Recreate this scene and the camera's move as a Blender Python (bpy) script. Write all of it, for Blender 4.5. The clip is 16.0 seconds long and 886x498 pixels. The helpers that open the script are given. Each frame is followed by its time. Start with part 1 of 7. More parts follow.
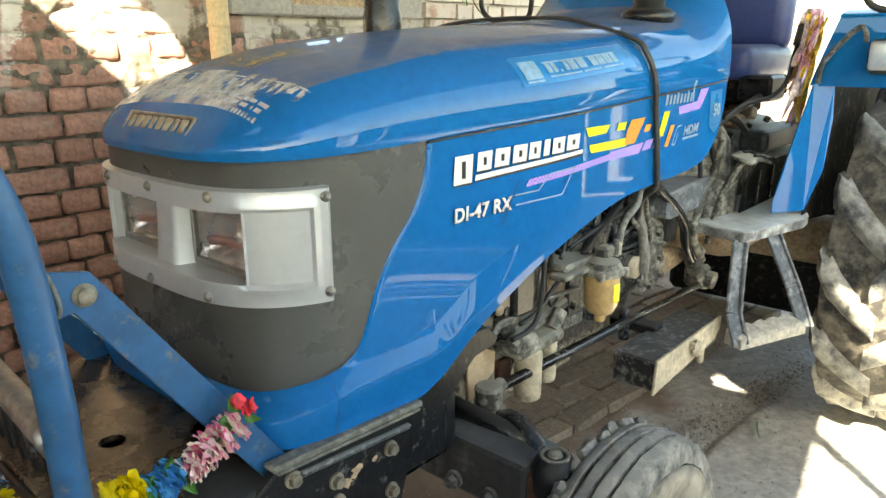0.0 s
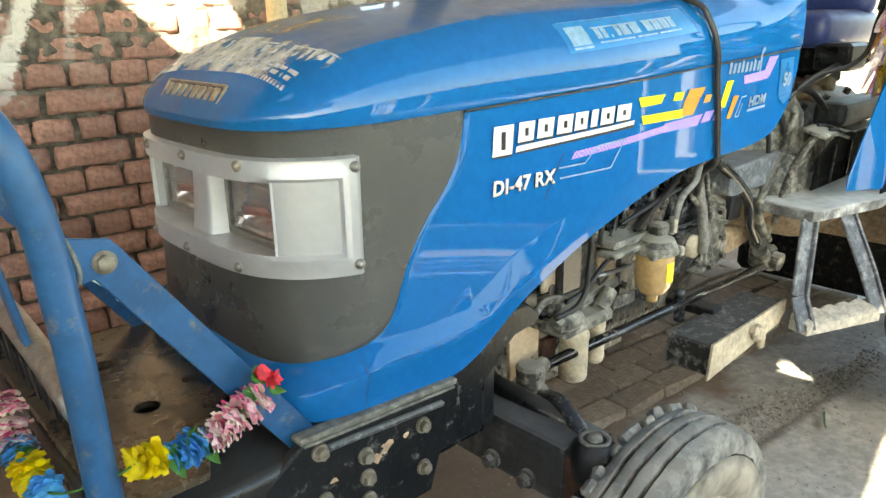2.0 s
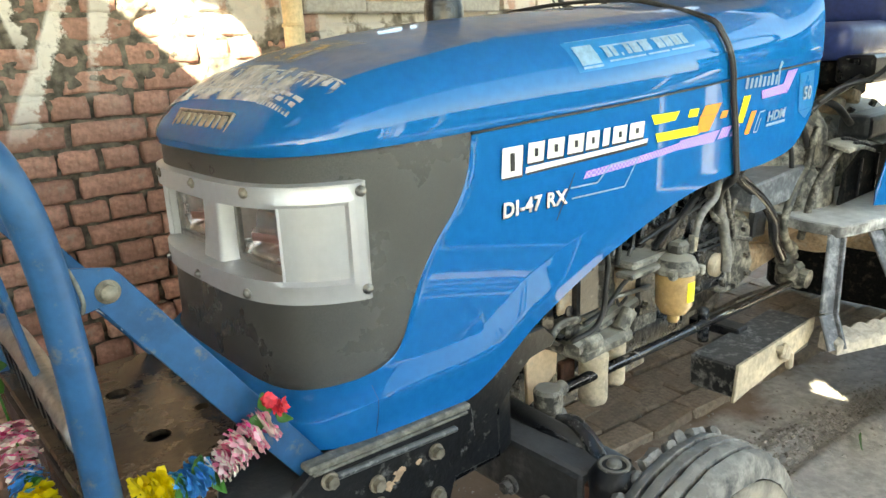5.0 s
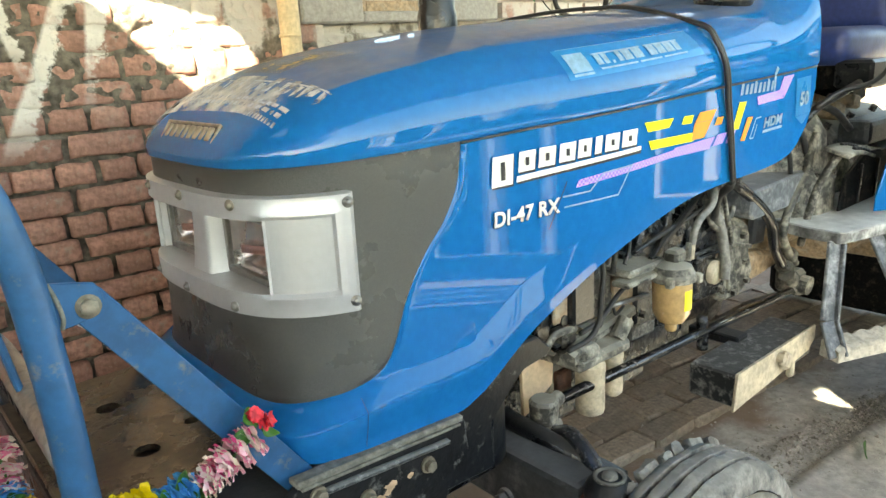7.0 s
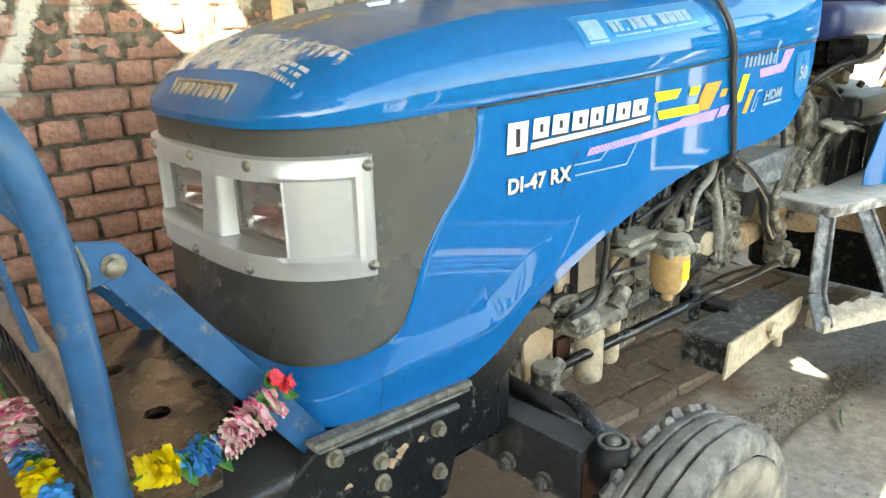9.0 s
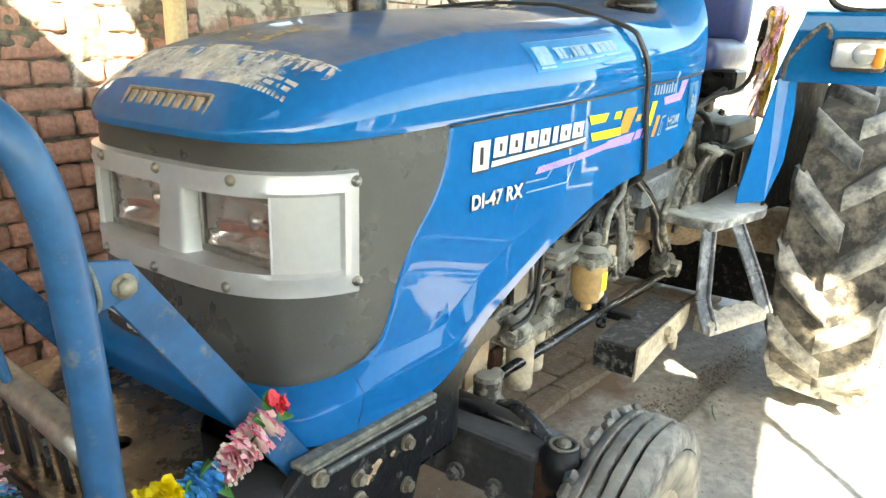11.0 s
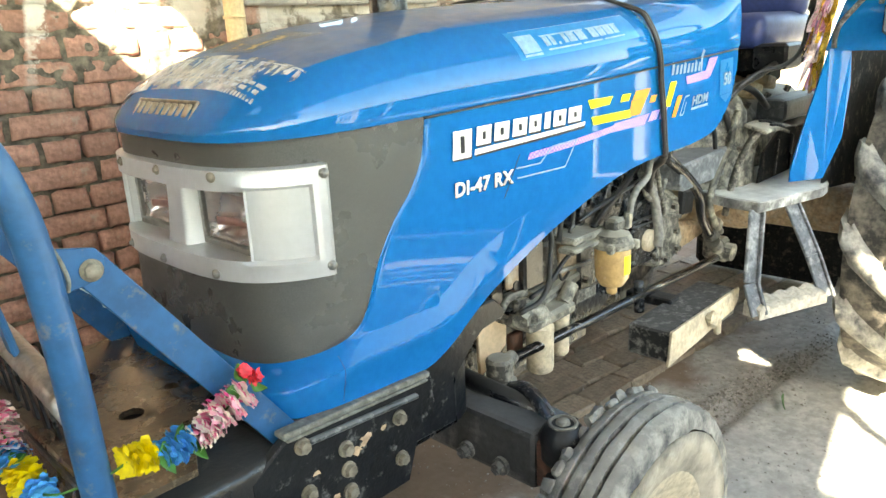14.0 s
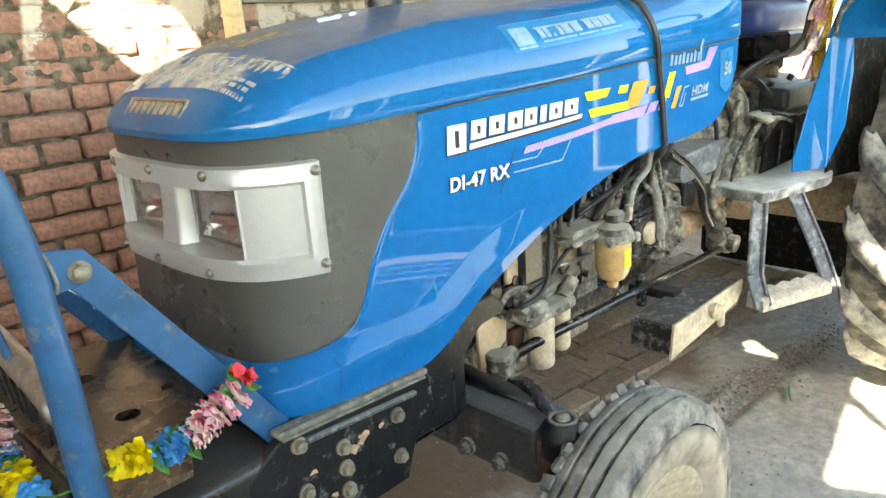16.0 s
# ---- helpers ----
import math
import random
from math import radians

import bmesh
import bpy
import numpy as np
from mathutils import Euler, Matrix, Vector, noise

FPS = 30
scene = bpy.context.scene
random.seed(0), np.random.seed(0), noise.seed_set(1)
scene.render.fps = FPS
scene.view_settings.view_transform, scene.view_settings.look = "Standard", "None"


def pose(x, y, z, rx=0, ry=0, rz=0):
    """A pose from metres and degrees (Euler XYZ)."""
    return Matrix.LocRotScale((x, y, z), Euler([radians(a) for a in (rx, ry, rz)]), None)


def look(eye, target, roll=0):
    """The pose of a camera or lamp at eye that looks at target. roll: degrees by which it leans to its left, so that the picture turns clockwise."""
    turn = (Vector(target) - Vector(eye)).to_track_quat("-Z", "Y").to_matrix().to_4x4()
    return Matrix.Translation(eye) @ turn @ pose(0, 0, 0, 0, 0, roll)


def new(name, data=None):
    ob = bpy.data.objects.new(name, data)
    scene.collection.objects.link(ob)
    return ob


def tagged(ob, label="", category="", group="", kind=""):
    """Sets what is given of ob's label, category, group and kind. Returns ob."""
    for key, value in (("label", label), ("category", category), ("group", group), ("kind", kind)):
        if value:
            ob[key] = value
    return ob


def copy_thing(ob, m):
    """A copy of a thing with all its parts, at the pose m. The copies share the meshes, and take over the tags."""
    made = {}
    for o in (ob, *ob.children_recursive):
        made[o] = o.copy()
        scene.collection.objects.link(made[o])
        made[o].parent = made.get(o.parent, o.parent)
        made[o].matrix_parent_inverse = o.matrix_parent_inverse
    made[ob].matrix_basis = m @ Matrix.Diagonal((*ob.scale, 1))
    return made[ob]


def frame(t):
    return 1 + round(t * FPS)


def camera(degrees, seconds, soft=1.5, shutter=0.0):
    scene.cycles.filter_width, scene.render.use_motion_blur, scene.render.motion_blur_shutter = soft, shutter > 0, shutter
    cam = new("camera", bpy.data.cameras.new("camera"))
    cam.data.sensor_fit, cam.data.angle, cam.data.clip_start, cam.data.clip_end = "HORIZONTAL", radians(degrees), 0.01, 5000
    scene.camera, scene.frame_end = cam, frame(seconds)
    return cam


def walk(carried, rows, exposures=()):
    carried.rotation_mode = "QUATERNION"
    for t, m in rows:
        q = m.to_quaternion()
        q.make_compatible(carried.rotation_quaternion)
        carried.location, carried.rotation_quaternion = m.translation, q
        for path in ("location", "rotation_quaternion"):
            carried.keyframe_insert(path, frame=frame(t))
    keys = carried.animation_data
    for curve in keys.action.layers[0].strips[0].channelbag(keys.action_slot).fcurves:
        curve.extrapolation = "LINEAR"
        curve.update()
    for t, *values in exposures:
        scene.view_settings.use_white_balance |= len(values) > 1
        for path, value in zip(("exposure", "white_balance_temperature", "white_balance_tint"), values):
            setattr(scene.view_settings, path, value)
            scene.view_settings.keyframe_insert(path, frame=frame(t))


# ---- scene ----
cam = camera(63.5, 16.0)
PATH = [
    (0, (-0.575, -1.203, 1.546), (0.863, 0.073, 0.994), -0.3),
    (0.5, (-0.571, -1.109, 1.555), (0.972, 0.033, 0.994), 0.4),
    (1, (-0.577, -1.049, 1.539), (0.967, 0.054, 0.907), 0.4),
    (1.5, (-0.549, -1.118, 1.549), (0.876, 0.155, 0.957), -0.2),
    (2, (-0.508, -1.215, 1.53), (0.787, 0.18, 0.915), -0.9),
    (2.5, (-0.485, -1.245, 1.538), (0.72, 0.223, 0.911), -3.8),
    (3, (-0.477, -1.25, 1.542), (0.793, 0.18, 0.96), -3.9),
    (3.5, (-0.493, -1.236, 1.538), (0.732, 0.239, 0.968), -3.8),
    (4, (-0.49, -1.227, 1.53), (0.755, 0.24, 0.982), -2.5),
    (6.5, (-0.451, -1.231, 1.527), (0.806, 0.217, 0.959), -2.7),
    (7, (-0.447, -1.235, 1.527), (0.797, 0.238, 0.995), -3.1),
    (7.5, (-0.446, -1.234, 1.527), (0.801, 0.228, 0.971), -3.0),
    (8, (-0.45, -1.237, 1.529), (0.808, 0.223, 0.997), -3.2),
    (8.5, (-0.467, -1.221, 1.523), (0.779, 0.23, 0.939), -2.3),
    (11, (-0.657, -1.042, 1.533), (0.908, 0.059, 0.952), 1.7),
    (11.5, (-0.666, -1.041, 1.53), (0.905, 0.072, 0.987), 1.7),
    (12, (-0.679, -1.04, 1.53), (0.846, 0.14, 1.001), 1.6),
    (12.5, (-0.668, -1.05, 1.522), (0.864, 0.101, 0.95), 2.1),
    (13, (-0.636, -1.116, 1.535), (0.811, 0.146, 0.977), 1.5),
    (13.5, (-0.583, -1.21, 1.523), (0.829, 0.068, 0.911), -0.4),
    (14, (-0.561, -1.272, 1.527), (0.806, 0.067, 0.944), -2.8),
    (14.5, (-0.535, -1.292, 1.529), (0.869, 0.003, 0.937), -4.1),
    (15, (-0.531, -1.298, 1.528), (0.86, 0.026, 0.971), -4.6),
    (15.5, (-0.53, -1.289, 1.522), (0.796, 0.097, 0.955), -5.3),
    (16, (-0.538, -1.28, 1.524), (0.812, 0.071, 0.929), -3.8),
]
EXPOSURE = [(t, e + 0.12, 8400, 2) for t, e in ((0.0, 3.42), (0.6, 3.26), (1.2, 3.26), (2.0, 3.66), (3.0, 3.66), (7.0, 3.64), (8.7, 3.88), (11.0, 3.88), (12.0, 3.78), (13.0, 3.78), (14.0, 4.00), (15.0, 3.97), (16.0, 3.88))]
walk(cam, [(t, look(eye, target, roll)) for t, eye, target, roll in PATH], EXPOSURE)

# ---- light ----
FLOOR = 0.03
WALL_Y = 1.60
SUN_DIR = Vector((0.58, 0.52, -0.62)).normalized()
world = bpy.data.worlds.new("sky")
scene.world = world
world.use_nodes = True
wn = world.node_tree.nodes
sky = wn.new("ShaderNodeTexSky")
sky.sky_type, sky.sun_disc = "NISHITA", False
sky.sun_elevation = math.asin(-SUN_DIR.z)
sky.sun_rotation = math.atan2(-SUN_DIR.x, -SUN_DIR.y)
world.node_tree.links.new(sky.outputs[0], wn["Background"].inputs[0])
wn["Background"].inputs[1].default_value = 0.09
sun = new("sun", bpy.data.lights.new("sun", "SUN"))
sun.data.energy, sun.data.angle, sun.data.color = 5.0, radians(0.5), (1.0, 0.95, 0.87)
sun.matrix_world = look((0, 0, 6), Vector((0, 0, 6)) + SUN_DIR)


# ---- materials ----
def mat(name, color, rough=0.6, metal=0.0, coat=0.0, grain=0.25, grain_size=60.0, dust=0.0, dust_color=(0.42, 0.37, 0.30),
        dust_up=0.0, stain=0.3, bump=0.15, bump_size=200.0, random_tint=0.0, spec=0.5, wash=False, dust_size=11.0, up_lo=0.45, up_hi=0.95, coat_rough=0.06, coat_ior=1.5, second=None):
    """Paint or bare surface with grain, larger stains, dust in patches and on upward faces, and fine relief."""
    m = bpy.data.materials.new(name)
    m.use_nodes = True
    t, n, k = m.node_tree, m.node_tree.nodes, m.node_tree.links.new
    b = n["Principled BSDF"]
    b.inputs["Metallic"].default_value = metal
    b.inputs["Coat Weight"].default_value = coat
    b.inputs["Coat Roughness"].default_value = coat_rough
    b.inputs["Coat IOR"].default_value = coat_ior
    b.inputs["Specular IOR Level"].default_value = spec
    co = n.new("ShaderNodeTexCoord")

    def tex(scale, detail=4.0, rough_=0.6):
        x = n.new("ShaderNodeTexNoise")
        x.inputs["Scale"].default_value, x.inputs["Detail"].default_value, x.inputs["Roughness"].default_value = scale, detail, rough_
        k(co.outputs["Object"], x.inputs["Vector"])
        return x.outputs[0]

    def ramp(v, lo, hi, a, z):
        x = n.new("ShaderNodeMapRange")
        for key, val in zip((1, 2, 3, 4), (lo, hi, a, z)):
            x.inputs[key].default_value = val
        k(v, x.inputs[0])
        return x.outputs[0]

    def mix(f, a, c, kind="MIX"):
        x = n.new("ShaderNodeMix")
        x.data_type, x.blend_type = "RGBA", kind
        for socket, val in ((x.inputs[0], f), (x.inputs[6], a), (x.inputs[7], c)):
            if isinstance(val, (int, float)):
                socket.default_value = val
            elif isinstance(val, tuple):
                socket.default_value = (*val, 1)
            else:
                k(val, socket)
        return x.outputs[2]

    def maths(op, a, c):
        x = n.new("ShaderNodeMath")
        x.operation, x.use_clamp = op, True
        for socket, val in ((x.inputs[0], a), (x.inputs[1], c)):
            if isinstance(val, (int, float)):
                socket.default_value = val
            else:
                k(val, socket)
        return x.outputs[0]

    fine, broad = tex(grain_size), tex(7.0, 5.0)
    dark = tuple(c * (1 - grain) for c in color)
    light = tuple(min(1, c * (1 + grain)) for c in color)
    col = mix(ramp(fine, 0.35, 0.65, 0, 1), dark, light)
    if stain:
        col = mix(ramp(broad, 0.5, 0.75, 0, stain), col, tuple(c * 0.55 for c in color))
    if second:
        geo0 = n.new("ShaderNodeNewGeometry")
        col = mix(ramp(geo0.outputs["Random Per Island"], 0.15, 0.85, 0, 1), col, second)
    if random_tint:
        info = n.new("ShaderNodeObjectInfo")
        col = mix(ramp(info.outputs["Random"], 0, 1, 0, random_tint), col, tuple(c * 0.45 for c in color))
    if wash:
        # lime wash that ran down the wall in streaks, thickest near the top
        geo = n.new("ShaderNodeNewGeometry")
        sep = n.new("ShaderNodeSeparateXYZ")
        k(geo.outputs["Position"], sep.inputs[0])
        mp = n.new("ShaderNodeMapping")
        mp.inputs["Scale"].default_value = (9.0, 1.0, 1.1)
        k(geo.outputs["Position"], mp.inputs["Vector"])
        st = n.new("ShaderNodeTexNoise")
        st.inputs["Scale"].default_value, st.inputs["Detail"].default_value, st.inputs["Roughness"].default_value = 1.0, 3.0, 0.55
        k(mp.outputs[0], st.inputs["Vector"])
        bl = n.new("ShaderNodeTexNoise")
        bl.inputs["Scale"].default_value, bl.inputs["Detail"].default_value, bl.inputs["Roughness"].default_value = 6.0, 8.0, 0.75
        k(geo.outputs["Position"], bl.inputs["Vector"])
        high = ramp(sep.outputs[2], 1.25, 1.85, 0.0, 0.17)
        v = maths("ADD", maths("MULTIPLY", st.outputs[0], 0.55), maths("MULTIPLY", bl.outputs[0], 0.45))
        v = maths("ADD", v, high)
        # Lime wash, made stronger here to whiten the sun patch as well.
        wash_sun_smear = maths("MULTIPLY", ramp(sep.outputs[0], 0.46, 0.62, 0.0, 0.13), ramp(sep.outputs[2], 1.50, 1.62, 0.0, 1.0))
        v = maths("ADD", v, wash_sun_smear)
        low_smear = maths("MULTIPLY", ramp(sep.outputs[0], 0.22, 0.34, 0.0, 0.10), maths("MULTIPLY", ramp(sep.outputs[2], 1.20, 1.28, 0.0, 1.0), ramp(sep.outputs[2], 1.36, 1.46, 1.0, 0.0)))
        v = maths("ADD", v, low_smear)
        for x0, half, low, drift in ((0.383, 0.030, 1.37, 0.17), (0.282, 0.034, 1.22, 0.48), (0.065, 0.022, 1.48, -0.22)):
            wob = maths("MULTIPLY", bl.outputs[0], 0.12)
            lean_ = n.new("ShaderNodeMath")
            lean_.operation = "MULTIPLY_ADD"
            lean_.inputs[1].default_value, lean_.inputs[2].default_value = drift, x0 - 0.06 - 1.77 * drift
            k(sep.outputs[2], lean_.inputs[0])
            mid = n.new("ShaderNodeMath")
            mid.operation = "ADD"
            k(lean_.outputs[0], mid.inputs[0]), k(wob, mid.inputs[1])
            off = n.new("ShaderNodeMath")
            off.operation = "SUBTRACT"
            k(sep.outputs[0], off.inputs[0]), k(mid.outputs[0], off.inputs[1])
            absd = n.new("ShaderNodeMath")
            absd.operation = "ABSOLUTE"
            k(off.outputs[0], absd.inputs[0])
            ragged = n.new("ShaderNodeMath")
            ragged.operation = "MULTIPLY_ADD"
            ragged.inputs[1].default_value, ragged.inputs[2].default_value = -0.16, 0.08
            k(bl.outputs[0], ragged.inputs[0])
            spread = n.new("ShaderNodeMath")
            spread.operation = "ADD"
            k(absd.outputs[0], spread.inputs[0]), k(ragged.outputs[0], spread.inputs[1])
            near_ = maths("MULTIPLY", ramp(spread.outputs[0], half * 0.60, half * 1.1, 1, 0), ramp(sep.outputs[2], low, low + 0.16, 0, 1))
            near_ = maths("MULTIPLY", near_, ramp(bl.outputs[0], 0.34, 0.52, 0.10, 0.95))
            col = mix(near_, col, (0.74, 0.71, 0.65))
        col = mix(ramp(v, 0.675, 0.73, 0, 0.85), col, (0.62, 0.59, 0.53))
        col = mix(ramp(v, 0.58, 0.68, 0, 0.25), col, (0.40, 0.35, 0.30))
    rgh = ramp(broad, 0.3, 0.7, max(0.02, rough - 0.08), min(1, rough + 0.08))
    if dust or dust_up:
        patch = ramp(tex(dust_size, 6.0, 0.7), 0.62 - 0.35 * dust, 0.75 - 0.2 * dust, 0, 0.85) if dust else 0.0
        if dust_up:
            geo = n.new("ShaderNodeNewGeometry")
            sep = n.new("ShaderNodeSeparateXYZ")
            k(geo.outputs["Normal"], sep.inputs[0])
            up = maths("MULTIPLY", ramp(sep.outputs[2], up_lo, up_hi, 0, dust_up), ramp(tex(5.0, 6.0, 0.65), 0.25, 0.6, 0.45, 1))
            patch = maths("MAXIMUM", patch, up)
        tone = mix(ramp(tex(25.0), 0.3, 0.7, 0, 1), tuple(c * 0.75 for c in dust_color), dust_color)
        col = mix(patch, col, tone)
        r2 = n.new("ShaderNodeMix")
        k(patch, r2.inputs[0]), k(rgh, r2.inputs[2])
        r2.inputs[3].default_value = 0.85
        rgh = r2.outputs[0]
        if coat:
            k(ramp(patch, 0, 0.8, coat, coat * 0.3), b.inputs["Coat Weight"])
    k(col, b.inputs["Base Color"]), k(rgh, b.inputs["Roughness"])
    if bump:
        bp = n.new("ShaderNodeBump")
        bp.inputs["Strength"].default_value, bp.inputs["Distance"].default_value = bump, 0.004
        k(tex(bump_size, 3.0), bp.inputs["Height"]), k(bp.outputs[0], b.inputs["Normal"])
    return m


BLUE = mat("blue_paint", (0.0, 0.132, 0.385), 0.40, spec=0.0, coat=0.80, coat_rough=0.04, grain=0.06, stain=0.12, dust_up=0.64, up_lo=0.875, up_hi=0.91, dust_color=(0.25, 0.225, 0.215), bump=0.0)
BLUE_SIDE = mat("blue_side_paint", (0.0, 0.132, 0.385), 0.40, spec=0.0, coat=0.58, coat_rough=0.03, grain=0.05, stain=0.1, bump=0.6, bump_size=5.0)
BLUE_OLD = mat("worn_blue_paint", (0.010, 0.088, 0.215), 0.48, coat=0.15, grain=0.18, grain_size=25, stain=0.30, dust=0.13, dust_size=24.0, dust_color=(0.26, 0.22, 0.16), bump=0.08, bump_size=60)
BLUE_DARK = mat("navy_vinyl", (0.02, 0.04, 0.16), 0.45, grain=0.15, dust_up=0.4, dust_color=(0.2, 0.2, 0.24), bump=0.1)
MESH_GREY = mat("grey_grille_plastic", (0.068, 0.066, 0.059), 0.30, grain=0.2, grain_size=400, stain=0.12, dust=0.10, dust_color=(0.11, 0.105, 0.085), bump=0.5, bump_size=900)
SILVER = mat("silver_paint", (0.56, 0.56, 0.56), 0.36, metal=0.45, grain=0.03, stain=0.10, bump=0.02)
STEEL = mat("dull_steel", (0.33, 0.32, 0.30), 0.38, metal=0.8, grain=0.25, stain=0.4, dust=0.32, dust_size=30.0)
CHROME = mat("bright_reflector", (0.78, 0.68, 0.62), 0.26, metal=0.75, grain=0.1, grain_size=40, stain=0.2, bump=0.0)
DARK_STEEL = mat("worn_dark_steel", (0.13, 0.13, 0.135), 0.24, metal=0.7, grain=0.3, stain=0.4, dust=0.14, dust_size=40.0, dust_color=(0.24, 0.22, 0.19), bump=0.1)
SIDEWALL = mat("cream_dusted_rubber", (0.13, 0.12, 0.10), 0.85, grain=0.3, dust=0.97, dust_size=9.0, dust_color=(0.56, 0.49, 0.385), bump=0.4, bump_size=55)
BLACK = mat("black_grimy_paint", (0.008, 0.009, 0.011), 0.28, grain=0.3, stain=0.2, dust=0.14, dust_size=22.0, dust_color=(0.17, 0.165, 0.15), dust_up=0.28, bump=0.3, bump_size=90)
RUBBER = mat("black_rubber", (0.02, 0.02, 0.02), 0.5, grain=0.2, dust=0.15, dust_color=(0.18, 0.17, 0.15), bump=0.1)
TYRE = mat("dusty_tyre_rubber", (0.055, 0.058, 0.062), 0.75, grain=0.3, dust=0.72, dust_size=16.0, dust_color=(0.45, 0.425, 0.375), dust_up=0.75, bump=0.5, bump_size=55)
TYRE_MUD = mat("earthy_tyre_carcass", (0.030, 0.028, 0.026), 0.65, grain=0.3, dust=0.56, dust_size=11.0, dust_color=(0.34, 0.30, 0.245), dust_up=0.4, bump=0.5, bump_size=60)
LUG = mat("dusty_grey_lug_rubber", (0.08, 0.083, 0.086), 0.6, grain=0.3, dust=0.66, dust_size=12.0, dust_color=(0.60, 0.57, 0.50), dust_up=0.6, bump=0.5, bump_size=60)
CAST = mat("dusty_cast_iron", (0.050, 0.047, 0.040), 0.55, grain=0.4, stain=0.5, dust=0.40, dust_color=(0.46, 0.43, 0.36), dust_up=0.75, bump=0.9, bump_size=45, dust_size=48.0)
DUST_CAST = mat("pale_dusted_casting", (0.055, 0.055, 0.048), 0.6, grain=0.35, stain=0.4, dust=0.52, dust_color=(0.54, 0.51, 0.42), dust_up=0.9, bump=0.7, bump_size=60, dust_size=24.0)
ROD_BLACK = mat("oiled_black_rod", (0.016, 0.016, 0.018), 0.22, coat=0.4, grain=0.2, stain=0.2, dust=0.04, dust_size=50.0, dust_color=(0.40, 0.36, 0.28), bump=0.05)
STEP_GREY = mat("worn_step_paint", (0.11, 0.12, 0.13), 0.42, grain=0.3, stain=0.4, dust=0.40, dust_size=22.0, dust_color=(0.50, 0.51, 0.51), dust_up=0.6, bump=0.3, bump_size=70)
CAST_DARK = mat("oily_dark_iron", (0.012, 0.015, 0.019), 0.25, grain=0.4, stain=0.4, dust=0.24, dust_color=(0.20, 0.205, 0.195), dust_up=0.6, bump=0.9, bump_size=45, dust_size=45.0)
TAN = mat("mud_caked_metal", (0.40, 0.29, 0.185), 0.8, grain=0.35, stain=0.6, dust=0.40, dust_size=26.0, dust_color=(0.50, 0.44, 0.34), bump=0.7, bump_size=50)
PEACH = mat("peach_undercoat", (0.60, 0.44, 0.28), 0.6, grain=0.12, stain=0.4, dust=0.12, bump=0.1)
LEG = mat("scuffed_dusty_black", (0.050, 0.055, 0.060), 0.42, grain=0.35, stain=0.5, dust=0.36, dust_size=55.0, dust_color=(0.42, 0.42, 0.40), dust_up=0.5, bump=0.3, bump_size=70)
LEG_DARK = mat("chipped_black_sheet", (0.008, 0.009, 0.011), 0.42, spec=0.3, grain=0.3, stain=0.3, dust=0.12, dust_size=26.0, dust_color=(0.23, 0.23, 0.22), dust_up=0.10, bump=0.3, bump_size=70)
CREAM = mat("cream_dirty_paint", (0.54, 0.46, 0.33), 0.65, grain=0.2, stain=0.55, dust=0.2, dust_size=20.0, dust_color=(0.30, 0.27, 0.22), bump=0.25, bump_size=60)
PLATE = mat("brown_oily_plate", (0.125, 0.092, 0.060), 0.26, metal=0.5, grain=0.3, stain=0.85, dust=0.26, dust_color=(0.24, 0.20, 0.145), bump=0.15)
TREAD = mat("mud_covered_tread", (0.50, 0.46, 0.38), 0.85, grain=0.25, stain=0.3, bump=0.6, bump_size=60)
CONCRETE_GREY = mat("dusty_platform_sheet", (0.16, 0.16, 0.155), 0.5, grain=0.3, stain=0.3, dust=0.50, dust_size=13.0, dust_color=(0.84, 0.85, 0.80), dust_up=0.95, bump=0.5, bump_size=45)
AMBER = mat("amber_bowl", (0.58, 0.38, 0.17), 0.22, coat=0.5, grain=0.15, stain=0.4, bump=0.0)
YELLOW = mat("yellow_vinyl", (0.90, 0.78, 0.02), 0.35, grain=0.05, stain=0.0, bump=0.0)
ORANGE = mat("orange_vinyl", (0.90, 0.32, 0.04), 0.35, grain=0.05, stain=0.0, bump=0.0)
PURPLE = mat("purple_vinyl", (0.30, 0.22, 0.72), 0.35, grain=0.15, grain_size=500, stain=0.0, bump=0.0)
pn, pk = PURPLE.node_tree.nodes, PURPLE.node_tree.links.new
pc, pm = pn.new("ShaderNodeTexCoord"), pn.new("ShaderNodeTexChecker")
pm.inputs["Color1"].default_value, pm.inputs["Color2"].default_value, pm.inputs["Scale"].default_value = (0.26, 0.17, 0.68, 1), (0.50, 0.40, 0.80, 1), 190.0
pk(pc.outputs["Object"], pm.inputs["Vector"]), pk(pm.outputs[0], pn["Principled BSDF"].inputs["Base Color"])
WHITE = mat("white_vinyl", (0.82, 0.81, 0.76), 0.35, grain=0.05, stain=0.1, bump=0.0)
STICKER_PRINT = mat("weathered_sticker_print", (0.22, 0.36, 0.50), 0.5, grain=0.2, grain_size=90, stain=0.4, bump=0.0)
FADED = mat("faded_white_vinyl", (0.20, 0.36, 0.52), 0.4, grain=0.2, stain=0.2, bump=0.0)
STICKER_FILM = mat("clear_sticker_film", (0.004, 0.20, 0.50), 0.35, coat=0.7, spec=0.12, grain=0.06, stain=0.12, bump=0.0)
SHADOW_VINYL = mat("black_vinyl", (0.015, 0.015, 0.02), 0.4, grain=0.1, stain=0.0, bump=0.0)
RUST = mat("chipped_primer", (0.48, 0.33, 0.21), 0.8, grain=0.3, bump=0.2)
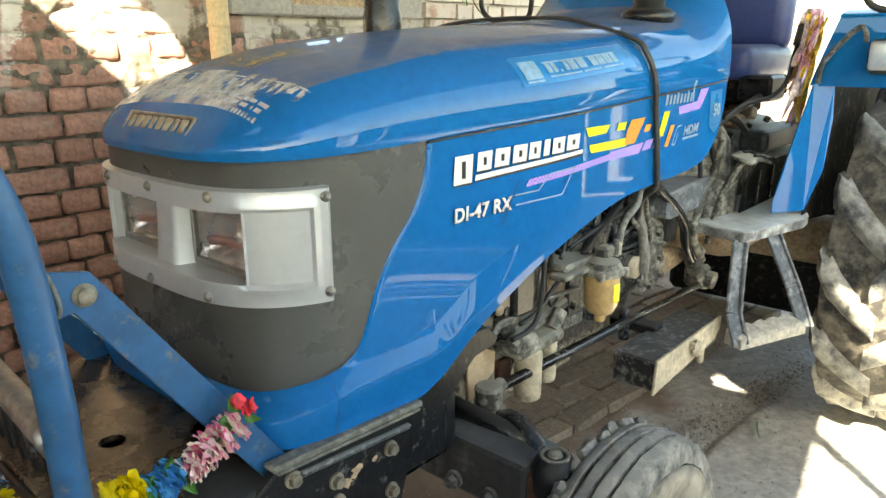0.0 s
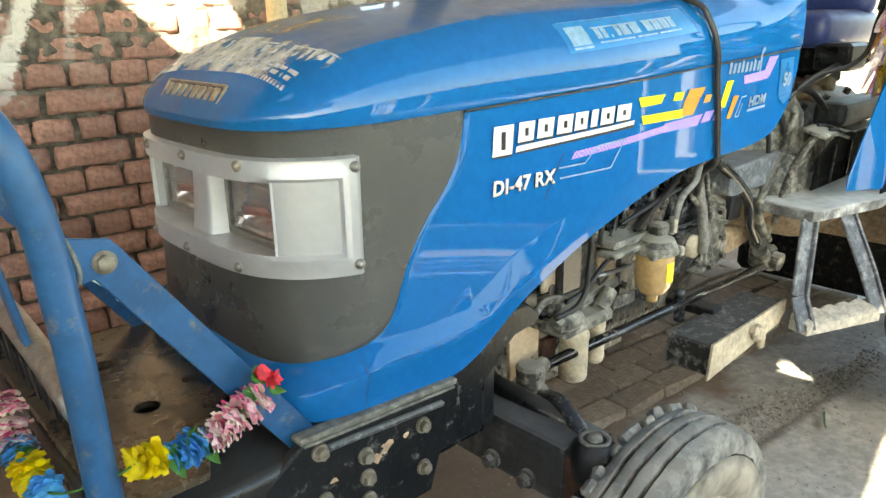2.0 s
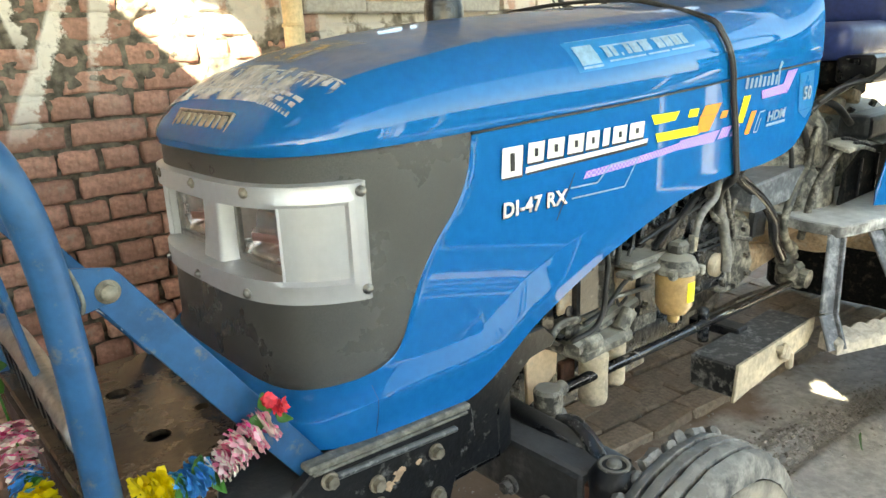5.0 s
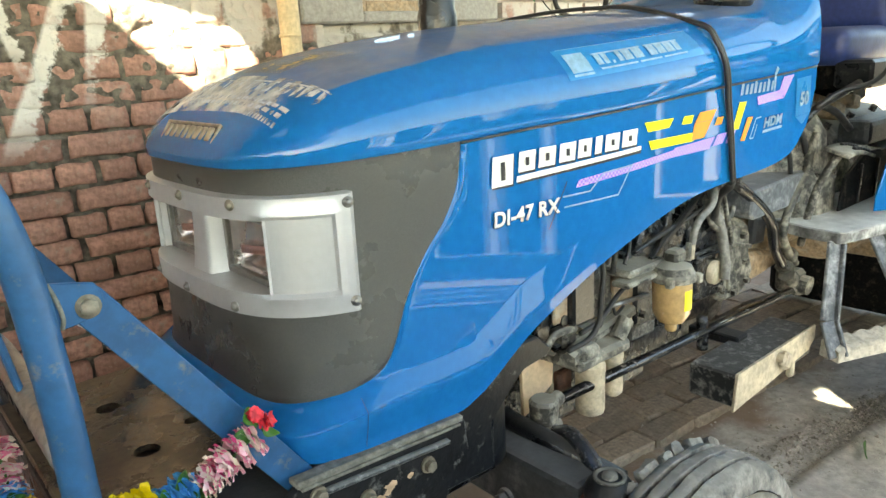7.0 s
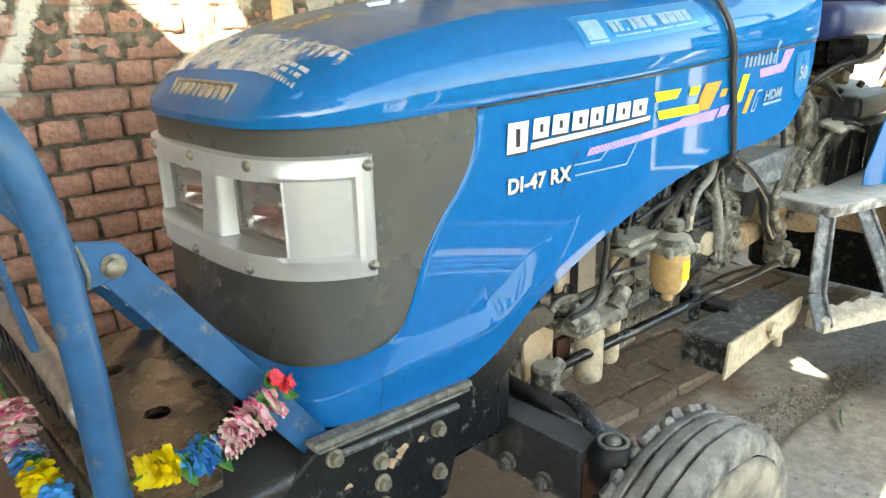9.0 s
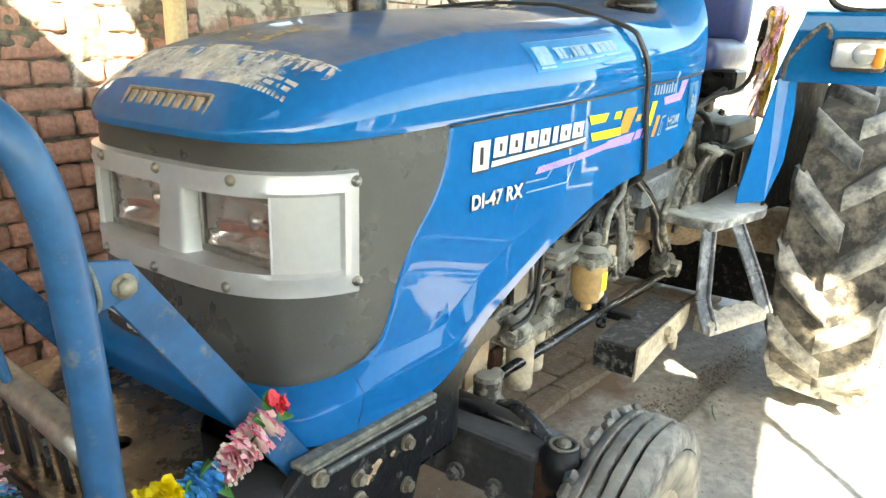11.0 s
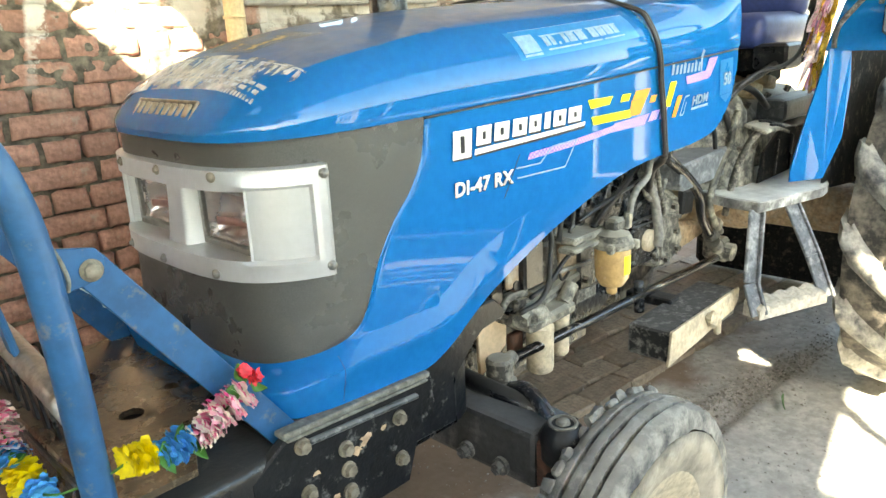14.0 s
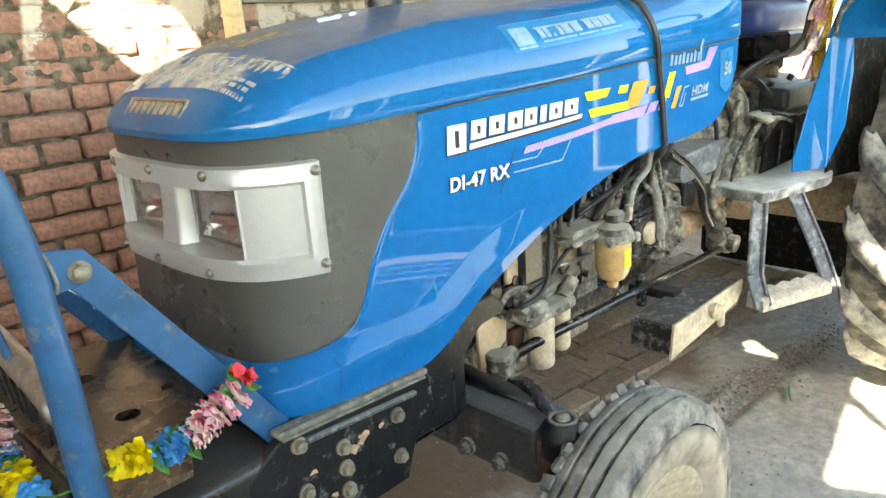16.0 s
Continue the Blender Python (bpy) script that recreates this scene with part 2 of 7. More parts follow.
AXLE_GREY = mat("dusty_axle_paint", (0.028, 0.031, 0.034), 0.45, grain=0.3, stain=0.3, dust=0.30, dust_size=9.0, dust_color=(0.20, 0.205, 0.21), dust_up=0.5, bump=0.3, bump_size=70)
RUSTY = mat("brown_rust", (0.075, 0.032, 0.018), 0.6, grain=0.4, stain=0.5, bump=0.4, bump_size=60)
PALE_HOSE = mat("dusty_grey_hose", (0.21, 0.205, 0.19), 0.6, grain=0.25, stain=0.4, dust=0.3, dust_size=30.0, dust_color=(0.40, 0.38, 0.33), bump=0.2)
BADGE = mat("tarnished_badge", (0.46, 0.41, 0.31), 0.40, metal=0.55, grain=0.3, stain=0.4, dust=0.2, dust_size=40.0, bump=0.2)
# Near-black that paints shade behind and under parts; also the black seat frame.
BLACK_AND_SHADE = mat("black_and_shade", (0.016, 0.016, 0.016), 0.8, spec=0.06, grain=0.3, stain=0.2, dust=0.22, dust_size=24.0, dust_color=(0.13, 0.115, 0.095), dust_up=0.5, bump=0.0)
LENS = mat("clear_lamp_lens", (0.62, 0.62, 0.61), 0.18, metal=0.35, coat=0.6, grain=0.06, grain_size=90, stain=0.0, bump=0.15, bump_size=120)
SCUFFED = mat("scuffed_black_sheet", (0.013, 0.014, 0.015), 0.42, grain=0.3, stain=0.3, dust=0.42, dust_size=38.0, dust_color=(0.42, 0.42, 0.40), dust_up=0.2, bump=0.4, bump_size=70)
RAIL = mat("dusty_olive_rail", (0.16, 0.155, 0.13), 0.7, grain=0.35, stain=0.6, dust=0.22, dust_size=30.0, dust_color=(0.36, 0.345, 0.29), bump=0.5, bump_size=60)
SCREW = mat("rusty_zinc", (0.26, 0.23, 0.18), 0.5, metal=0.4, grain=0.3, stain=0.5, dust=0.3, dust_size=60.0, bump=0.1)
BRICK = mat("red_brick", (0.47, 0.255, 0.195), 0.85, grain=0.35, grain_size=45, stain=0.55, dust=0.10, dust_size=16.0, dust_color=(0.42, 0.37, 0.31), bump=0.9, bump_size=50, random_tint=0.6, wash=True)
MORTAR = mat("lime_mortar", (0.135, 0.118, 0.092), 0.9, grain=0.6, grain_size=24, stain=0.9, bump=1.0, bump_size=38, wash=True)
PLASTER = mat("grey_cement_plaster", (0.36, 0.34, 0.31), 0.9, grain=0.15, stain=0.4, bump=0.3, bump_size=60)
MUD = mat("dry_mud_floor", (0.44, 0.435, 0.40), 0.9, grain=0.22, grain_size=30, stain=0.6, dust=0.40, dust_size=6.0, dust_color=(0.42, 0.40, 0.38), bump=1.0, bump_size=40)
# brown earth and painted shade under the tractor, with a ragged border to the grey mud
mn, mk = MUD.node_tree.nodes, MUD.node_tree.links.new
mco, msep, mno, mma, mra, mmix = (mn.new(s) for s in ("ShaderNodeTexCoord", "ShaderNodeSeparateXYZ", "ShaderNodeTexNoise", "ShaderNodeMath", "ShaderNodeMapRange", "ShaderNodeMix"))
mno.inputs["Scale"].default_value, mno.inputs["Detail"].default_value = 2.6, 6.0
mma.operation, mma.inputs[1].default_value = "MULTIPLY_ADD", 1.1
mk(mco.outputs["Object"], msep.inputs[0]), mk(mco.outputs["Object"], mno.inputs["Vector"])
mk(mno.outputs[0], mma.inputs[0]), mk(msep.outputs[1], mma.inputs[2])
for key, val in zip((1, 2, 3, 4), (0.42, 0.62, 0.0, 0.85)):
    mra.inputs[key].default_value = val
mk(mma.outputs[0], mra.inputs[0])
mmix.data_type, mmix.inputs[7].default_value = "RGBA", (0.19, 0.125, 0.078, 1)
mk(mn["Principled BSDF"].inputs["Base Color"].links[0].from_socket, mmix.inputs[6])
mk(mra.outputs[0], mmix.inputs[0]), mk(mmix.outputs[2], mn["Principled BSDF"].inputs["Base Color"])
CRUMB = mat("damp_mud_crumbs", (0.23, 0.215, 0.19), 0.9, grain=0.4, stain=0.3, bump=0.3, second=(0.46, 0.44, 0.405))
PAVER = mat("worn_paving_brick", (0.29, 0.24, 0.185), 0.85, grain=0.3, stain=0.5, dust=0.3, dust_color=(0.34, 0.27, 0.20), bump=0.6, bump_size=50, random_tint=0.6)
BAMBOO = mat("pale_bamboo", (0.62, 0.48, 0.28), 0.55, grain=0.15, stain=0.2, bump=0.15)
# Dark colour of the unseen walls, to keep reflections in the paint low.
UNSEEN_WALL = mat("dark_unseen_wall", (0.085, 0.07, 0.06), 0.9, grain=0.3, stain=0.4, bump=0.3)
ROOFING = mat("grey_roof_sheet", (0.16, 0.16, 0.16), 0.7, grain=0.1, stain=0.3, bump=0.1)
PINK = mat("pink_petals", (0.85, 0.06, 0.27), 0.6, grain=0.2, stain=0.0, bump=0.0, second=(0.94, 0.58, 0.64))
PALE_PINK = mat("pale_petals", (0.92, 0.88, 0.72), 0.6, grain=0.08, stain=0.0, bump=0.0, second=(0.90, 0.70, 0.68))
PETAL_YELLOW = mat("yellow_petals", (0.90, 0.68, 0.02), 0.6, grain=0.2, stain=0.0, bump=0.0)
PETAL_BLUE = mat("blue_petals", (0.02, 0.22, 0.62), 0.6, grain=0.3, stain=0.0, bump=0.0, second=(0.08, 0.45, 0.75))
PETAL_RED = mat("red_petals", (0.75, 0.03, 0.05), 0.6, grain=0.3, stain=0.0, bump=0.0)
PETAL_SKY = mat("light_blue_petals", (0.05, 0.36, 0.78), 0.6, grain=0.3, stain=0.0, bump=0.0)
LEAF = mat("green_leaf", (0.045, 0.17, 0.02), 0.5, grain=0.3, stain=0.2, bump=0.0)
GOLD = mat("gold_tinsel", (0.80, 0.45, 0.06), 0.3, metal=0.5, grain=0.4, grain_size=120, stain=0.0, bump=0.0)
FOIL_PINK = mat("pink_foil", (0.75, 0.35, 0.50), 0.3, metal=0.4, grain=0.3, grain_size=120, stain=0.0, bump=0.0)
FOIL_GREEN = mat("green_foil", (0.03, 0.35, 0.10), 0.3, metal=0.4, grain=0.3, grain_size=120, stain=0.0, bump=0.0)
FOIL_PURPLE = mat("lilac_foil", (0.50, 0.38, 0.66), 0.3, metal=0.4, grain=0.3, grain_size=120, stain=0.0, bump=0.0)
TINSEL = mat("silver_pink_tinsel", (0.75, 0.60, 0.62), 0.35, metal=0.3, grain=0.4, grain_size=120, stain=0.0, bump=0.0)


def glass(name):
    """A thin clear pane: see-through, with a gloss that grows at a slant."""
    m = bpy.data.materials.new(name)
    m.use_nodes = True
    n, k = m.node_tree.nodes, m.node_tree.links.new
    n.remove(n["Principled BSDF"])
    a, b, f, x = n.new("ShaderNodeBsdfTransparent"), n.new("ShaderNodeBsdfGlossy"), n.new("ShaderNodeFresnel"), n.new("ShaderNodeMixShader")
    b.inputs["Roughness"].default_value, f.inputs[0].default_value = 0.03, 1.5
    k(f.outputs[0], x.inputs[0]), k(a.outputs[0], x.inputs[1]), k(b.outputs[0], x.inputs[2])
    k(x.outputs[0], n["Material Output"].inputs[0])
    return m


GLASS = glass("lamp_glass")
# Colour of the reddish reflection low in the lamps.
RED_REFLECTION = mat("red_reflection", (0.42, 0.20, 0.16), 0.35, grain=0.15, stain=0.2, bump=0.0)


# ---- mesh helpers ----
def link(name, bm, material, parent=None, label="", smooth=True):
    me = bpy.data.meshes.new(name)
    bm.normal_update()
    for f in bm.faces:
        f.smooth = smooth
    bm.to_mesh(me)
    bm.free()
    me.materials.append(material)
    ob = new(name, me)
    if parent is not None:
        ob.parent = parent
    if label:
        ob["label"] = label
    return ob


def part(name, bm, material, parent, label="", smooth=True):
    return link(name, bm, material, parent, label, smooth)


def autosmooth(ob, deg=35):
    """Flat shading across sharp edges."""
    me = ob.data
    bm = bmesh.new()
    bm.from_mesh(me)
    for e in bm.edges:
        e.smooth = len(e.link_faces) == 2 and e.calc_face_angle(0) < radians(deg)
    bm.to_mesh(me)
    bm.free()
    return ob


def box(bm, c, s, bevel=0.0, turn=None, seg=1):
    g = bmesh.new()
    bmesh.ops.create_cube(g, size=1)
    bmesh.ops.scale(g, vec=s, verts=g.verts)
    if bevel:
        bmesh.ops.bevel(g, geom=g.edges[:], offset=bevel, segments=seg, affect="EDGES", profile=0.5)
    m = Matrix.Translation(c) @ (turn.to_4x4() if turn is not None else Matrix.Identity(4))
    bmesh.ops.transform(g, matrix=m, verts=g.verts)
    return merge(bm, g)


def merge(bm, g):
    me = bpy.data.meshes.new("tmp")
    g.to_mesh(me)
    g.free()
    bm.from_mesh(me)
    bpy.data.meshes.remove(me)
    return bm


def beam(bm, a, b, w, h, bevel=0.002, up=(0, 0, 1)):
    """A bar of width w and height h from a to b."""
    a, b = Vector(a), Vector(b)
    d = (b - a).normalized()
    side = d.cross(Vector(up)).normalized()
    top = side.cross(d)
    turn = Matrix((d, side, top)).transposed()
    return box(bm, (a + b) / 2, ((b - a).length, w, h), bevel, turn)


def rod(bm, a, b, r, r2=None, seg=14):
    a, b = Vector(a), Vector(b)
    g = bmesh.new()
    bmesh.ops.create_cone(g, cap_ends=True, segments=seg, radius1=r, radius2=r if r2 is None else r2, depth=(b - a).length)
    q = (b - a).to_track_quat("Z", "Y").to_matrix().to_4x4()
    bmesh.ops.transform(g, matrix=Matrix.Translation((a + b) / 2) @ q, verts=g.verts)
    return merge(bm, g)


def spline(pts, n=8):
    """A smooth line through points."""
    p = [Vector(q) for q in pts]
    p = [2 * p[0] - p[1], *p, 2 * p[-1] - p[-2]]
    out = []
    for i in range(1, len(p) - 2):
        for k in range(n):
            t = k / n
            out.append(0.5 * (2 * p[i] + (p[i + 1] - p[i - 1]) * t + (2 * p[i - 1] - 5 * p[i] + 4 * p[i + 1] - p[i + 2]) * t * t
                              + (3 * p[i] - p[i - 1] - 3 * p[i + 1] + p[i + 2]) * t ** 3))
    return out + [p[-2]]


def tube(bm, pts, r, seg=12, smooth=8, flat=1.0):
    """A pipe along points; r may be a list of radii at the points."""
    line = spline(pts, smooth) if smooth else [Vector(q) for q in pts]
    n = len(line)
    side, rings = None, []
    for i, c in enumerate(line):
        d = (line[min(i + 1, n - 1)] - line[max(i - 1, 0)]).normalized()
        if side is None:
            side = d.cross(Vector((0.3, 0.2, 1))).normalized()
        side = (side - d * side.dot(d)).normalized()
        up = d.cross(side)
        rings.append([bm.verts.new(c + r * (math.cos(a) * side + flat * math.sin(a) * up)) for a in (2 * math.pi * k / seg for k in range(seg))])
    for a, b in zip(rings, rings[1:]):
        for k in range(seg):
            bm.faces.new((a[k], a[(k + 1) % seg], b[(k + 1) % seg], b[k]))
    bm.faces.new(rings[0][::-1]), bm.faces.new(rings[-1])
    return bm


def lathe(bm, profile, m=None, seg=32, close=False):
    """Profile of (radius, height) turned round z, then laid by m."""
    m = m or Matrix.Identity(4)
    rings = [[bm.verts.new(m @ Vector((r * math.cos(a), r * math.sin(a), h))) for a in (2 * math.pi * k / seg for k in range(seg))] for r, h in profile]
    pairs = list(zip(rings, rings[1:])) + ([(rings[-1], rings[0])] if close else [])
    for a, b in pairs:
        for k in range(seg):
            bm.faces.new((a[k], a[(k + 1) % seg], b[(k + 1) % seg], b[k]))
    if not close:
        bm.faces.new(rings[0][::-1]), bm.faces.new(rings[-1])
    return bm


def grid(bm, rows, flip=False):
    """A sheet from rows of points."""
    v = [[bm.verts.new(p) for p in row] for row in rows]
    for a, b in zip(v, v[1:]):
        for k in range(len(a) - 1):
            q = (a[k], a[k + 1], b[k + 1], b[k])
            bm.faces.new(q[::-1] if flip else q)
    return v


def thicken(ob, t, offset=-1.0):
    mod = ob.modifiers.new("thickness", "SOLIDIFY")
    mod.thickness, mod.offset = t, offset
    return ob


def extrude_xz(bm, pts, y0, y1, bevel=0.0):
    """A plate of outline (x, z) between two y."""
    g = bmesh.new()
    f = g.faces.new([g.verts.new((x, y0, z)) for x, z in pts])
    r = bmesh.ops.extrude_face_region(g, geom=[f])
    bmesh.ops.translate(g, vec=(0, y1 - y0, 0), verts=[v for v in r["geom"] if isinstance(v, bmesh.types.BMVert)])
    bmesh.ops.recalc_face_normals(g, faces=g.faces)
    if bevel:
        bmesh.ops.bevel(g, geom=g.edges[:], offset=bevel, segments=1, affect="EDGES")
    return merge(bm, g)


def interp(x, xs, ys):
    return float(np.interp(x, xs, ys))


def smoothcurve(xs, ys, n=40):
    """Knots of a smooth monotone-ish curve for interp."""
    pts = spline([(a, b, 0) for a, b in zip(xs, ys)], n)
    return [p.x for p in pts], [p.y for p in pts]


# ---- setting ----
def frange(a, b, n):
    return [a + (b - a) * i / n for i in range(n + 1)]


def hash01(*a):
    return random.Random(repr(a)).random()


def build_ground():
    bm = bmesh.new()
    xs = [-60, -20, -6, -3, -1.5] + [-1 + 0.035 * i for i in range(151)] + [4.6, 6, 10, 25, 60]
    ys = [-60, -25, -10, -5, -3] + [-2 + 0.035 * i for i in range(105)] + [1.75, 2.5, 6, 20, 60]
    rows = []
    for y in ys:
        row = []
        for x in xs:
            near = -1 < x < 4.3 and -2 < y < 1.7
            z = FLOOR
            if near:
                z += 0.014 * (noise.noise((x * 2.2, y * 2.2, 0)) + 0.6 * noise.noise((x * 7, y * 7, 3))) - 0.006 + 0.006 * noise.noise((x * 17, y * 17, 6))
                ridge = abs(y + 0.305 + 0.03 * noise.noise((x * 4, 2, 0)) + 0.09 * (x - 2.05))
                if 1.7 < x < 3.6 and ridge < 0.045:
                    z -= 0.045 * (1 - ridge / 0.045)
                elif 1.7 < x < 3.6 and ridge < 0.12:
                    z += 0.012 * (1 - (ridge - 0.045) / 0.075)
            row.append((x, y, z))
        rows.append(row)
    grid(bm, rows)
    return tagged(link("ground", bm, MUD), "dry grey mud floor of the shed, cracked and dusty", "ground", kind="structure")


def brick_mesh(i, s, mat_, name="brick"):
    """A worn brick, flat on every side."""
    r = random.Random(100 + i)
    g = bmesh.new()
    box(g, (0, 0, 0), s, min(s) * 0.14)
    for v in g.verts:
        v.co += Vector((r.uniform(-1, 1) * 0.005, r.uniform(-1, 1) * 0.005, r.uniform(-1, 1) * 0.004))
    me = bpy.data.meshes.new(name)
    g.to_mesh(me)
    g.free()
    me.materials.append(mat_)
    return me


def wall_brick_mesh(i, s, mat_, name="brick"):
    """A wall brick with a slightly uneven face and chipped, rounded arrises; its face looks along -y."""
    r = random.Random(300 + i)
    w, d, h = s[0] / 2, s[1] / 2, s[2] / 2
    b = 0.010
    xs, zs = [-1, -0.55, 0.0, 0.55, 1], [-1, 0, 1]
    g = bmesh.new()
    jig = lambda a: r.uniform(-a, a)
    face = {(p, q): g.verts.new((x * (w - b) + jig(0.003), -d + jig(0.0025), z * (h - b) + jig(0.002))) for p, x in enumerate(xs) for q, z in enumerate(zs)}
    for p in range(4):
        for q in range(2):
            g.faces.new((face[p, q], face[p + 1, q], face[p + 1, q + 1], face[p, q + 1]))
    ring = [(p, 0) for p in range(5)] + [(4, 1)] + [(p, 2) for p in range(4, -1, -1)] + [(0, 1)]
    rim, back = [], []
    for p, q in ring:
        corner = 0.8 if p in (0, 4) and q in (0, 2) else 1.0
        x, z = xs[p] * w * (0.985 if corner < 1 else 1) + jig(0.004), zs[q] * h * (0.94 if corner < 1 else 1) + jig(0.0035)
        rim.append(g.verts.new((x, -d + b * 0.8 + jig(0.002), z)))
        back.append(g.verts.new((x, d, z)))
    for k in range(len(ring)):
        n = (k + 1) % len(ring)
        g.faces.new((face[ring[k]], rim[k], rim[n], face[ring[n]]))
        g.faces.new((rim[k], back[k], back[n], rim[n]))
    bmesh.ops.recalc_face_normals(g, faces=g.faces)
    for f in g.faces:
        f.smooth = True
    me = bpy.data.meshes.new(name)
    g.to_mesh(me)
    g.free()
    me.materials.append(mat_)
    return me


def slab(name, x0, x1, y0, y1, z0, z1, material, label, category):
    bm = bmesh.new()
    box(bm, ((x0 + x1) / 2, (y0 + y1) / 2, (z0 + z1) / 2), (x1 - x0, y1 - y0, z1 - z0))
    return tagged(link(name, bm, material, smooth=False), label, category, kind="structure")


def build_wall():
    bm = bmesh.new()
    holes = [(1.52, 2.02, 1.72, 2.30)]
    for x0, x1, z0, z1 in ((-4.75, 1.52, -0.1, 3.2), (2.02, 6.0, -0.1, 3.2), (1.52, 2.02, -0.1, 1.72), (1.52, 2.02, 2.30, 3.2)):
        box(bm, ((x0 + x1) / 2, WALL_Y + 0.142, (z0 + z1) / 2), (x1 - x0, 0.216, z1 - z0))
    wall = tagged(link("wall_north", bm, MORTAR, smooth=False), "old red brick wall with dark mortar joints and whitewash drips", "wall", kind="structure")
    bm = bmesh.new()
    rows = []
    for i in range(281):
        x = -0.95 + 3.1 * i / 280
        row = []
        for j in range(186):
            z = 0.18 + 1.80 * j / 185
            d = 0.015 * noise.noise((x * 7, z * 7, 1.3)) + 0.012 * noise.noise((x * 26, z * 26, 4.1)) + interp(z, [0.9, 1.2, 1.45], [0.016, 0.006, -0.011])
            d += interp(z, [1.15, 1.45], [0.026, 0.008]) * min(1, max(0, (noise.noise((x * 9, z * 17, 7.7)) - 0.02) * 6))
            row.append((x, min(WALL_Y + 0.003 + d, WALL_Y + 0.0325) if not (1.18 < x and z > 1.62) else WALL_Y + 0.0325, z))
        rows.append(row)
    grid(bm, rows, True)
    part("mortar_bed", bm, MORTAR, wall, "uneven lime mortar between the bricks")
    bmp = bmesh.new()
    for c, s in (((1.36, WALL_Y - 0.02, 1.98), (0.32, 0.05, 0.62)), ((2.20, WALL_Y - 0.02, 1.98), (0.36, 0.05, 0.62)), ((1.77, WALL_Y - 0.02, 1.695), (0.50, 0.05, 0.05))):
        box(bmp, c, s, 0.008)
    part("plaster_surround", bmp, PLASTER, wall, "grey cement plaster round the window", False)
    bm = bmesh.new()
    for c, s in (((1.545, WALL_Y + 0.03, 2.0), (0.05, 0.05, 0.56)), ((1.995, WALL_Y + 0.03, 2.0), (0.05, 0.05, 0.56)), ((1.77, WALL_Y + 0.03, 1.745), (0.40, 0.05, 0.05)),
                 ((1.77, WALL_Y + 0.03, 2.0), (0.03, 0.04, 0.46))):
        box(bm, c, s, 0.004)
    tagged(part("window_frame", bm, TAN, wall, "brown wooden window frame", False))
    return wall


COURSE, STRETCH = 0.0929, 0.283


def build_bricks(wall):
    """Bricks of the wall, courses of headers and of stretchers by turns: those in view singly, the rest as one sheet of pieces."""
    near = [wall_brick_mesh(i, (s, 0.05, h), BRICK) for i, (s, h) in enumerate(((0.266, 0.078), (0.262, 0.081), (0.268, 0.076), (0.264, 0.079), (0.126, 0.078), (0.122, 0.081), (0.128, 0.076), (0.124, 0.079)))]
    rest = bmesh.new()
    for c in range(34):
        z = 0.0513 + c * COURSE
        head = c % 2 == 0
        w = STRETCH / 2 if head else STRETCH
        first = 0.160 if head else 0.205
        for k in range(-34 if head else -17, 41 if head else 21):
            cx = first + (k + 0.5) * w + (hash01(c, k) - 0.5) * 0.014
            if 1.44 < cx < 2.42 and z > 1.62 or 1.20 < cx < 2.42 and z > 1.66:
                continue
            jy = WALL_Y + 0.020 - 0.010 * hash01(c, cx, 1)
            jz = z + 0.008 * math.sin(cx * 1.7 + c) * 0.6
            tilt = (hash01(c, cx, 2) - 0.5) * 1.8
            if -0.9 < cx < 2.1 and 0.2 < z < 1.95:
                ob = new("brick", near[(4 if head else 0) + int(hash01(c, cx, 3) * 4)])
                ob.matrix_world = pose(cx, jy, jz, 0, tilt, 0)
                ob.parent = wall
            else:
                box(rest, (cx, jy, jz), ((0.125 if head else 0.265), 0.05, 0.078))
    ob = part("brickwork", rest, BRICK, wall, smooth=False)
    ob["kind"] = "stuff"


build_ground()
wall_north = build_wall()

# Unseen roof sheets added for shade, with a gap through which the sun falls on the wall.
ROOF_Z = 3.2


def roof_at(p):
    """The place on the roof through which the sun reaches p."""
    k = (ROOF_Z - p[2]) / SUN_DIR.z
    return Vector(p) + k * SUN_DIR


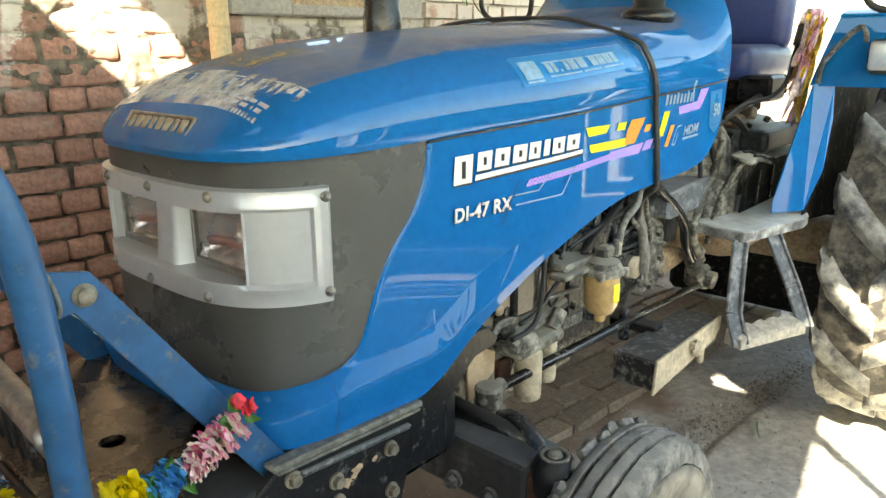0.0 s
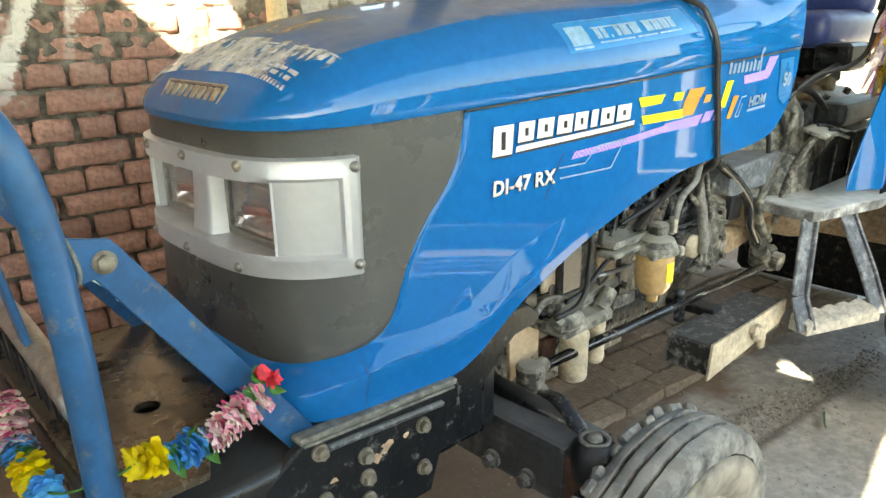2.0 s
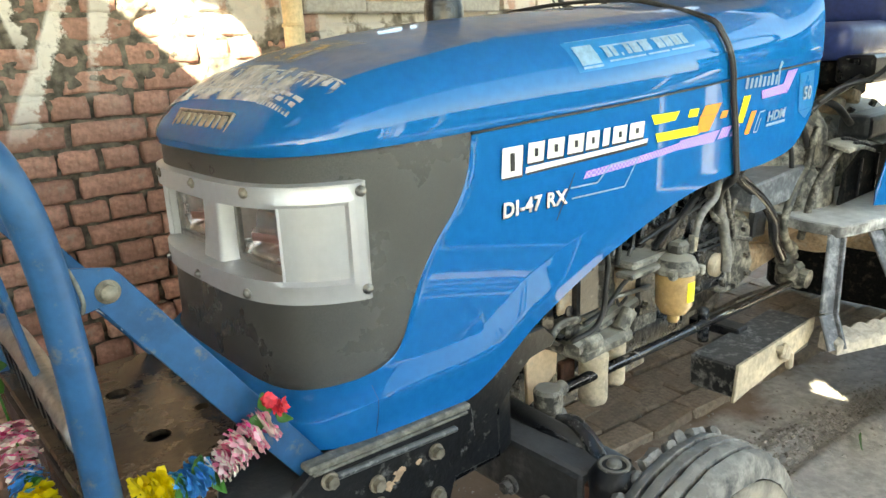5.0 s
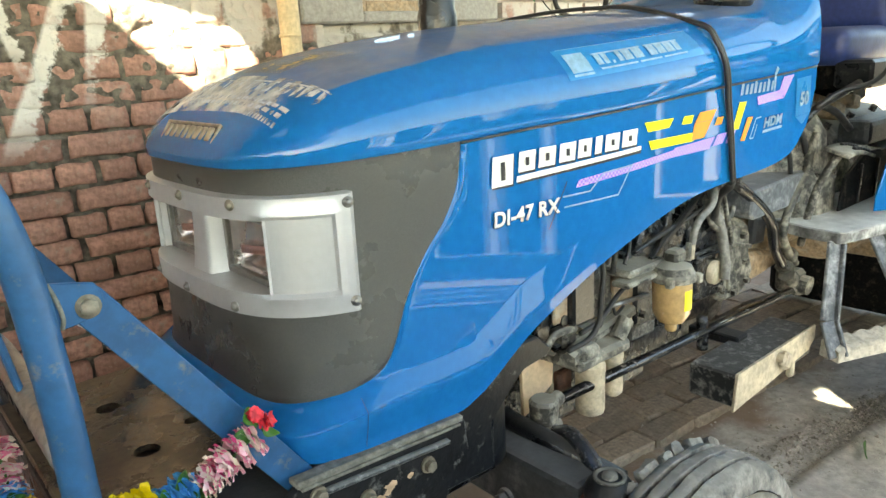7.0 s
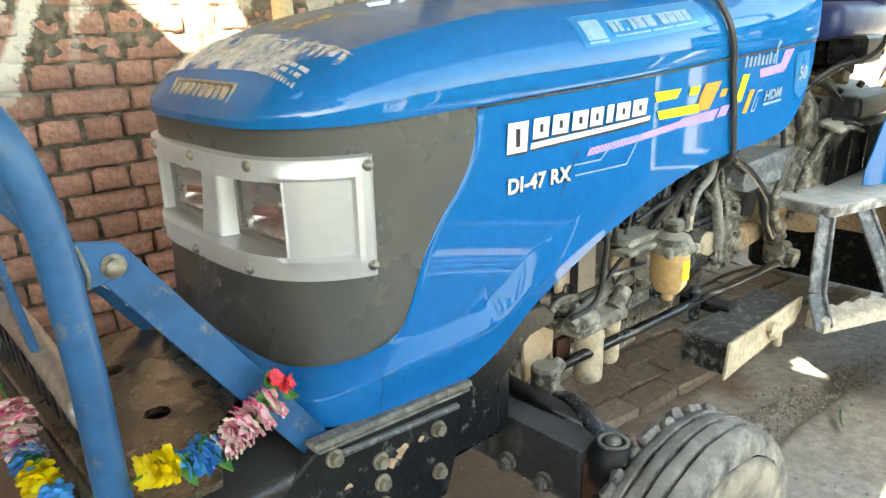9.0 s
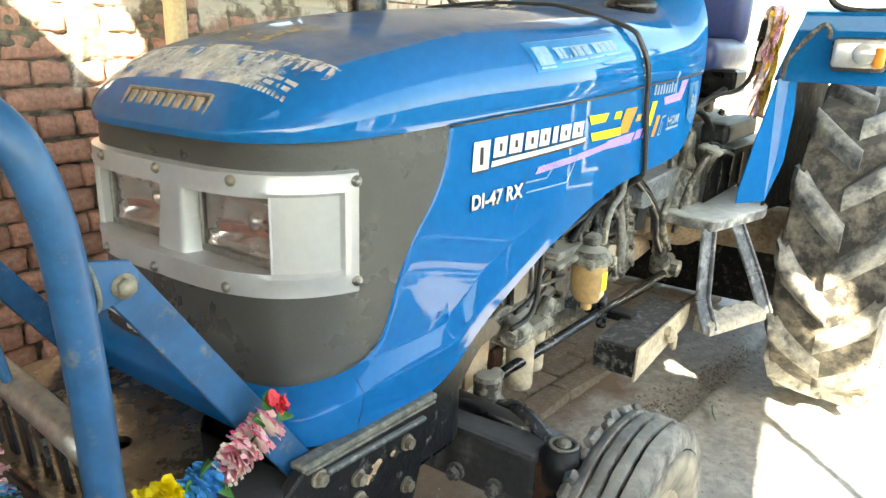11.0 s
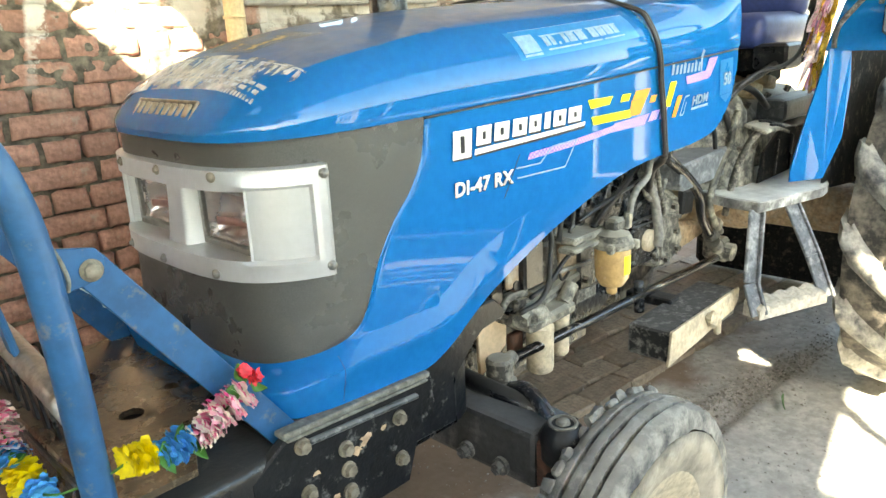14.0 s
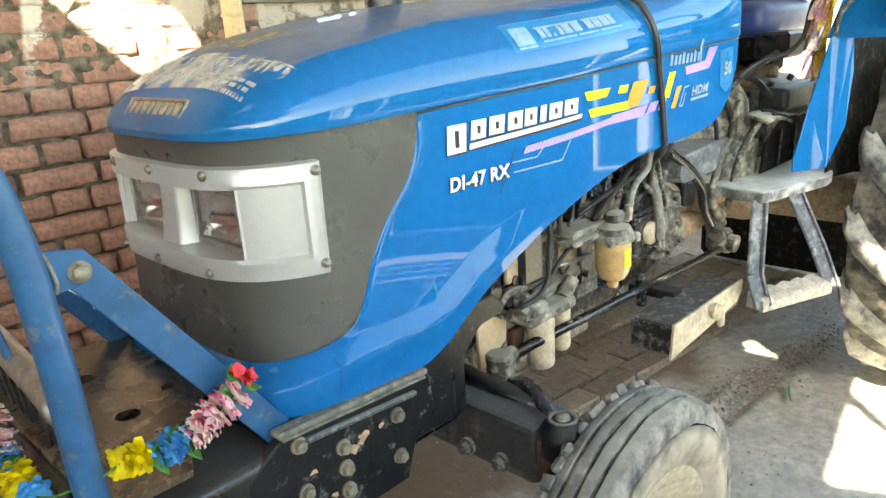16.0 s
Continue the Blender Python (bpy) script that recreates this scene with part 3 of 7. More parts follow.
def build_roof():
    """Unseen sheets with small gaps that let the sun onto the wall, the floor and the rear tyre."""
    bm = bmesh.new()
    eaves = lambda x: roof_at((x, -0.62 + 0.157 * (x - 2.43), FLOOR))
    left, right = eaves(1.70), eaves(7.36)
    seam_x = -0.50
    edge = left.y + (right.y - left.y) * (seam_x - left.x) / (right.x - left.x)
    # Outer edge cut to choose the sunlit ground that the side panel reflects.
    out = [roof_at((x, y, FLOOR)) for x, y in ((1.2, -5.0), (1.75, -2.5), (2.46, -2.32))]
    spot = [roof_at((x, y, FLOOR)) for x, y in ((2.625, -0.130), (2.503, -0.115), (2.503, -0.285))]
    glint = [roof_at(q) for q in ((2.11, -0.64, 0.72), (2.19, -0.64, 0.45), (2.19, -0.87, 0.42), (2.11, -0.87, 0.75))]
    patch = [roof_at((x, WALL_Y, z)) for x, z in ((0.27, 1.862), (1.02, 1.10), (1.03, 1.46), (0.983, 1.541), (0.924, 1.632), (0.873, 1.675), (0.625, 1.745), (0.48, 1.80), (0.40, 1.862))]
    west = -5.8
    for rect, hole in ((((west, 1.85), (west, -1.0), (4.4, -1.0), (4.4, 1.85)), patch),
                       (((left.x, -1.0), (left.x, left.y), (seam_x, edge), (0.477, -1.0)), spot),
                       (((0.477, -1.0), (seam_x, edge), (right.x, right.y), (right.x, -1.0)), glint)):
        rings = [[bm.verts.new((x, y, ROOF_Z)) for x, y in rect], [bm.verts.new((p.x, p.y, ROOF_Z)) for p in hole]]
        edges = [bm.edges.new((a, b)) for ring in rings for a, b in zip(ring, ring[1:] + ring[:1])]
        bmesh.ops.triangle_fill(bm, use_beauty=True, use_dissolve=False, edges=edges)
    bm.faces.new([bm.verts.new((x, y, ROOF_Z)) for x, y in ((west, -1.0), (west, -7.2), *((p.x, p.y) for p in out), (left.x, left.y), (left.x, -1.0))])
    for f in bm.faces:
        f.normal_update()
        if f.normal.z < 0:
            f.normal_flip()
    ob = link("roof", bm, ROOFING, smooth=False)
    thicken(ob, 0.012, 0.0)
    # Unseen batten, placed for the shadow bar it casts on the floor.
    a, b = roof_at((2.33, -0.62, FLOOR)), roof_at((1.80, -1.16, FLOOR))
    bm = bmesh.new()
    beam(bm, a, b, 0.06, 0.05)
    part("roof_batten", bm, BAMBOO, ob, smooth=False)
    return tagged(ob, "unseen plain grey sheet roof added to shade the shed", "roof", kind="structure")


build_roof()
def build_yard_wall():
    # Unseen wall, added to block sky; its gaps make bright streaks in reflections.
    bm = bmesh.new()
    for x0, x1 in ((-4.6, 1.05), (1.17, 1.24), (1.34, 1.39), (1.50, 1.54), (1.82, 2.64), (2.74, 5.44), (5.70, 6.58), (6.98, 9.0)):
        box(bm, ((x0 + x1) / 2, -3.58, 0.72), (x1 - x0, 0.07, 1.60))
    return tagged(link("wall_south", bm, UNSEEN_WALL, smooth=False), "unseen dark wall added across from the tractor, gapped for reflections", "wall", kind="structure")


build_yard_wall()
# Unseen wall, added to limit the sky light on the nose.
slab("wall_west", -4.75, -4.6, -3.65, 1.85, -0.1, 2.0, UNSEEN_WALL, "unseen dark low wall added behind the camera to limit sky light", "wall")


def build_pole():
    bm = bmesh.new()
    tube(bm, [(1.075, 1.46, FLOOR - 0.02), (1.085, 1.47, 1.2), (1.09, 1.475, 1.7), (1.08, 1.48, 3.2)], 0.042, 14, 6)
    for z in (0.45, 0.85, 1.25, 1.62, 2.0, 2.5):
        rod(bm, (1.086, 1.473, z - 0.006), (1.086, 1.473, z + 0.006), 0.046)
    return tagged(link("bamboo_pole", bm, BAMBOO), "pale bamboo pole standing against the brick wall", "pole")


build_pole()

# ---- tractor ----
tractor = tagged(new("tractor"), "bright blue farm tractor with dusty bonnet, parked on the mud floor", "tractor")
XF, XC, NOSE_N = 0.008, 0.39, 3.55
HOOD_END = 1.69


HALF = smoothcurve([0, 0.30, 0.39, 0.46, 0.55, 0.65, 0.80, 1.0, 1.45, 1.75], [0.318, 0.3225, 0.3250, 0.330, 0.339, 0.352, 0.367, 0.3715, 0.372, 0.360])


def half_width(x):
    return interp(x, *HALF)


def crease_z(x):
    return interp(x, [0, 0.38, 1.14, 1.70], [1.376, 1.386, 1.423, 1.445])


TOP = smoothcurve([0.006, 0.05, 0.11, 0.2, 0.35, 0.6, 1.1, 1.42, 1.50, 1.57, 1.63, 1.70], [1.378, 1.425, 1.470, 1.515, 1.548, 1.575, 1.603, 1.620, 1.633, 1.662, 1.712, 1.800], 60)
BOTTOM = smoothcurve([0.0, 0.03, 0.06, 0.10, 0.22, 0.33, 0.39, 0.44, 0.52, 0.605, 0.70, 0.80, 0.92, 1.05, 1.20, 1.40, 1.54, 1.62, 1.66, 1.70],
                     [0.904, 0.898, 0.893, 0.892, 0.885, 0.880, 0.897, 0.927, 0.988, 1.034, 1.075, 1.112, 1.147, 1.171, 1.182, 1.189, 1.208, 1.255, 1.30, 1.40])
MASK = smoothcurve([0.0, 0.06, 0.12, 0.17, 0.205, 0.242, 0.283, 0.331, 0.363, 0.379], [0.984, 0.992, 1.000, 1.017, 1.052, 1.14, 1.205, 1.258, 1.316, 1.40])


HOOD_P = 2.95


def nose_n(z):
    """How square the nose is in plan at a height: rounded at the bonnet, boxy at the chin."""
    return interp(z, [0.93, 0.965, 1.00, 1.13, 1.33, 1.40], [8.0, 6.0, 4.4, 4.0, 3.65, 3.55])


NOSE_A = [math.pi / 2 * (1 - (1 - k / 100) ** 2.5) for k in range(100)]


def nose_at(a, z):
    """The plan point of the nose at angle a and height z, on the plus side."""
    n = nose_n(z)
    x = XC - (XC - XF) * max(math.cos(a), 0) ** (2 / n)
    return x, half_width(x) * max(math.sin(a), 0) ** (2 / n)


def nose_y(x, z):
    """Half width of the nose at x and height z."""
    n = nose_n(z)
    return half_width(x) * (1 - min(1, max(0, (XC - x) / (XC - XF))) ** n) ** (1 / n)


def outline(n_nose=36, n_side=40, end=HOOD_END):
    """Plan outline of the bonnet from the nose's middle along one side: (x, half width)."""
    out = []
    for i in range(n_nose + 1):
        a = (math.pi / 2) * i / n_nose
        x = XC - (XC - XF) * max(math.cos(a), 0) ** (2 / NOSE_N)
        out.append((x, half_width(x) * math.sin(a) ** (2 / NOSE_N)))
    out[0] = (XF, 0.0)
    for i in range(1, n_side + 1):
        x = XC + (end - XC) * i / n_side
        out.append((x, half_width(x)))
    return out


def side_point(x, z, out=0.0):
    """A point on the near side panel, out metres proud of it."""
    return Vector((x, -(half_width(x) + out), z))


def shoulder(x, w):
    """How far out the crease between the bonnet's top and its flank runs."""
    return w * interp(x, [0.15, 0.30, 0.47, 0.55, 1.07, 1.40], [0.80, 0.81, 0.775, 0.735, 0.68, 0.66])


def hood_z(x, y, w):
    """Height of the bonnet's shell: a flat dome on top, a crease, and a rounded flank."""
    zt, zc = interp(x, *TOP), crease_z(x)
    round_z = lambda q: zc + (zt - zc) * max(0, 1 - min(1, abs(q) / w) ** HOOD_P) ** (1 / HOOD_P)
    z, ys = round_z(y), shoulder(x, w)
    if abs(y) >= ys:
        return z
    zs = round_z(ys)
    dome = zs + (zt - zs) * (1 - (y / ys) ** 2)
    return z + (dome - z) * interp(x, [0.09, 0.17, 1.40, 1.50], [0, 1, 1, 0])


def build_hood_top():
    bm = bmesh.new()
    rows = []
    lip = 0.005
    m = 34
    for x, w in outline(60, 70):
        tip = w <= 0
        if tip:
            w = -lip + 0.0004
        zc = crease_z(x)
        w += lip
        ys = shoulder(x, w)
        ups = []
        for j in range(m + 1):
            a = (math.pi / 2) * j / m
            y = w * math.sin(a) ** (2 / HOOD_P)
            ups.append(y * (1 - 0.020 * math.exp(-((a - 1.08) / 0.10) ** 2) * interp(x, [0.3, 0.5], [0, 1])))
        # two rows hug the crease
        k = min(range(1, m), key=lambda q: abs(ups[q] - ys))
        gap = min(0.004, w * 0.02)
        ups[k] = ys
        ups[k - 1], ups[k + 1] = min(ups[k - 1], ys - gap) if ups[k - 2] < ys - gap else ups[k - 1], max(ys + gap, min(ups[k + 1], ys + gap))
        ups.sort()
        row = [(x - (lip if x < XC else 0), s * y, hood_z(x, y, w) if y < w * 0.9999 else zc) for s, y in [(-1, y) for y in ups[:0:-1]] + [(1, y) for y in ups]]
        inset = 0.0 if tip else 0.004
        row.insert(0, (row[0][0], row[0][1] + inset, row[0][2] - 0.008))
        row.append((row[-1][0], row[-1][1] - inset, row[-1][2] - 0.008))
        rows.append(row)
    grid(bm, rows, True)
    ob = part("bonnet", bm, BLUE, tractor, "glossy blue bonnet with dust on its top")
    autosmooth(ob, 40)
    thicken(ob, 0.004, -1.0)
    return ob


def ledge_band(x):
    """Height of the sloping band under the flange's crease."""
    return ledge_line(x) - interp(x, *LEDGE_LOW)


LEDGE_TOP = smoothcurve([0, 0.10, 0.16, 0.22, 0.324, 0.36, 0.388, 0.44, 0.496, 0.56, 0.65, 0.74], [0.985, 0.996, 1.003, 1.003, 1.003, 1.008, 1.017, 1.046, 1.083, 1.112, 1.143, 1.170])
LEDGE_LOW = smoothcurve([0, 0.10, 0.16, 0.22, 0.324, 0.36, 0.388, 0.416, 0.45, 0.485, 0.515, 0.56, 0.65, 0.74], [0.945, 0.960, 0.965, 0.965, 0.963, 0.964, 0.967, 0.977, 0.997, 1.014, 1.026, 1.046, 1.080, 1.108])


def ledge_line(x):
    """Upper crease of the lower flange."""
    return interp(x, *LEDGE_TOP)


def ledge(x, z):
    """How far the lower flange stands proud: a flat slope under the crease, then a face that leans back in."""
    zl, band = ledge_line(x), ledge_band(x)
    k = min(1, max(0, (zl - z) / band))
    k -= 0.70 * min(1, max(0, (zl - band - z) / 0.06))
    return interp(x, [0, 0.10, 0.25], [0.026, 0.024, 0.018]) * k * interp(x, [0, 0.56, 0.72], [1, 1, 0.0])


MASK_EDGE = [Vector((x, min(interp(x, *MASK), crease_z(x)), 0)) for x in frange(0.10, 0.379, 90)] + [Vector((0.379, z, 0)) for z in frange(interp(0.379, *MASK), 1.45, 12)]


def edge_roll(x, z):
    """How far the side panel's edge turns in where it meets the grille."""
    if x < 0.11:
        d = interp(x, *MASK) - z
    elif x > 0.41:
        return 0.0
    else:
        d = min((q.x - x) ** 2 + (q.y - z) ** 2 for q in MASK_EDGE) ** 0.5
    return 0.008 * max(0.0, 1 - max(d, 0) / 0.017) ** 2


def build_side(sign, name):
    """Side panel from the middle of the chin to the cowl, with a swept lower edge and a rolled edge round the grille."""
    bm = bmesh.new()
    line = [(a, None) for a in NOSE_A] + [(None, x) for x in [XC + 0.0035 * i for i in range(6)] + frange(XC + 0.021, HOOD_END, 150)]
    spot = lambda q, z: nose_at(q[0], z) if q[1] is None else (q[1], half_width(q[1]))
    rows = []
    for i, q in enumerate(line):
        before, after = line[max(i - 1, 0)], line[min(i + 1, len(line) - 1)]
        xb, xm = spot(q, 0.90)[0], spot(q, 1.0)[0]
        for _ in range(4):
            xm = spot(q, min(interp(xm, *MASK), 1.38))[0]
        z0 = interp(xb, *BOTTOM)
        z1 = min(interp(xm, *MASK) if xm < 0.379 else 9, crease_z(xm) - 0.004)
        zl = ledge_line(xb)
        za, zb = (min(max(v, z0 + 0.004), z1 - 0.004) for v in (zl - ledge_band(xb), zl))
        top = max(zb, za + 0.001)
        tight = min(0.0025, (top - za) / 4, (za - z0) / 3)
        upper = frange(top, max(z1 - 0.030, top + 0.001), 13)[:-1] + frange(max(z1 - 0.030, top + 0.001), z1, 7)
        upper.insert(1, top + min(tight, (upper[1] - top) / 2))
        row = []
        for z in frange(z0, za - tight, 5) + frange(za + tight, top - tight, 6) + upper:
            (x, w), a, b = spot(q, z), spot(before, z), spot(after, z)
            tx, ty = b[0] - a[0], b[1] - a[1]
            ln = math.hypot(tx, ty) or 1
            nx, ny = (-ty / ln, tx / ln) if i else (-1, 0)
            o = ledge(x, z) - edge_roll(x, z)
            row.append((x + nx * o, sign * (w + ny * o), z))
        row.insert(0, (row[0][0] - nx * 0.022, row[0][1] - sign * ny * 0.022, z0 + 0.006))
        row.insert(1, (row[1][0] - nx * 0.005, row[1][1] - sign * ny * 0.005, z0 - 0.002))
        rows.append(row)
    grid(bm, rows, sign < 0)
    ob = part(name, bm, BLUE_SIDE, tractor, "glossy blue side panel with a swept lower edge")
    autosmooth(ob, 40)
    return thicken(ob, 0.004, -1.0)


def build_mask():
    bm = bmesh.new()
    half = [a for a in NOSE_A if nose_at(a, 1.2)[0] < 0.384]
    rows = []
    for sign, a in [(-1, a) for a in half[::-1]] + [(1, a) for a in half[1:]]:
        xm = nose_at(a, 1.0)[0]
        for _ in range(4):
            xm = nose_at(a, min(interp(xm, *MASK), 1.38))[0]
        z1 = crease_z(xm) - 0.003
        z0 = min((interp(xm, *MASK) if xm < 0.3785 else 1.38) - 0.010, z1 - 0.001)
        row = []
        for z in frange(z0, z1, 28):
            x, y = nose_at(a, z)
            k = 1 - 0.006 / 0.32
            row.append((XC - (XC - x) * (1 - 0.006 / 0.38), sign * y * k, z))
        rows.append(row)
    grid(bm, rows, True)
    gone = [f for f in bm.faces if abs(f.calc_center_median().y) < 0.245 and 1.15 < f.calc_center_median().z < 1.31 and f.calc_center_median().x < 0.12]
    bmesh.ops.delete(bm, geom=gone, context="FACES")
    ob = part("grille_mask", bm, MESH_GREY, tractor, "dark grey fine-mesh grille panel round the nose")
    return thicken(ob, 0.004, -1.0)


def build_trim():
    """The joint line on the chin."""
    bm = bmesh.new()
    tube(bm, [(0.132, -nose_y(0.132, z) - ledge(0.132, z) - 0.0004, z) for z in frange(0.897, 0.985, 12)], 0.0007, 6, 1)
    part("panel_joint", bm, BLUE_DARK, tractor, "fine joint line on the chin")


def build_seams():
    """Black rod drawn for the shaded gap between the bonnet and each side panel."""
    for sign in (-1, 1):
        bm = bmesh.new()
        tube(bm, [(x, sign * (half_width(x) + 0.0035), crease_z(x) - 0.0105) for x in frange(0.372, HOOD_END - 0.01, 30)], 0.0028, 6, 1)
        part("shut_line", bm, RUBBER, tractor, "black rod standing for the shaded gap under the bonnet")


build_hood_top()
build_seams()
build_trim()
build_side(-1, "side_panel")
build_side(1, "side_panel")
build_mask()


# Points round the nose by length of arc from its middle; minus is the near side.
NOSE = outline(120, 60)
ARC = [0.0]
for (xa, ya), (xb, yb) in zip(NOSE, NOSE[1:]):
    ARC.append(ARC[-1] + math.hypot(xb - xa, yb - ya))


def nose_point(s, z, out=0.0):
    a = abs(s)
    x, y = interp(a, ARC, [p[0] for p in NOSE]), interp(a, ARC, [p[1] for p in NOSE])
    x2, y2 = interp(a + 0.01, ARC, [p[0] for p in NOSE]), interp(a + 0.01, ARC, [p[1] for p in NOSE])
    x1, y1 = interp(max(a - 0.01, 0), ARC, [p[0] for p in NOSE]), interp(max(a - 0.01, 0), ARC, [p[1] for p in NOSE])
    d = math.hypot(x2 - x1, y2 - y1)
    nx, ny = -(y2 - y1) / d, (x2 - x1) / d
    sign = 1 if s >= 0 else -1
    return Vector((x + nx * out, sign * (y + ny * out), z))


def build_bezel():
    """Silver surround: a flanged frame with a sunk panel at each end and a deep bay that holds the two lamps and a post between them."""
    Z0, Z1, S = 1.128, 1.328, 0.378
    BAY, O0, O1, BACK = 0.236, 1.170, 1.290, 0.068
    cols = sorted(set([round(v, 4) for v in frange(-S, S, 64)] + [s * v for s in (-1, 1) for v in (BAY, BAY + 0.012, BAY + 0.022, 0.332, 0.338, 0.344, 0.352, S)]))
    lev = [Z0, Z0 + 0.004, 1.154, 1.160, 1.164, O0, 1.178, 1.21, 1.25, 1.282, O1, 1.296, 1.300, 1.306, Z1 - 0.004, Z1]

    def out(s, z):
        a = abs(s)
        if z in (Z0, Z1) or a >= S - 0.001:
            return -0.004
        if BAY - 0.001 < a < 0.340 and 1.168 < z < 1.292:
            return 0.008
        if a > BAY - 0.001 and a < 0.350 and 1.158 < z < 1.302:
            return 0.0165
        return 0.013

    bm = bmesh.new()
    v = {(i, j): bm.verts.new(nose_point(s, z, out(s, z))) for i, s in enumerate(cols) for j, z in enumerate(lev)}
    for i in range(len(cols) - 1):
        mid = abs(cols[i] + cols[i + 1]) / 2
        for j in range(len(lev) - 1):
            if mid < BAY and O0 < (lev[j] + lev[j + 1]) / 2 < O1:
                continue
            bm.faces.new((v[i, j], v[i, j + 1], v[i + 1, j + 1], v[i + 1, j]))
    ob = part("headlamp_bezel", bm, SILVER, tractor, "silver-painted headlamp surround held by screws")
    autosmooth(ob, 40)
    thicken(ob, 0.004, -1.0)
    # bay: floor, ceiling and end walls
    bm = bmesh.new()
    edge = frange(-BAY, BAY, 30)
    for z, flip in ((O0, False), (O1, True)):
        back_z = z - 0.004 if z == O0 else z - 0.003
        rows = []
        for s in edge:
            p = nose_point(s, z, 0.013)
            rows.append([p, p.lerp(Vector((BACK, p.y * 0.97, back_z)), 0.12) - Vector((0, 0, 0.001)), (BACK, p.y * 0.97, back_z)])
        grid(bm, rows, flip)
    for s in (-BAY, BAY):
        rows = []
        for z in frange(O0, O1, 4):
            p = nose_point(s, z, 0.013)
            rows.append([p, (BACK, p.y * 0.97, z - 0.0035)])
        grid(bm, rows, s < 0)
    autosmooth(part("lamp_bay", bm, SILVER, ob, "silver shelf and walls of the lamp bay"), 40)
    # post between the lamps, wider at its foot
    bm = bmesh.new()
    rows = []
    for z in frange(O0 - 0.005, O1, 6):
        k = (O1 - z) / (O1 - O0)
        w, x0 = 0.033 + 0.006 * k * k, 0.030 - 0.008 * k * k
        rows.append([(BACK, -w - 0.004, z), (x0 + 0.006, -w, z), (x0 + 0.001, -w + 0.005, z), (x0, -w + 0.012, z), (x0, w - 0.012, z), (x0 + 0.001, w - 0.005, z), (x0 + 0.006, w, z), (BACK, w + 0.004, z)])
    grid(bm, rows)
    autosmooth(part("bay_post", bm, SILVER, ob, "silver post between the two lamps"), 50)
    for sg in (-1, 1):
        yc, zc = sg * 0.134, 1.2255
        bm = bmesh.new()
        w, h = 0.092, 0.050
        rows = []
        for i in range(17):
            u = -1 + 2 * i / 16
            rows.append([(0.066 + 0.055 * (1 - max(abs(u), abs(t)) ** 2.4) * (1 - 0.35 * (u * u + t * t) / 2), yc + w * u, zc + h * t) for t in frange(-1, 1, 12)])
        grid(bm, rows)
        refl = part("headlamp_reflector", bm, CHROME, ob, "bright bowl reflector of a rectangular headlamp")
        thicken(refl, 0.003, 1.0)
        bm = bmesh.new()
        lathe(bm, [(0.001, 0.0), (0.013, 0.004), (0.015, 0.02), (0.001, 0.024)], Matrix.Translation((0.110, yc, zc)) @ Matrix.Rotation(-math.pi / 2, 4, "Y"), 16)
        part("bulb_shield", bm, CHROME, ob)
        # Reddish reflection in the bowl, modelled as a curved red strip.
        bm = bmesh.new()
        rows = [[(0.070 + 0.030 * (1 - u * u), yc + 0.062 * u, zc - 0.014 - 0.015 * q + 0.006 * u) for q in (0, 0.5, 1)] for u in frange(-1, 1, 8)]
        grid(bm, rows)
        thicken(part("lamp_base_trim", bm, RED_REFLECTION, ob, "red strip inside the lamp, standing for a reddish reflection"), 0.003, 1.0)
        bm = bmesh.new()
        grid(bm, [[(0.060 + 0.004 * (1 - (a / 0.088) ** 2) * -1, yc + a, zc + b) for b in frange(0.047, -0.047, 4)] for a in frange(-0.088, 0.088, 6)], True)
        g = part("headlamp_glass", bm, GLASS, ob, "clear rectangular lamp glass")
        g.visible_shadow = False
        bm = bmesh.new()
        for c, s in (((0.062, yc, zc + 0.054), (0.012, 0.192, 0.014)), ((0.062, yc, zc - 0.053), (0.012, 0.192, 0.013)),
                     ((0.062, yc + 0.091, zc), (0.012, 0.008, 0.100)), ((0.062, yc - 0.091, zc), (0.012, 0.008, 0.100))):
            box(bm, c, s, 0.002)
        part("lamp_rim", bm, STEEL, ob, "dull steel lamp rim", smooth=False)
    for s, z, rust in ((-0.363, 1.311, 0), (-0.363, 1.150, 0), (-0.182, 1.3135, 1), (-0.022, 1.3135, 1), (-0.164, 1.143, 0), (0.006, 1.143, 0), (0.142, 1.3135, 1), (0.165, 1.143, 0), (0.369, 1.309, 0), (0.369, 1.152, 0)):
        p, q = nose_point(s, z, 0.012), nose_point(s, z, 0.020)
        bm = bmesh.new()
        rod(bm, p, p + (q - p) * 0.45, 0.009, 0.009, 16)
        rod(bm, p, q, 0.006, 0.0045, 12)
        part("screw", bm, SCREW if rust else STEEL, ob, "rusty screw with washer" if rust else "")


build_bezel()


def top_point(x, y, out=0.0):
    """A point on the bonnet's top shell."""
    at = x
    x = x + 0.005 if x < XC else x
    a = min(max((XC - x) / (XC - XF), 0), 1)
    w = half_width(x) * (1 - a ** NOSE_N) ** (1 / NOSE_N) if x < XC else half_width(x)
    w = max(w, 0.02) + 0.005
    return Vector((at, y, hood_z(x, y, w)))


def top_proud(x, y, out):
    e = 0.004
    n = (top_point(x + e, y) - top_point(x - e, y)).cross(top_point(x, y + e) - top_point(x, y - e)).normalized()
    if n.z < 0:
        n = -n
    return top_point(x, y) + n * out


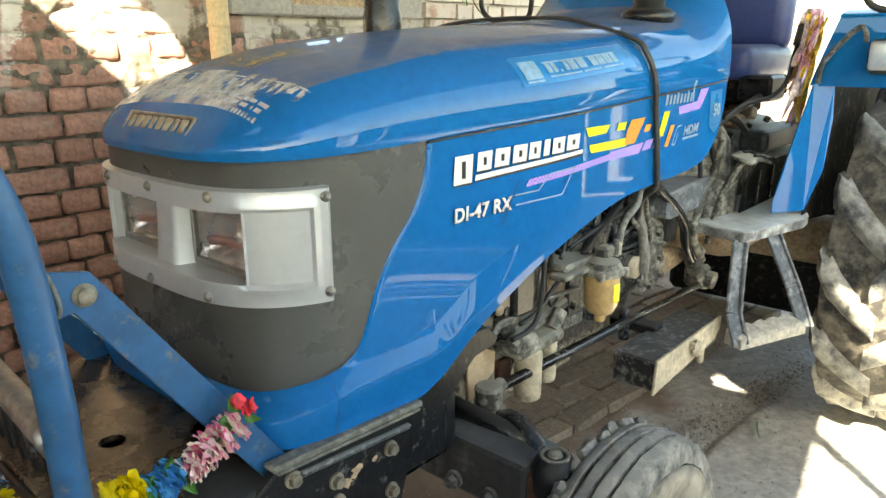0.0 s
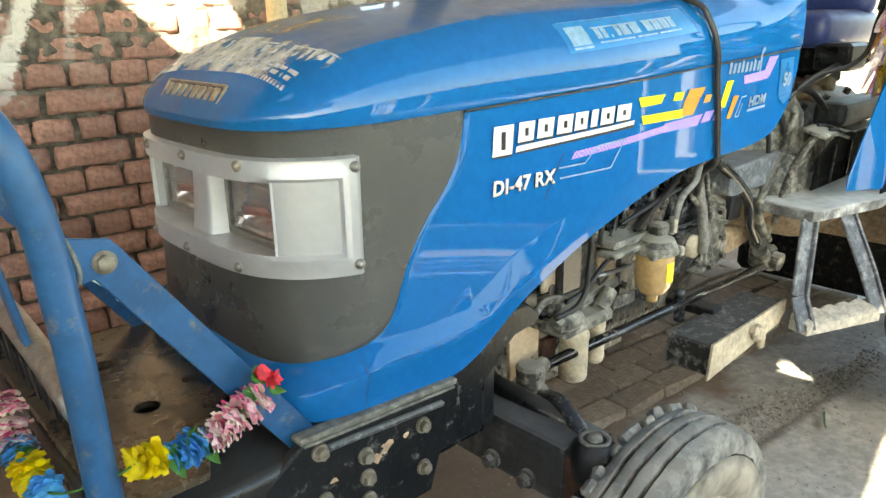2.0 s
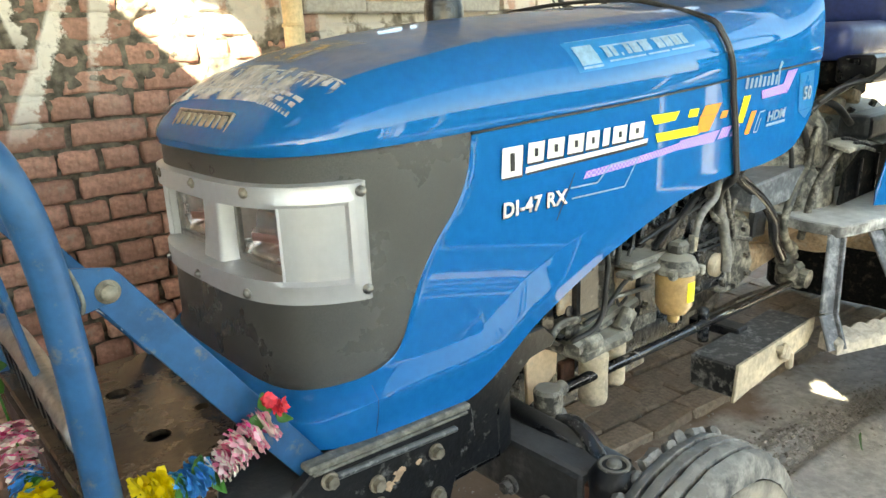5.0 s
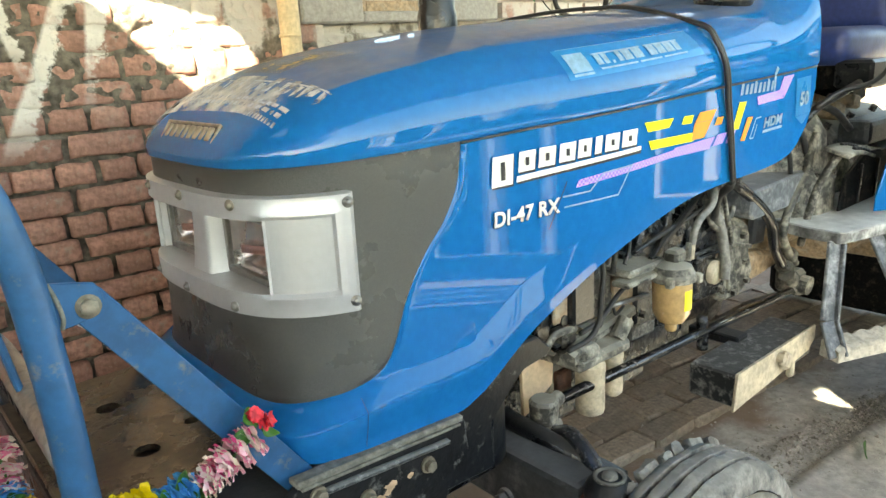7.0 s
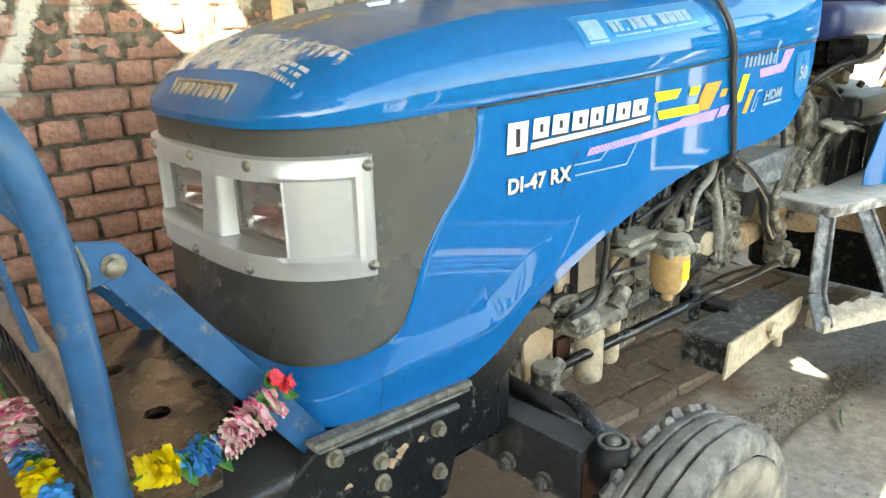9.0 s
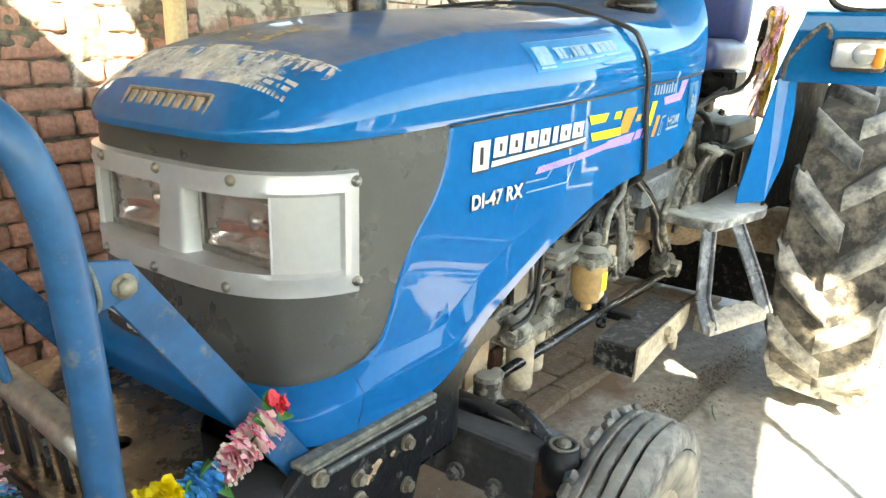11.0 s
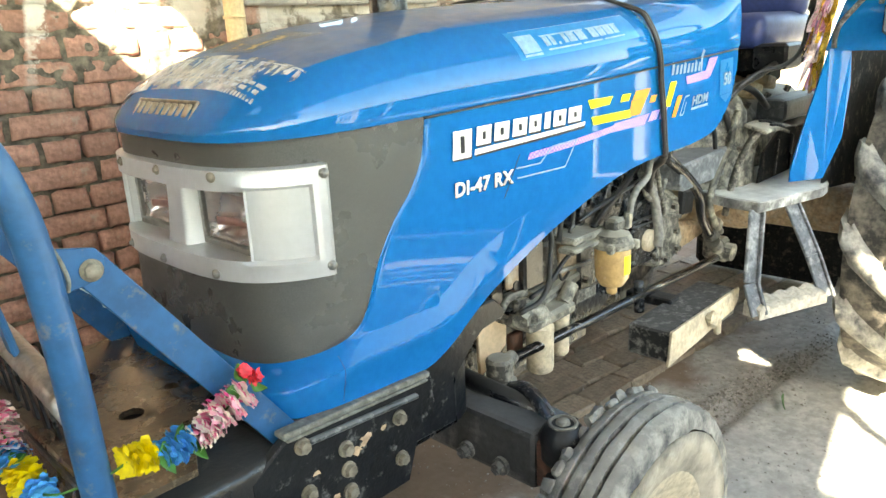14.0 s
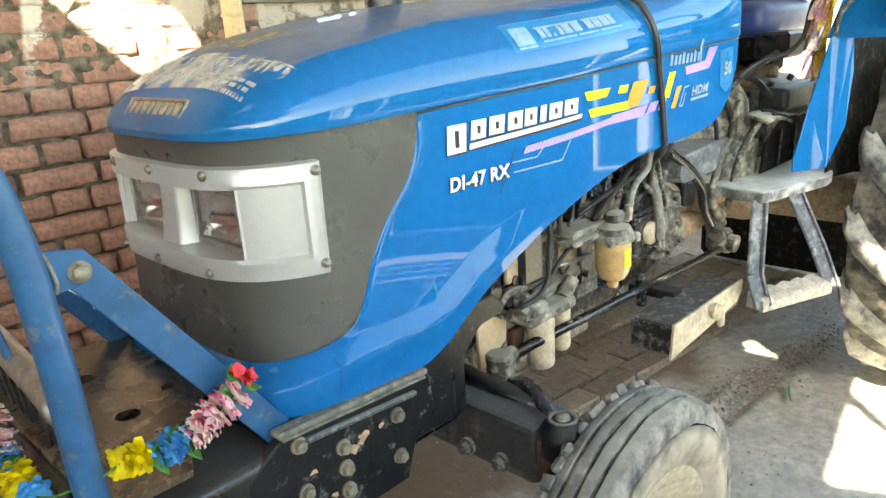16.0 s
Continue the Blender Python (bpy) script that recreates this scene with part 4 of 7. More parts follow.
def shell_point(x, z, out=0.0):
    """A point on the near flank of the top shell, by its height."""
    w = half_width(x) + 0.005
    zt, zc = interp(x, *TOP), crease_z(x)
    k = min(max((z - zc) / (zt - zc), 0), 0.999)
    y = w * (1 - k ** HOOD_P) ** (1 / HOOD_P)
    ys = shoulder(x, w)
    zs = hood_z(x, ys, w)
    if y < ys and z > zs:
        y = ys * max(0, 1 - (z - zs) / max(zt - zs, 1e-6)) ** 0.5
    return top_proud(x, -y, out)


def flank_point(x, z, out=0.0):
    return shell_point(x, z, out) if z > crease_z(x) else side_point(x, z, out)


def decal(name, corners, material, out=0.003, n=14, m=3, parent=tractor, label="", at=flank_point):
    """A four-cornered film on the flank: corners (x, z), top left first, clockwise."""
    tl, tr, br, bl = [Vector((*c, 0)) for c in corners]
    bm = bmesh.new()
    rows = []
    for i in range(n + 1):
        a, b = tl.lerp(tr, i / n), bl.lerp(br, i / n)
        rows.append([at(p.x, p.y, out) for p in (b.lerp(a, j / m) for j in range(m + 1))])
    grid(bm, rows, True)
    bm.normal_update()
    if sum(f.normal.y for f in bm.faces) > 0:
        bmesh.ops.reverse_faces(bm, faces=bm.faces)
    return part(name, bm, material, parent, label)


def lettering(text, size, place, out, material, name, label=""):
    """Letters of the built-in font bent onto the flank; place(u, v) gives (x, z)."""
    cu = bpy.data.curves.new("letters", "FONT")
    cu.body, cu.size, cu.resolution_u, cu.offset = text, size * 0.96, 3, 0.03 * size
    cu.space_character = 1.07
    tmp = new("letters", cu)
    me = bpy.data.meshes.new_from_object(tmp.evaluated_get(bpy.context.evaluated_depsgraph_get()))
    bpy.data.objects.remove(tmp)
    bm = bmesh.new()
    bm.from_mesh(me)
    bpy.data.meshes.remove(me)
    for v in bm.verts:
        v.co = flank_point(*place(v.co.x, v.co.y), out)
    bm.normal_update()
    if bm.faces and sum(f.normal.y for f in bm.faces) > 0:
        bmesh.ops.reverse_faces(bm, faces=bm.faces)
    return thicken(part(name, bm, material, tractor, label), 0.0012, 1.0)


def build_decals():
    # maker's name as plain blocks, each with a black shadow block behind it
    xs = [0.437, 0.500, 0.549, 0.600, 0.648, 0.694, 0.722, 0.772]
    ws = [0.053, 0.043, 0.044, 0.044, 0.038, 0.020, 0.044, 0.050]
    for i, (x, w) in enumerate(zip(xs, ws)):
        lo = (1.286 if i == 0 else 1.303) + 0.045 * (x - 0.437) * (i > 0) * 1.1
        hi = 1.341 + 0.035 * (x - 0.437)
        lean = 0.004
        sh = 0.004
        w *= 0.93
        decal("logo_shadow", [(x + sh + lean, hi - sh), (x + w + sh + lean, hi - sh), (x + w + sh, lo - sh), (x + sh, lo - sh)], SHADOW_VINYL, 0.002, 4, 2)
        block = decal("logo_block", [(x + lean, hi), (x + w + lean, hi + 0.001), (x + w, lo + 0.001), (x, lo)], WHITE, 0.0045, 4, 2, label="white block of the maker's raised lettering")
        if w > 0.03:
            cx, cz, sw = x + w / 2 + lean / 2, (lo + hi) / 2, w * 0.11
            decal("logo_slot", [(cx - sw, hi - 0.011), (cx + sw, hi - 0.011), (cx + sw, lo + 0.011), (cx - sw, lo + 0.011)], SHADOW_VINYL, 0.0055, 2, 2, parent=block)
    decal("logo_shadow", [(0.502, 1.296), (0.840, 1.312), (0.836, 1.301), (0.500, 1.284)], SHADOW_VINYL, 0.002, 20, 2)
    decal("logo_underline", [(0.497, 1.2995), (0.836, 1.3165), (0.833, 1.3075), (0.495, 1.2885)], WHITE, 0.0045, 20, 2)
    d = lambda u, v: (0.438 + u * 0.98 + v * 0.05, 1.213 + u * 0.02 + v)
    lettering("DI-47 RX", 0.041, lambda u, v: (d(u + 0.002, v)[0], d(u, v)[1] - 0.002), 0.002, SHADOW_VINYL, "model_shadow")
    lettering("DI-47 RX", 0.041, d, 0.0042, WHITE, "model_letters", "white model lettering")
    decal("model_slash", [(0.617, 1.272), (0.620, 1.273), (0.574, 1.187), (0.571, 1.186)], SHADOW_VINYL, 0.006, 3, 6)
    for name, c, m in (
        ("yellow_stripe", [(0.847, 1.362), (0.953, 1.362), (0.937, 1.343), (0.859, 1.341)], YELLOW),
        ("yellow_stripe", [(0.994, 1.361), (1.034, 1.361), (1.025, 1.343), (0.985, 1.344)], YELLOW),
        ("yellow_stripe", [(0.862, 1.322), (1.030, 1.322), (1.036, 1.302), (0.872, 1.303)], YELLOW),
        ("orange_stripe", [(1.058, 1.364), (1.130, 1.365), (1.112, 1.342), (1.040, 1.342)], ORANGE),
        ("orange_stripe", [(1.038, 1.3415), (1.110, 1.3415), (1.080, 1.305), (1.026, 1.305)], ORANGE),
        ("orange_stripe", [(1.135, 1.345), (1.165, 1.345), (1.155, 1.328), (1.125, 1.328)], ORANGE),
        ("yellow_stripe", [(1.236, 1.371), (1.271, 1.371), (1.237, 1.307), (1.208, 1.309)], YELLOW),
        ("orange_stripe", [(1.280, 1.331), (1.307, 1.331), (1.271, 1.276), (1.249, 1.277)], ORANGE),
        ("purple_band", [(0.653, 1.271), (0.960, 1.292), (0.945, 1.276), (0.645, 1.256)], PURPLE),
        ("purple_band", [(0.960, 1.296), (1.130, 1.302), (1.105, 1.276), (0.945, 1.276)], PURPLE),
        ("purple_band", [(1.140, 1.305), (1.185, 1.306), (1.165, 1.282), (1.120, 1.280)], PURPLE),
        ("purple_band", [(1.196, 1.306), (1.225, 1.306), (1.208, 1.280), (1.178, 1.280)], PURPLE),
        ("purple_bracket", [(1.323, 1.378), (1.450, 1.386), (1.471, 1.363), (1.330, 1.357)], PURPLE),
        ("purple_bracket", [(1.466, 1.418), (1.527, 1.420), (1.474, 1.365), (1.444, 1.386)], PURPLE),
    ):
        decal(name, c, m)
    for a, b in (((0.608, 1.244), (0.681, 1.245)), ((0.681, 1.245), (0.718, 1.276)), ((0.718, 1.276), (0.808, 1.281)),
                 ((0.611, 1.223), (0.761, 1.225)), ((0.761, 1.225), (0.803, 1.281)),
                 ((1.318, 1.325), (1.345, 1.327)), ((1.318, 1.325), (1.290, 1.278)), ((1.290, 1.278), (1.308, 1.278)), ((1.308, 1.278), (1.325, 1.31))):
        va, vb = Vector(a), Vector(b)
        n = Vector((-(vb - va).y, (vb - va).x)).normalized() * 0.0017
        decal("pin_stripe", [tuple(va + n), tuple(vb + n), tuple(vb - n), tuple(va - n)], FADED, 0.006, 5, 1)
    lettering("HDM", 0.036, lambda u, v: (1.362 + u * 1.25 + v * 0.25, 1.297 + u * 0.04 + v), 0.004, STICKER_PRINT, "type_letters", "pale type lettering")
    decal("small_print_bar", [(1.362, 1.291), (1.47, 1.294), (1.468, 1.287), (1.36, 1.284)], FADED, 0.004)
    lettering("50", 0.052, lambda u, v: (1.570 + u * 1.1, 1.335 + v), 0.006, STICKER_PRINT, "shield_number")
    decal("shield_sticker", [(1.545, 1.407), (1.645, 1.411), (1.654, 1.310), (1.555, 1.306)], STICKER_FILM, 0.003, label="faded shield sticker")
    decal("shield_sticker", [(1.556, 1.305), (1.653, 1.309), (1.610, 1.284), (1.600, 1.283)], STICKER_FILM, 0.003)
    for i, x in enumerate(frange(1.236, 1.39, 7)):
        decal("name_bar", [(x + 0.006, 1.411 + 0.01 * (i % 3 == 0)), (x + 0.018, 1.412), (x + 0.013, 1.388), (x, 1.387)], FADED, 0.004, 2, 2)
    decal("name_sword", [(1.405, 1.446), (1.416, 1.440), (1.412, 1.385), (1.403, 1.385)], FADED, 0.006, 2, 4)
    # dealer's sticker
    L = "clear dealer sticker with white printing"
    decal("dealer_sticker", [(0.616, 1.514), (1.046, 1.541), (1.075, 1.490), (0.634, 1.460)], STICKER_FILM, 0.0018, 24, 4, label=L)
    q = lambda u, v: (0.616 + 0.430 * u + (0.634 - 0.616) * v + (1.075 - 1.046 - 0.018) * u * v, 1.514 + 0.027 * u - 0.054 * v + 0.003 * u * v)
    for u0, u1, v0, v1 in ((0.03, 0.15, 0.18, 0.80), (0.20, 0.235, 0.30, 0.66), (0.245, 0.275, 0.30, 0.66), (0.295, 0.31, 0.58, 0.68), (0.34, 0.37, 0.30, 0.66), (0.38, 0.44, 0.30, 0.66),
                           (0.455, 0.52, 0.30, 0.66), (0.57, 0.63, 0.30, 0.66), (0.64, 0.70, 0.30, 0.66), (0.71, 0.775, 0.30, 0.66), (0.785, 0.83, 0.30, 0.66)):
        decal("print_block", [q(u0, v0), q(u1, v0), q(u1, v1), q(u0, v1)], FADED if u0 < 0.1 else STICKER_PRINT, 0.0045, 3, 2)
    for u0, u1, v0, v1 in ((0.19, 0.53, 0.27, 0.32), (0.56, 0.84, 0.27, 0.32), (0.20, 0.45, 0.76, 0.82), (0.47, 0.64, 0.76, 0.82), (0.66, 0.86, 0.76, 0.82), (0.03, 0.15, 0.84, 0.92), (0.02, 0.98, 0.02, 0.03)):
        decal("print_bar", [q(u0, v0), q(u1, v0), q(u1, v1), q(u0, v1)], FADED, 0.0045, 8, 1)


build_decals()


def top_patch(name, pts, material, out=0.003, label="", n=10, m=4):
    """A four-cornered film on the nose's top, corners (x, y)."""
    tl, tr, br, bl = [Vector((*c, 0)) for c in pts]
    bm = bmesh.new()
    grid(bm, [[top_proud(p.x, p.y, out) for p in (tl.lerp(tr, i / n).lerp(bl.lerp(br, i / n), j / m) for j in range(m + 1))] for i in range(n + 1)])
    bm.normal_update()
    if sum(f.normal.z for f in bm.faces) < 0:
        bmesh.ops.reverse_faces(bm, faces=bm.faces)
    return part(name, bm, material, tractor, label)


def worn(m, lo=0.40, hi=0.56, scale=38.0, most=0.9):
    """Wear a film away in patches."""
    n, k = m.node_tree.nodes, m.node_tree.links.new
    co, x, r = n.new("ShaderNodeTexCoord"), n.new("ShaderNodeTexNoise"), n.new("ShaderNodeMapRange")
    x.inputs["Scale"].default_value, x.inputs["Detail"].default_value, x.inputs["Roughness"].default_value = scale, 5.0, 0.65
    r.inputs[1].default_value, r.inputs[2].default_value, r.inputs[3].default_value, r.inputs[4].default_value = lo, hi, 0.0, most
    k(co.outputs["Object"], x.inputs["Vector"]), k(x.outputs[0], r.inputs[0]), k(r.outputs[0], n["Principled BSDF"].inputs["Alpha"])
    return m


DUSTY_PRINT = mat("dusty_white_print", (0.60, 0.61, 0.60), 0.6, grain=0.15, grain_size=30, stain=0.4, bump=0.1)
worn(DUSTY_PRINT, 0.33, 0.50, 46.0)
CREAM_WASH = worn(mat("cream_dust_smear", (0.84, 0.79, 0.68), 0.6, grain=0.1, stain=0.2, bump=0.0), 0.34, 0.62, 13.0, 0.9)
TAN_DUST = mat("tan_dirt_smear", (0.50, 0.40, 0.22), 0.8, grain=0.2, stain=0.4, bump=0.1)
worn(TAN_DUST, 0.40, 0.80, 12.0, 0.8)


def build_nose_print():
    """Smudged dealer printing and dirt on the nose's top: words as bars hung from a head line."""
    r = random.Random(8)
    for a, b in ((-0.265, -0.155), (-0.135, -0.050), (-0.030, 0.045), (0.065, 0.17)):
        x = lambda y: 0.142 + 0.12 * max(0, abs(y) - 0.10)
        top_patch("print_bar", [(x(a) + 0.004, a), (x(b) + 0.004, b), (x(b), b), (x(a), a)], DUSTY_PRINT, 0.003, "dusty white dealer printing")
        y = a + 0.004
        while y < b - 0.012:
            w = r.uniform(0.007, 0.019)
            d = r.uniform(0.018, 0.030)
            xx = x(y) - 0.002
            sl = r.uniform(-0.004, 0.004)
            top_patch("print_block", [(xx, y), (xx, y + w), (xx - d, y + w * r.uniform(0.5, 1) + sl), (xx - d * r.uniform(0.6, 1), y + sl)], DUSTY_PRINT, 0.003)
            y += w + r.uniform(0.004, 0.009)
    for x, a, b in ((0.098, -0.235, 0.20), (0.086, -0.230, 0.10)):
        y = a
        while y < b:
            w = r.uniform(0.006, 0.024)
            top_patch("print_bar", [(x + 0.008, y), (x + 0.008, y + w), (x + 0.001, y + w), (x, y)], DUSTY_PRINT, 0.003)
            y += w + 0.006
    for i in range(10):
        y = -0.235 + 0.0095 * i
        top_patch("print_bar", [(0.080, y), (0.080, y + 0.006), (0.072, y + 0.006), (0.072, y)], DUSTY_PRINT, 0.003)
    top_patch("dust_smear", [(0.165, -0.23), (0.150, 0.27), (0.066, 0.24), (0.075, -0.20)], CREAM_WASH, 0.0022, "cream dust smear on the bonnet", 40, 20)
    top_patch("dirt_smear", [(0.30, -0.14), (0.27, 0.10), (0.17, 0.10), (0.17, -0.09)], TAN_DUST, 0.0022, "tan dirt smear on the bonnet", 30, 16)


build_nose_print()


def build_badge():
    a, b = Vector((0.034, 0, 1.392)), Vector((0.056, 0, 1.424))
    up = (b - a).normalized()
    nrm = Vector((-up.z, 0, up.x))
    turn = Matrix((Vector((0, 1, 0)), up, nrm)).transposed()
    if turn.determinant() < 0:
        turn = Matrix((Vector((0, -1, 0)), up, nrm)).transposed()
    c = (a + b) / 2 + nrm * 0.005
    bm = bmesh.new()
    box(bm, c, (0.222, 0.040, 0.012), 0.003, turn)
    ob = autosmooth(part("name_badge", bm, CAST_DARK, tractor, "tarnished cast name badge on the nose"))
    bm = bmesh.new()
    for side in (-1, 1):
        box(bm, c + up * (0.018 * side) + nrm * 0.006, (0.222, 0.005, 0.006), 0.0015, turn)
        box(bm, c + Vector((0, 0.1085 * side, 0)) + nrm * 0.006, (0.005, 0.040, 0.006), 0.0015, turn)
    part("badge_rim", bm, BADGE, ob, "worn brass-coloured rim", False)
    for i in range(8):
        bm = bmesh.new()
        box(bm, c + Vector((0, 0.088 - 0.025 * i, 0)) + nrm * 0.007, (0.017 if i % 3 else 0.013, 0.026, 0.007), 0.002, turn)
        part("badge_block", bm, BADGE, ob, smooth=False)
    return ob


build_badge()


def build_strap():
    for k in (0, 0.0098):
        pts = [flank_point(x + k, z, 0.010) for x, z in ((1.208, 1.185), (1.197, 1.235), (1.183, 1.31), (1.165, 1.38), (1.150, 1.43), (1.135, 1.475), (1.123, 1.515), (1.112, 1.548))]
        pts += [top_proud(1.105 - 0.10 * i / 6 + k, -0.27 + 0.58 * i / 6, 0.010) for i in range(1, 7)]
        bm = bmesh.new()
        tube(bm, pts, 0.0050, 10, 4)
        part("rubber_strap", bm, RUBBER, tractor, "black rubber tie cord slung over the bonnet")
    bm = bmesh.new()
    tube(bm, [(1.215, -0.375, 1.185), (1.26, -0.35, 1.16), (1.30, -0.30, 1.12), (1.34, -0.27, 1.05)], 0.011, 8, 5)
    part("rubber_strap", bm, RUBBER, tractor)


build_strap()


def build_stacks():
    bm = bmesh.new()
    lathe(bm, [(0.055, 1.40), (0.055, 1.62), (0.050, 1.64), (0.050, 2.15)], Matrix.Translation((0.895, 0.325, 0)), 20)
    part("exhaust_pipe", bm, BLACK, tractor, "black upright exhaust pipe")
    bm = bmesh.new()
    lathe(bm, [(0.075, 1.600), (0.078, 1.628), (0.064, 1.638), (0.046, 1.645), (0.046, 2.05)], Matrix.Translation((1.480, -0.19, 0)), 24)
    part("air_intake_pipe", bm, BLACK, tractor, "black intake pipe with flange on the rear cowl")


build_stacks()


# ---- front guard ----
def build_guard():
    bm = bmesh.new()
    near = [(-0.290, -0.31, 0.905), (-0.293, -0.31, 1.00), (-0.295, -0.31, 1.12), (-0.300, -0.31, 1.22), (-0.306, -0.31, 1.30), (-0.317, -0.309, 1.365), (-0.333, -0.300, 1.418),
            (-0.352, -0.27, 1.452), (-0.366, -0.22, 1.468), (-0.372, -0.15, 1.474)]
    far = [(x, -y, z) for x, y, z in near[::-1]]
    tube(bm, near + [(-0.374, 0, 1.476)] + far, 0.0225, 18, 6)
    guard = part("guard_hoop", bm, BLUE_OLD, tractor, "bent blue steel tube hoop of the front guard, scuffed")
    bm = bmesh.new()
    tube(bm, [(-0.298, -0.30, 1.056), (-0.302, -0.15, 1.088), (-0.304, 0, 1.105), (-0.302, 0.15, 1.088), (-0.298, 0.30, 1.056)], 0.020, 14, 5)
    part("cross_tube", bm, STEEL, guard, "scraped grey cross tube")
    bm = bmesh.new()
    beam(bm, (-0.310, -0.30, 0.925), (-0.310, 0.30, 0.925), 0.012, 0.050, 0.003)
    part("lower_rail", bm, BLACK, guard, smooth=False)
    bm = bmesh.new()
    box(bm, (-0.285, 0, 0.955), (0.05, 0.56, 0.012), 0.003)
    part("slat_ledge", bm, PLATE, guard, smooth=False)
    for sg in (-1, 1):
        bm = bmesh.new()
        beam(bm, (-0.366, sg * 0.135, 1.465), (-0.312, sg * 0.135, 1.100), 0.034, 0.010, 0.003, (1, 0, 0))
        part("upright_bar", bm, BLUE_OLD, guard, smooth=False)
        bm = bmesh.new()
        extrude_xz(bm, [(-0.268, 1.252), (-0.258, 1.272), (-0.231, 1.2735), (-0.221, 1.262), (0.042, 0.886), (0.005, 0.850), (-0.256, 1.226)], sg * 0.296, sg * 0.304, 0.0015)
        br = part("brace", bm, BLUE_OLD, guard, "flat blue brace strip bolted to the nose frame", False)
        bm = bmesh.new()
        extrude_xz(bm, [(-0.302, 1.290), (-0.232, 1.2755), (-0.224, 1.262), (-0.223, 1.250), (-0.229, 1.238), (-0.245, 1.230), (-0.265, 1.226), (-0.302, 1.222)], sg * 0.3045, sg * 0.311, 0.0015)
        part("tab", bm, BLUE_OLD, guard, "short blue plate welded to the hoop", False)
        bm = bmesh.new()
        tube(bm, [(-0.283, sg * 0.311, 1.285), (-0.276, sg * 0.312, 1.262), (-0.273, sg * 0.312, 1.24), (-0.276, sg * 0.311, 1.226)], 0.003, 8, 5)
        part("weld_bead", bm, RAIL, guard, "rough grey weld bead")
        bm = bmesh.new()
        rod(bm, (-0.243, sg * 0.309, 1.2475), (-0.243, sg * 0.314, 1.2475), 0.0150, 0.0155, 20)
        rod(bm, (-0.243, sg * 0.313, 1.2475), (-0.243, sg * 0.322, 1.2475), 0.0112, 0.011, 6)
        part("bolt", bm, SCREW, br, "rusty bolt with washer")
    for i in range(12):
        y = -0.262 + 0.0476 * i
        bm = bmesh.new()
        zt = 1.105 - 0.049 * (abs(y) / 0.30) ** 1.3
        beam(bm, (-0.300, y, zt), (-0.288, y, 0.958), 0.022, 0.006, 0.0015, (1, 0, 0))
        part("slat", bm, BLACK, guard, smooth=False)
    return guard


build_guard()


def build_base_plate():
    bm = bmesh.new()
    outer = [(-0.305, -0.318), (-0.150, -0.318), (-0.118, -0.250), (-0.075, -0.190), (-0.030, -0.120), (0.075, -0.030), (0.075, 0.318), (-0.305, 0.318)]
    holes = [(-0.142, -0.066, 0.022), (-0.142, 0.15, 0.022), (-0.045, -0.020, 0.014)]
    loops = [[bm.verts.new((x, y, 0.900)) for x, y in outer]]
    for cx, cy, r in holes:
        loops.append([bm.verts.new((cx + r * math.cos(a), cy + r * math.sin(a), 0.900)) for a in (2 * math.pi * k / 24 for k in range(24))])
    es = [bm.edges.new((l[i], l[(i + 1) % len(l)])) for l in loops for i in range(len(l))]
    bmesh.ops.triangle_fill(bm, use_beauty=True, use_dissolve=False, edges=es)
    bm.normal_update()
    bm.faces.ensure_lookup_table()
    if bm.faces[0].normal.z < 0:
        bmesh.ops.reverse_faces(bm, faces=bm.faces)
    ob = part("front_plate", bm, PLATE, tractor, "oily brown steel plate with drilled holes", False)
    thicken(ob, 0.012, -1.0)
    bm = bmesh.new()
    box(bm, (-0.135, 0, 0.786), (0.29, 0.668, 0.155), 0.018, seg=3)
    autosmooth(part("front_weight", bm, BLACK, tractor, "oily black front weight box with rounded edges"), 50)


build_base_plate()


def spline_xy(pts):
    return [(q.x, q.y) for q in spline([(x, y, 0) for x, y in pts], 5)]


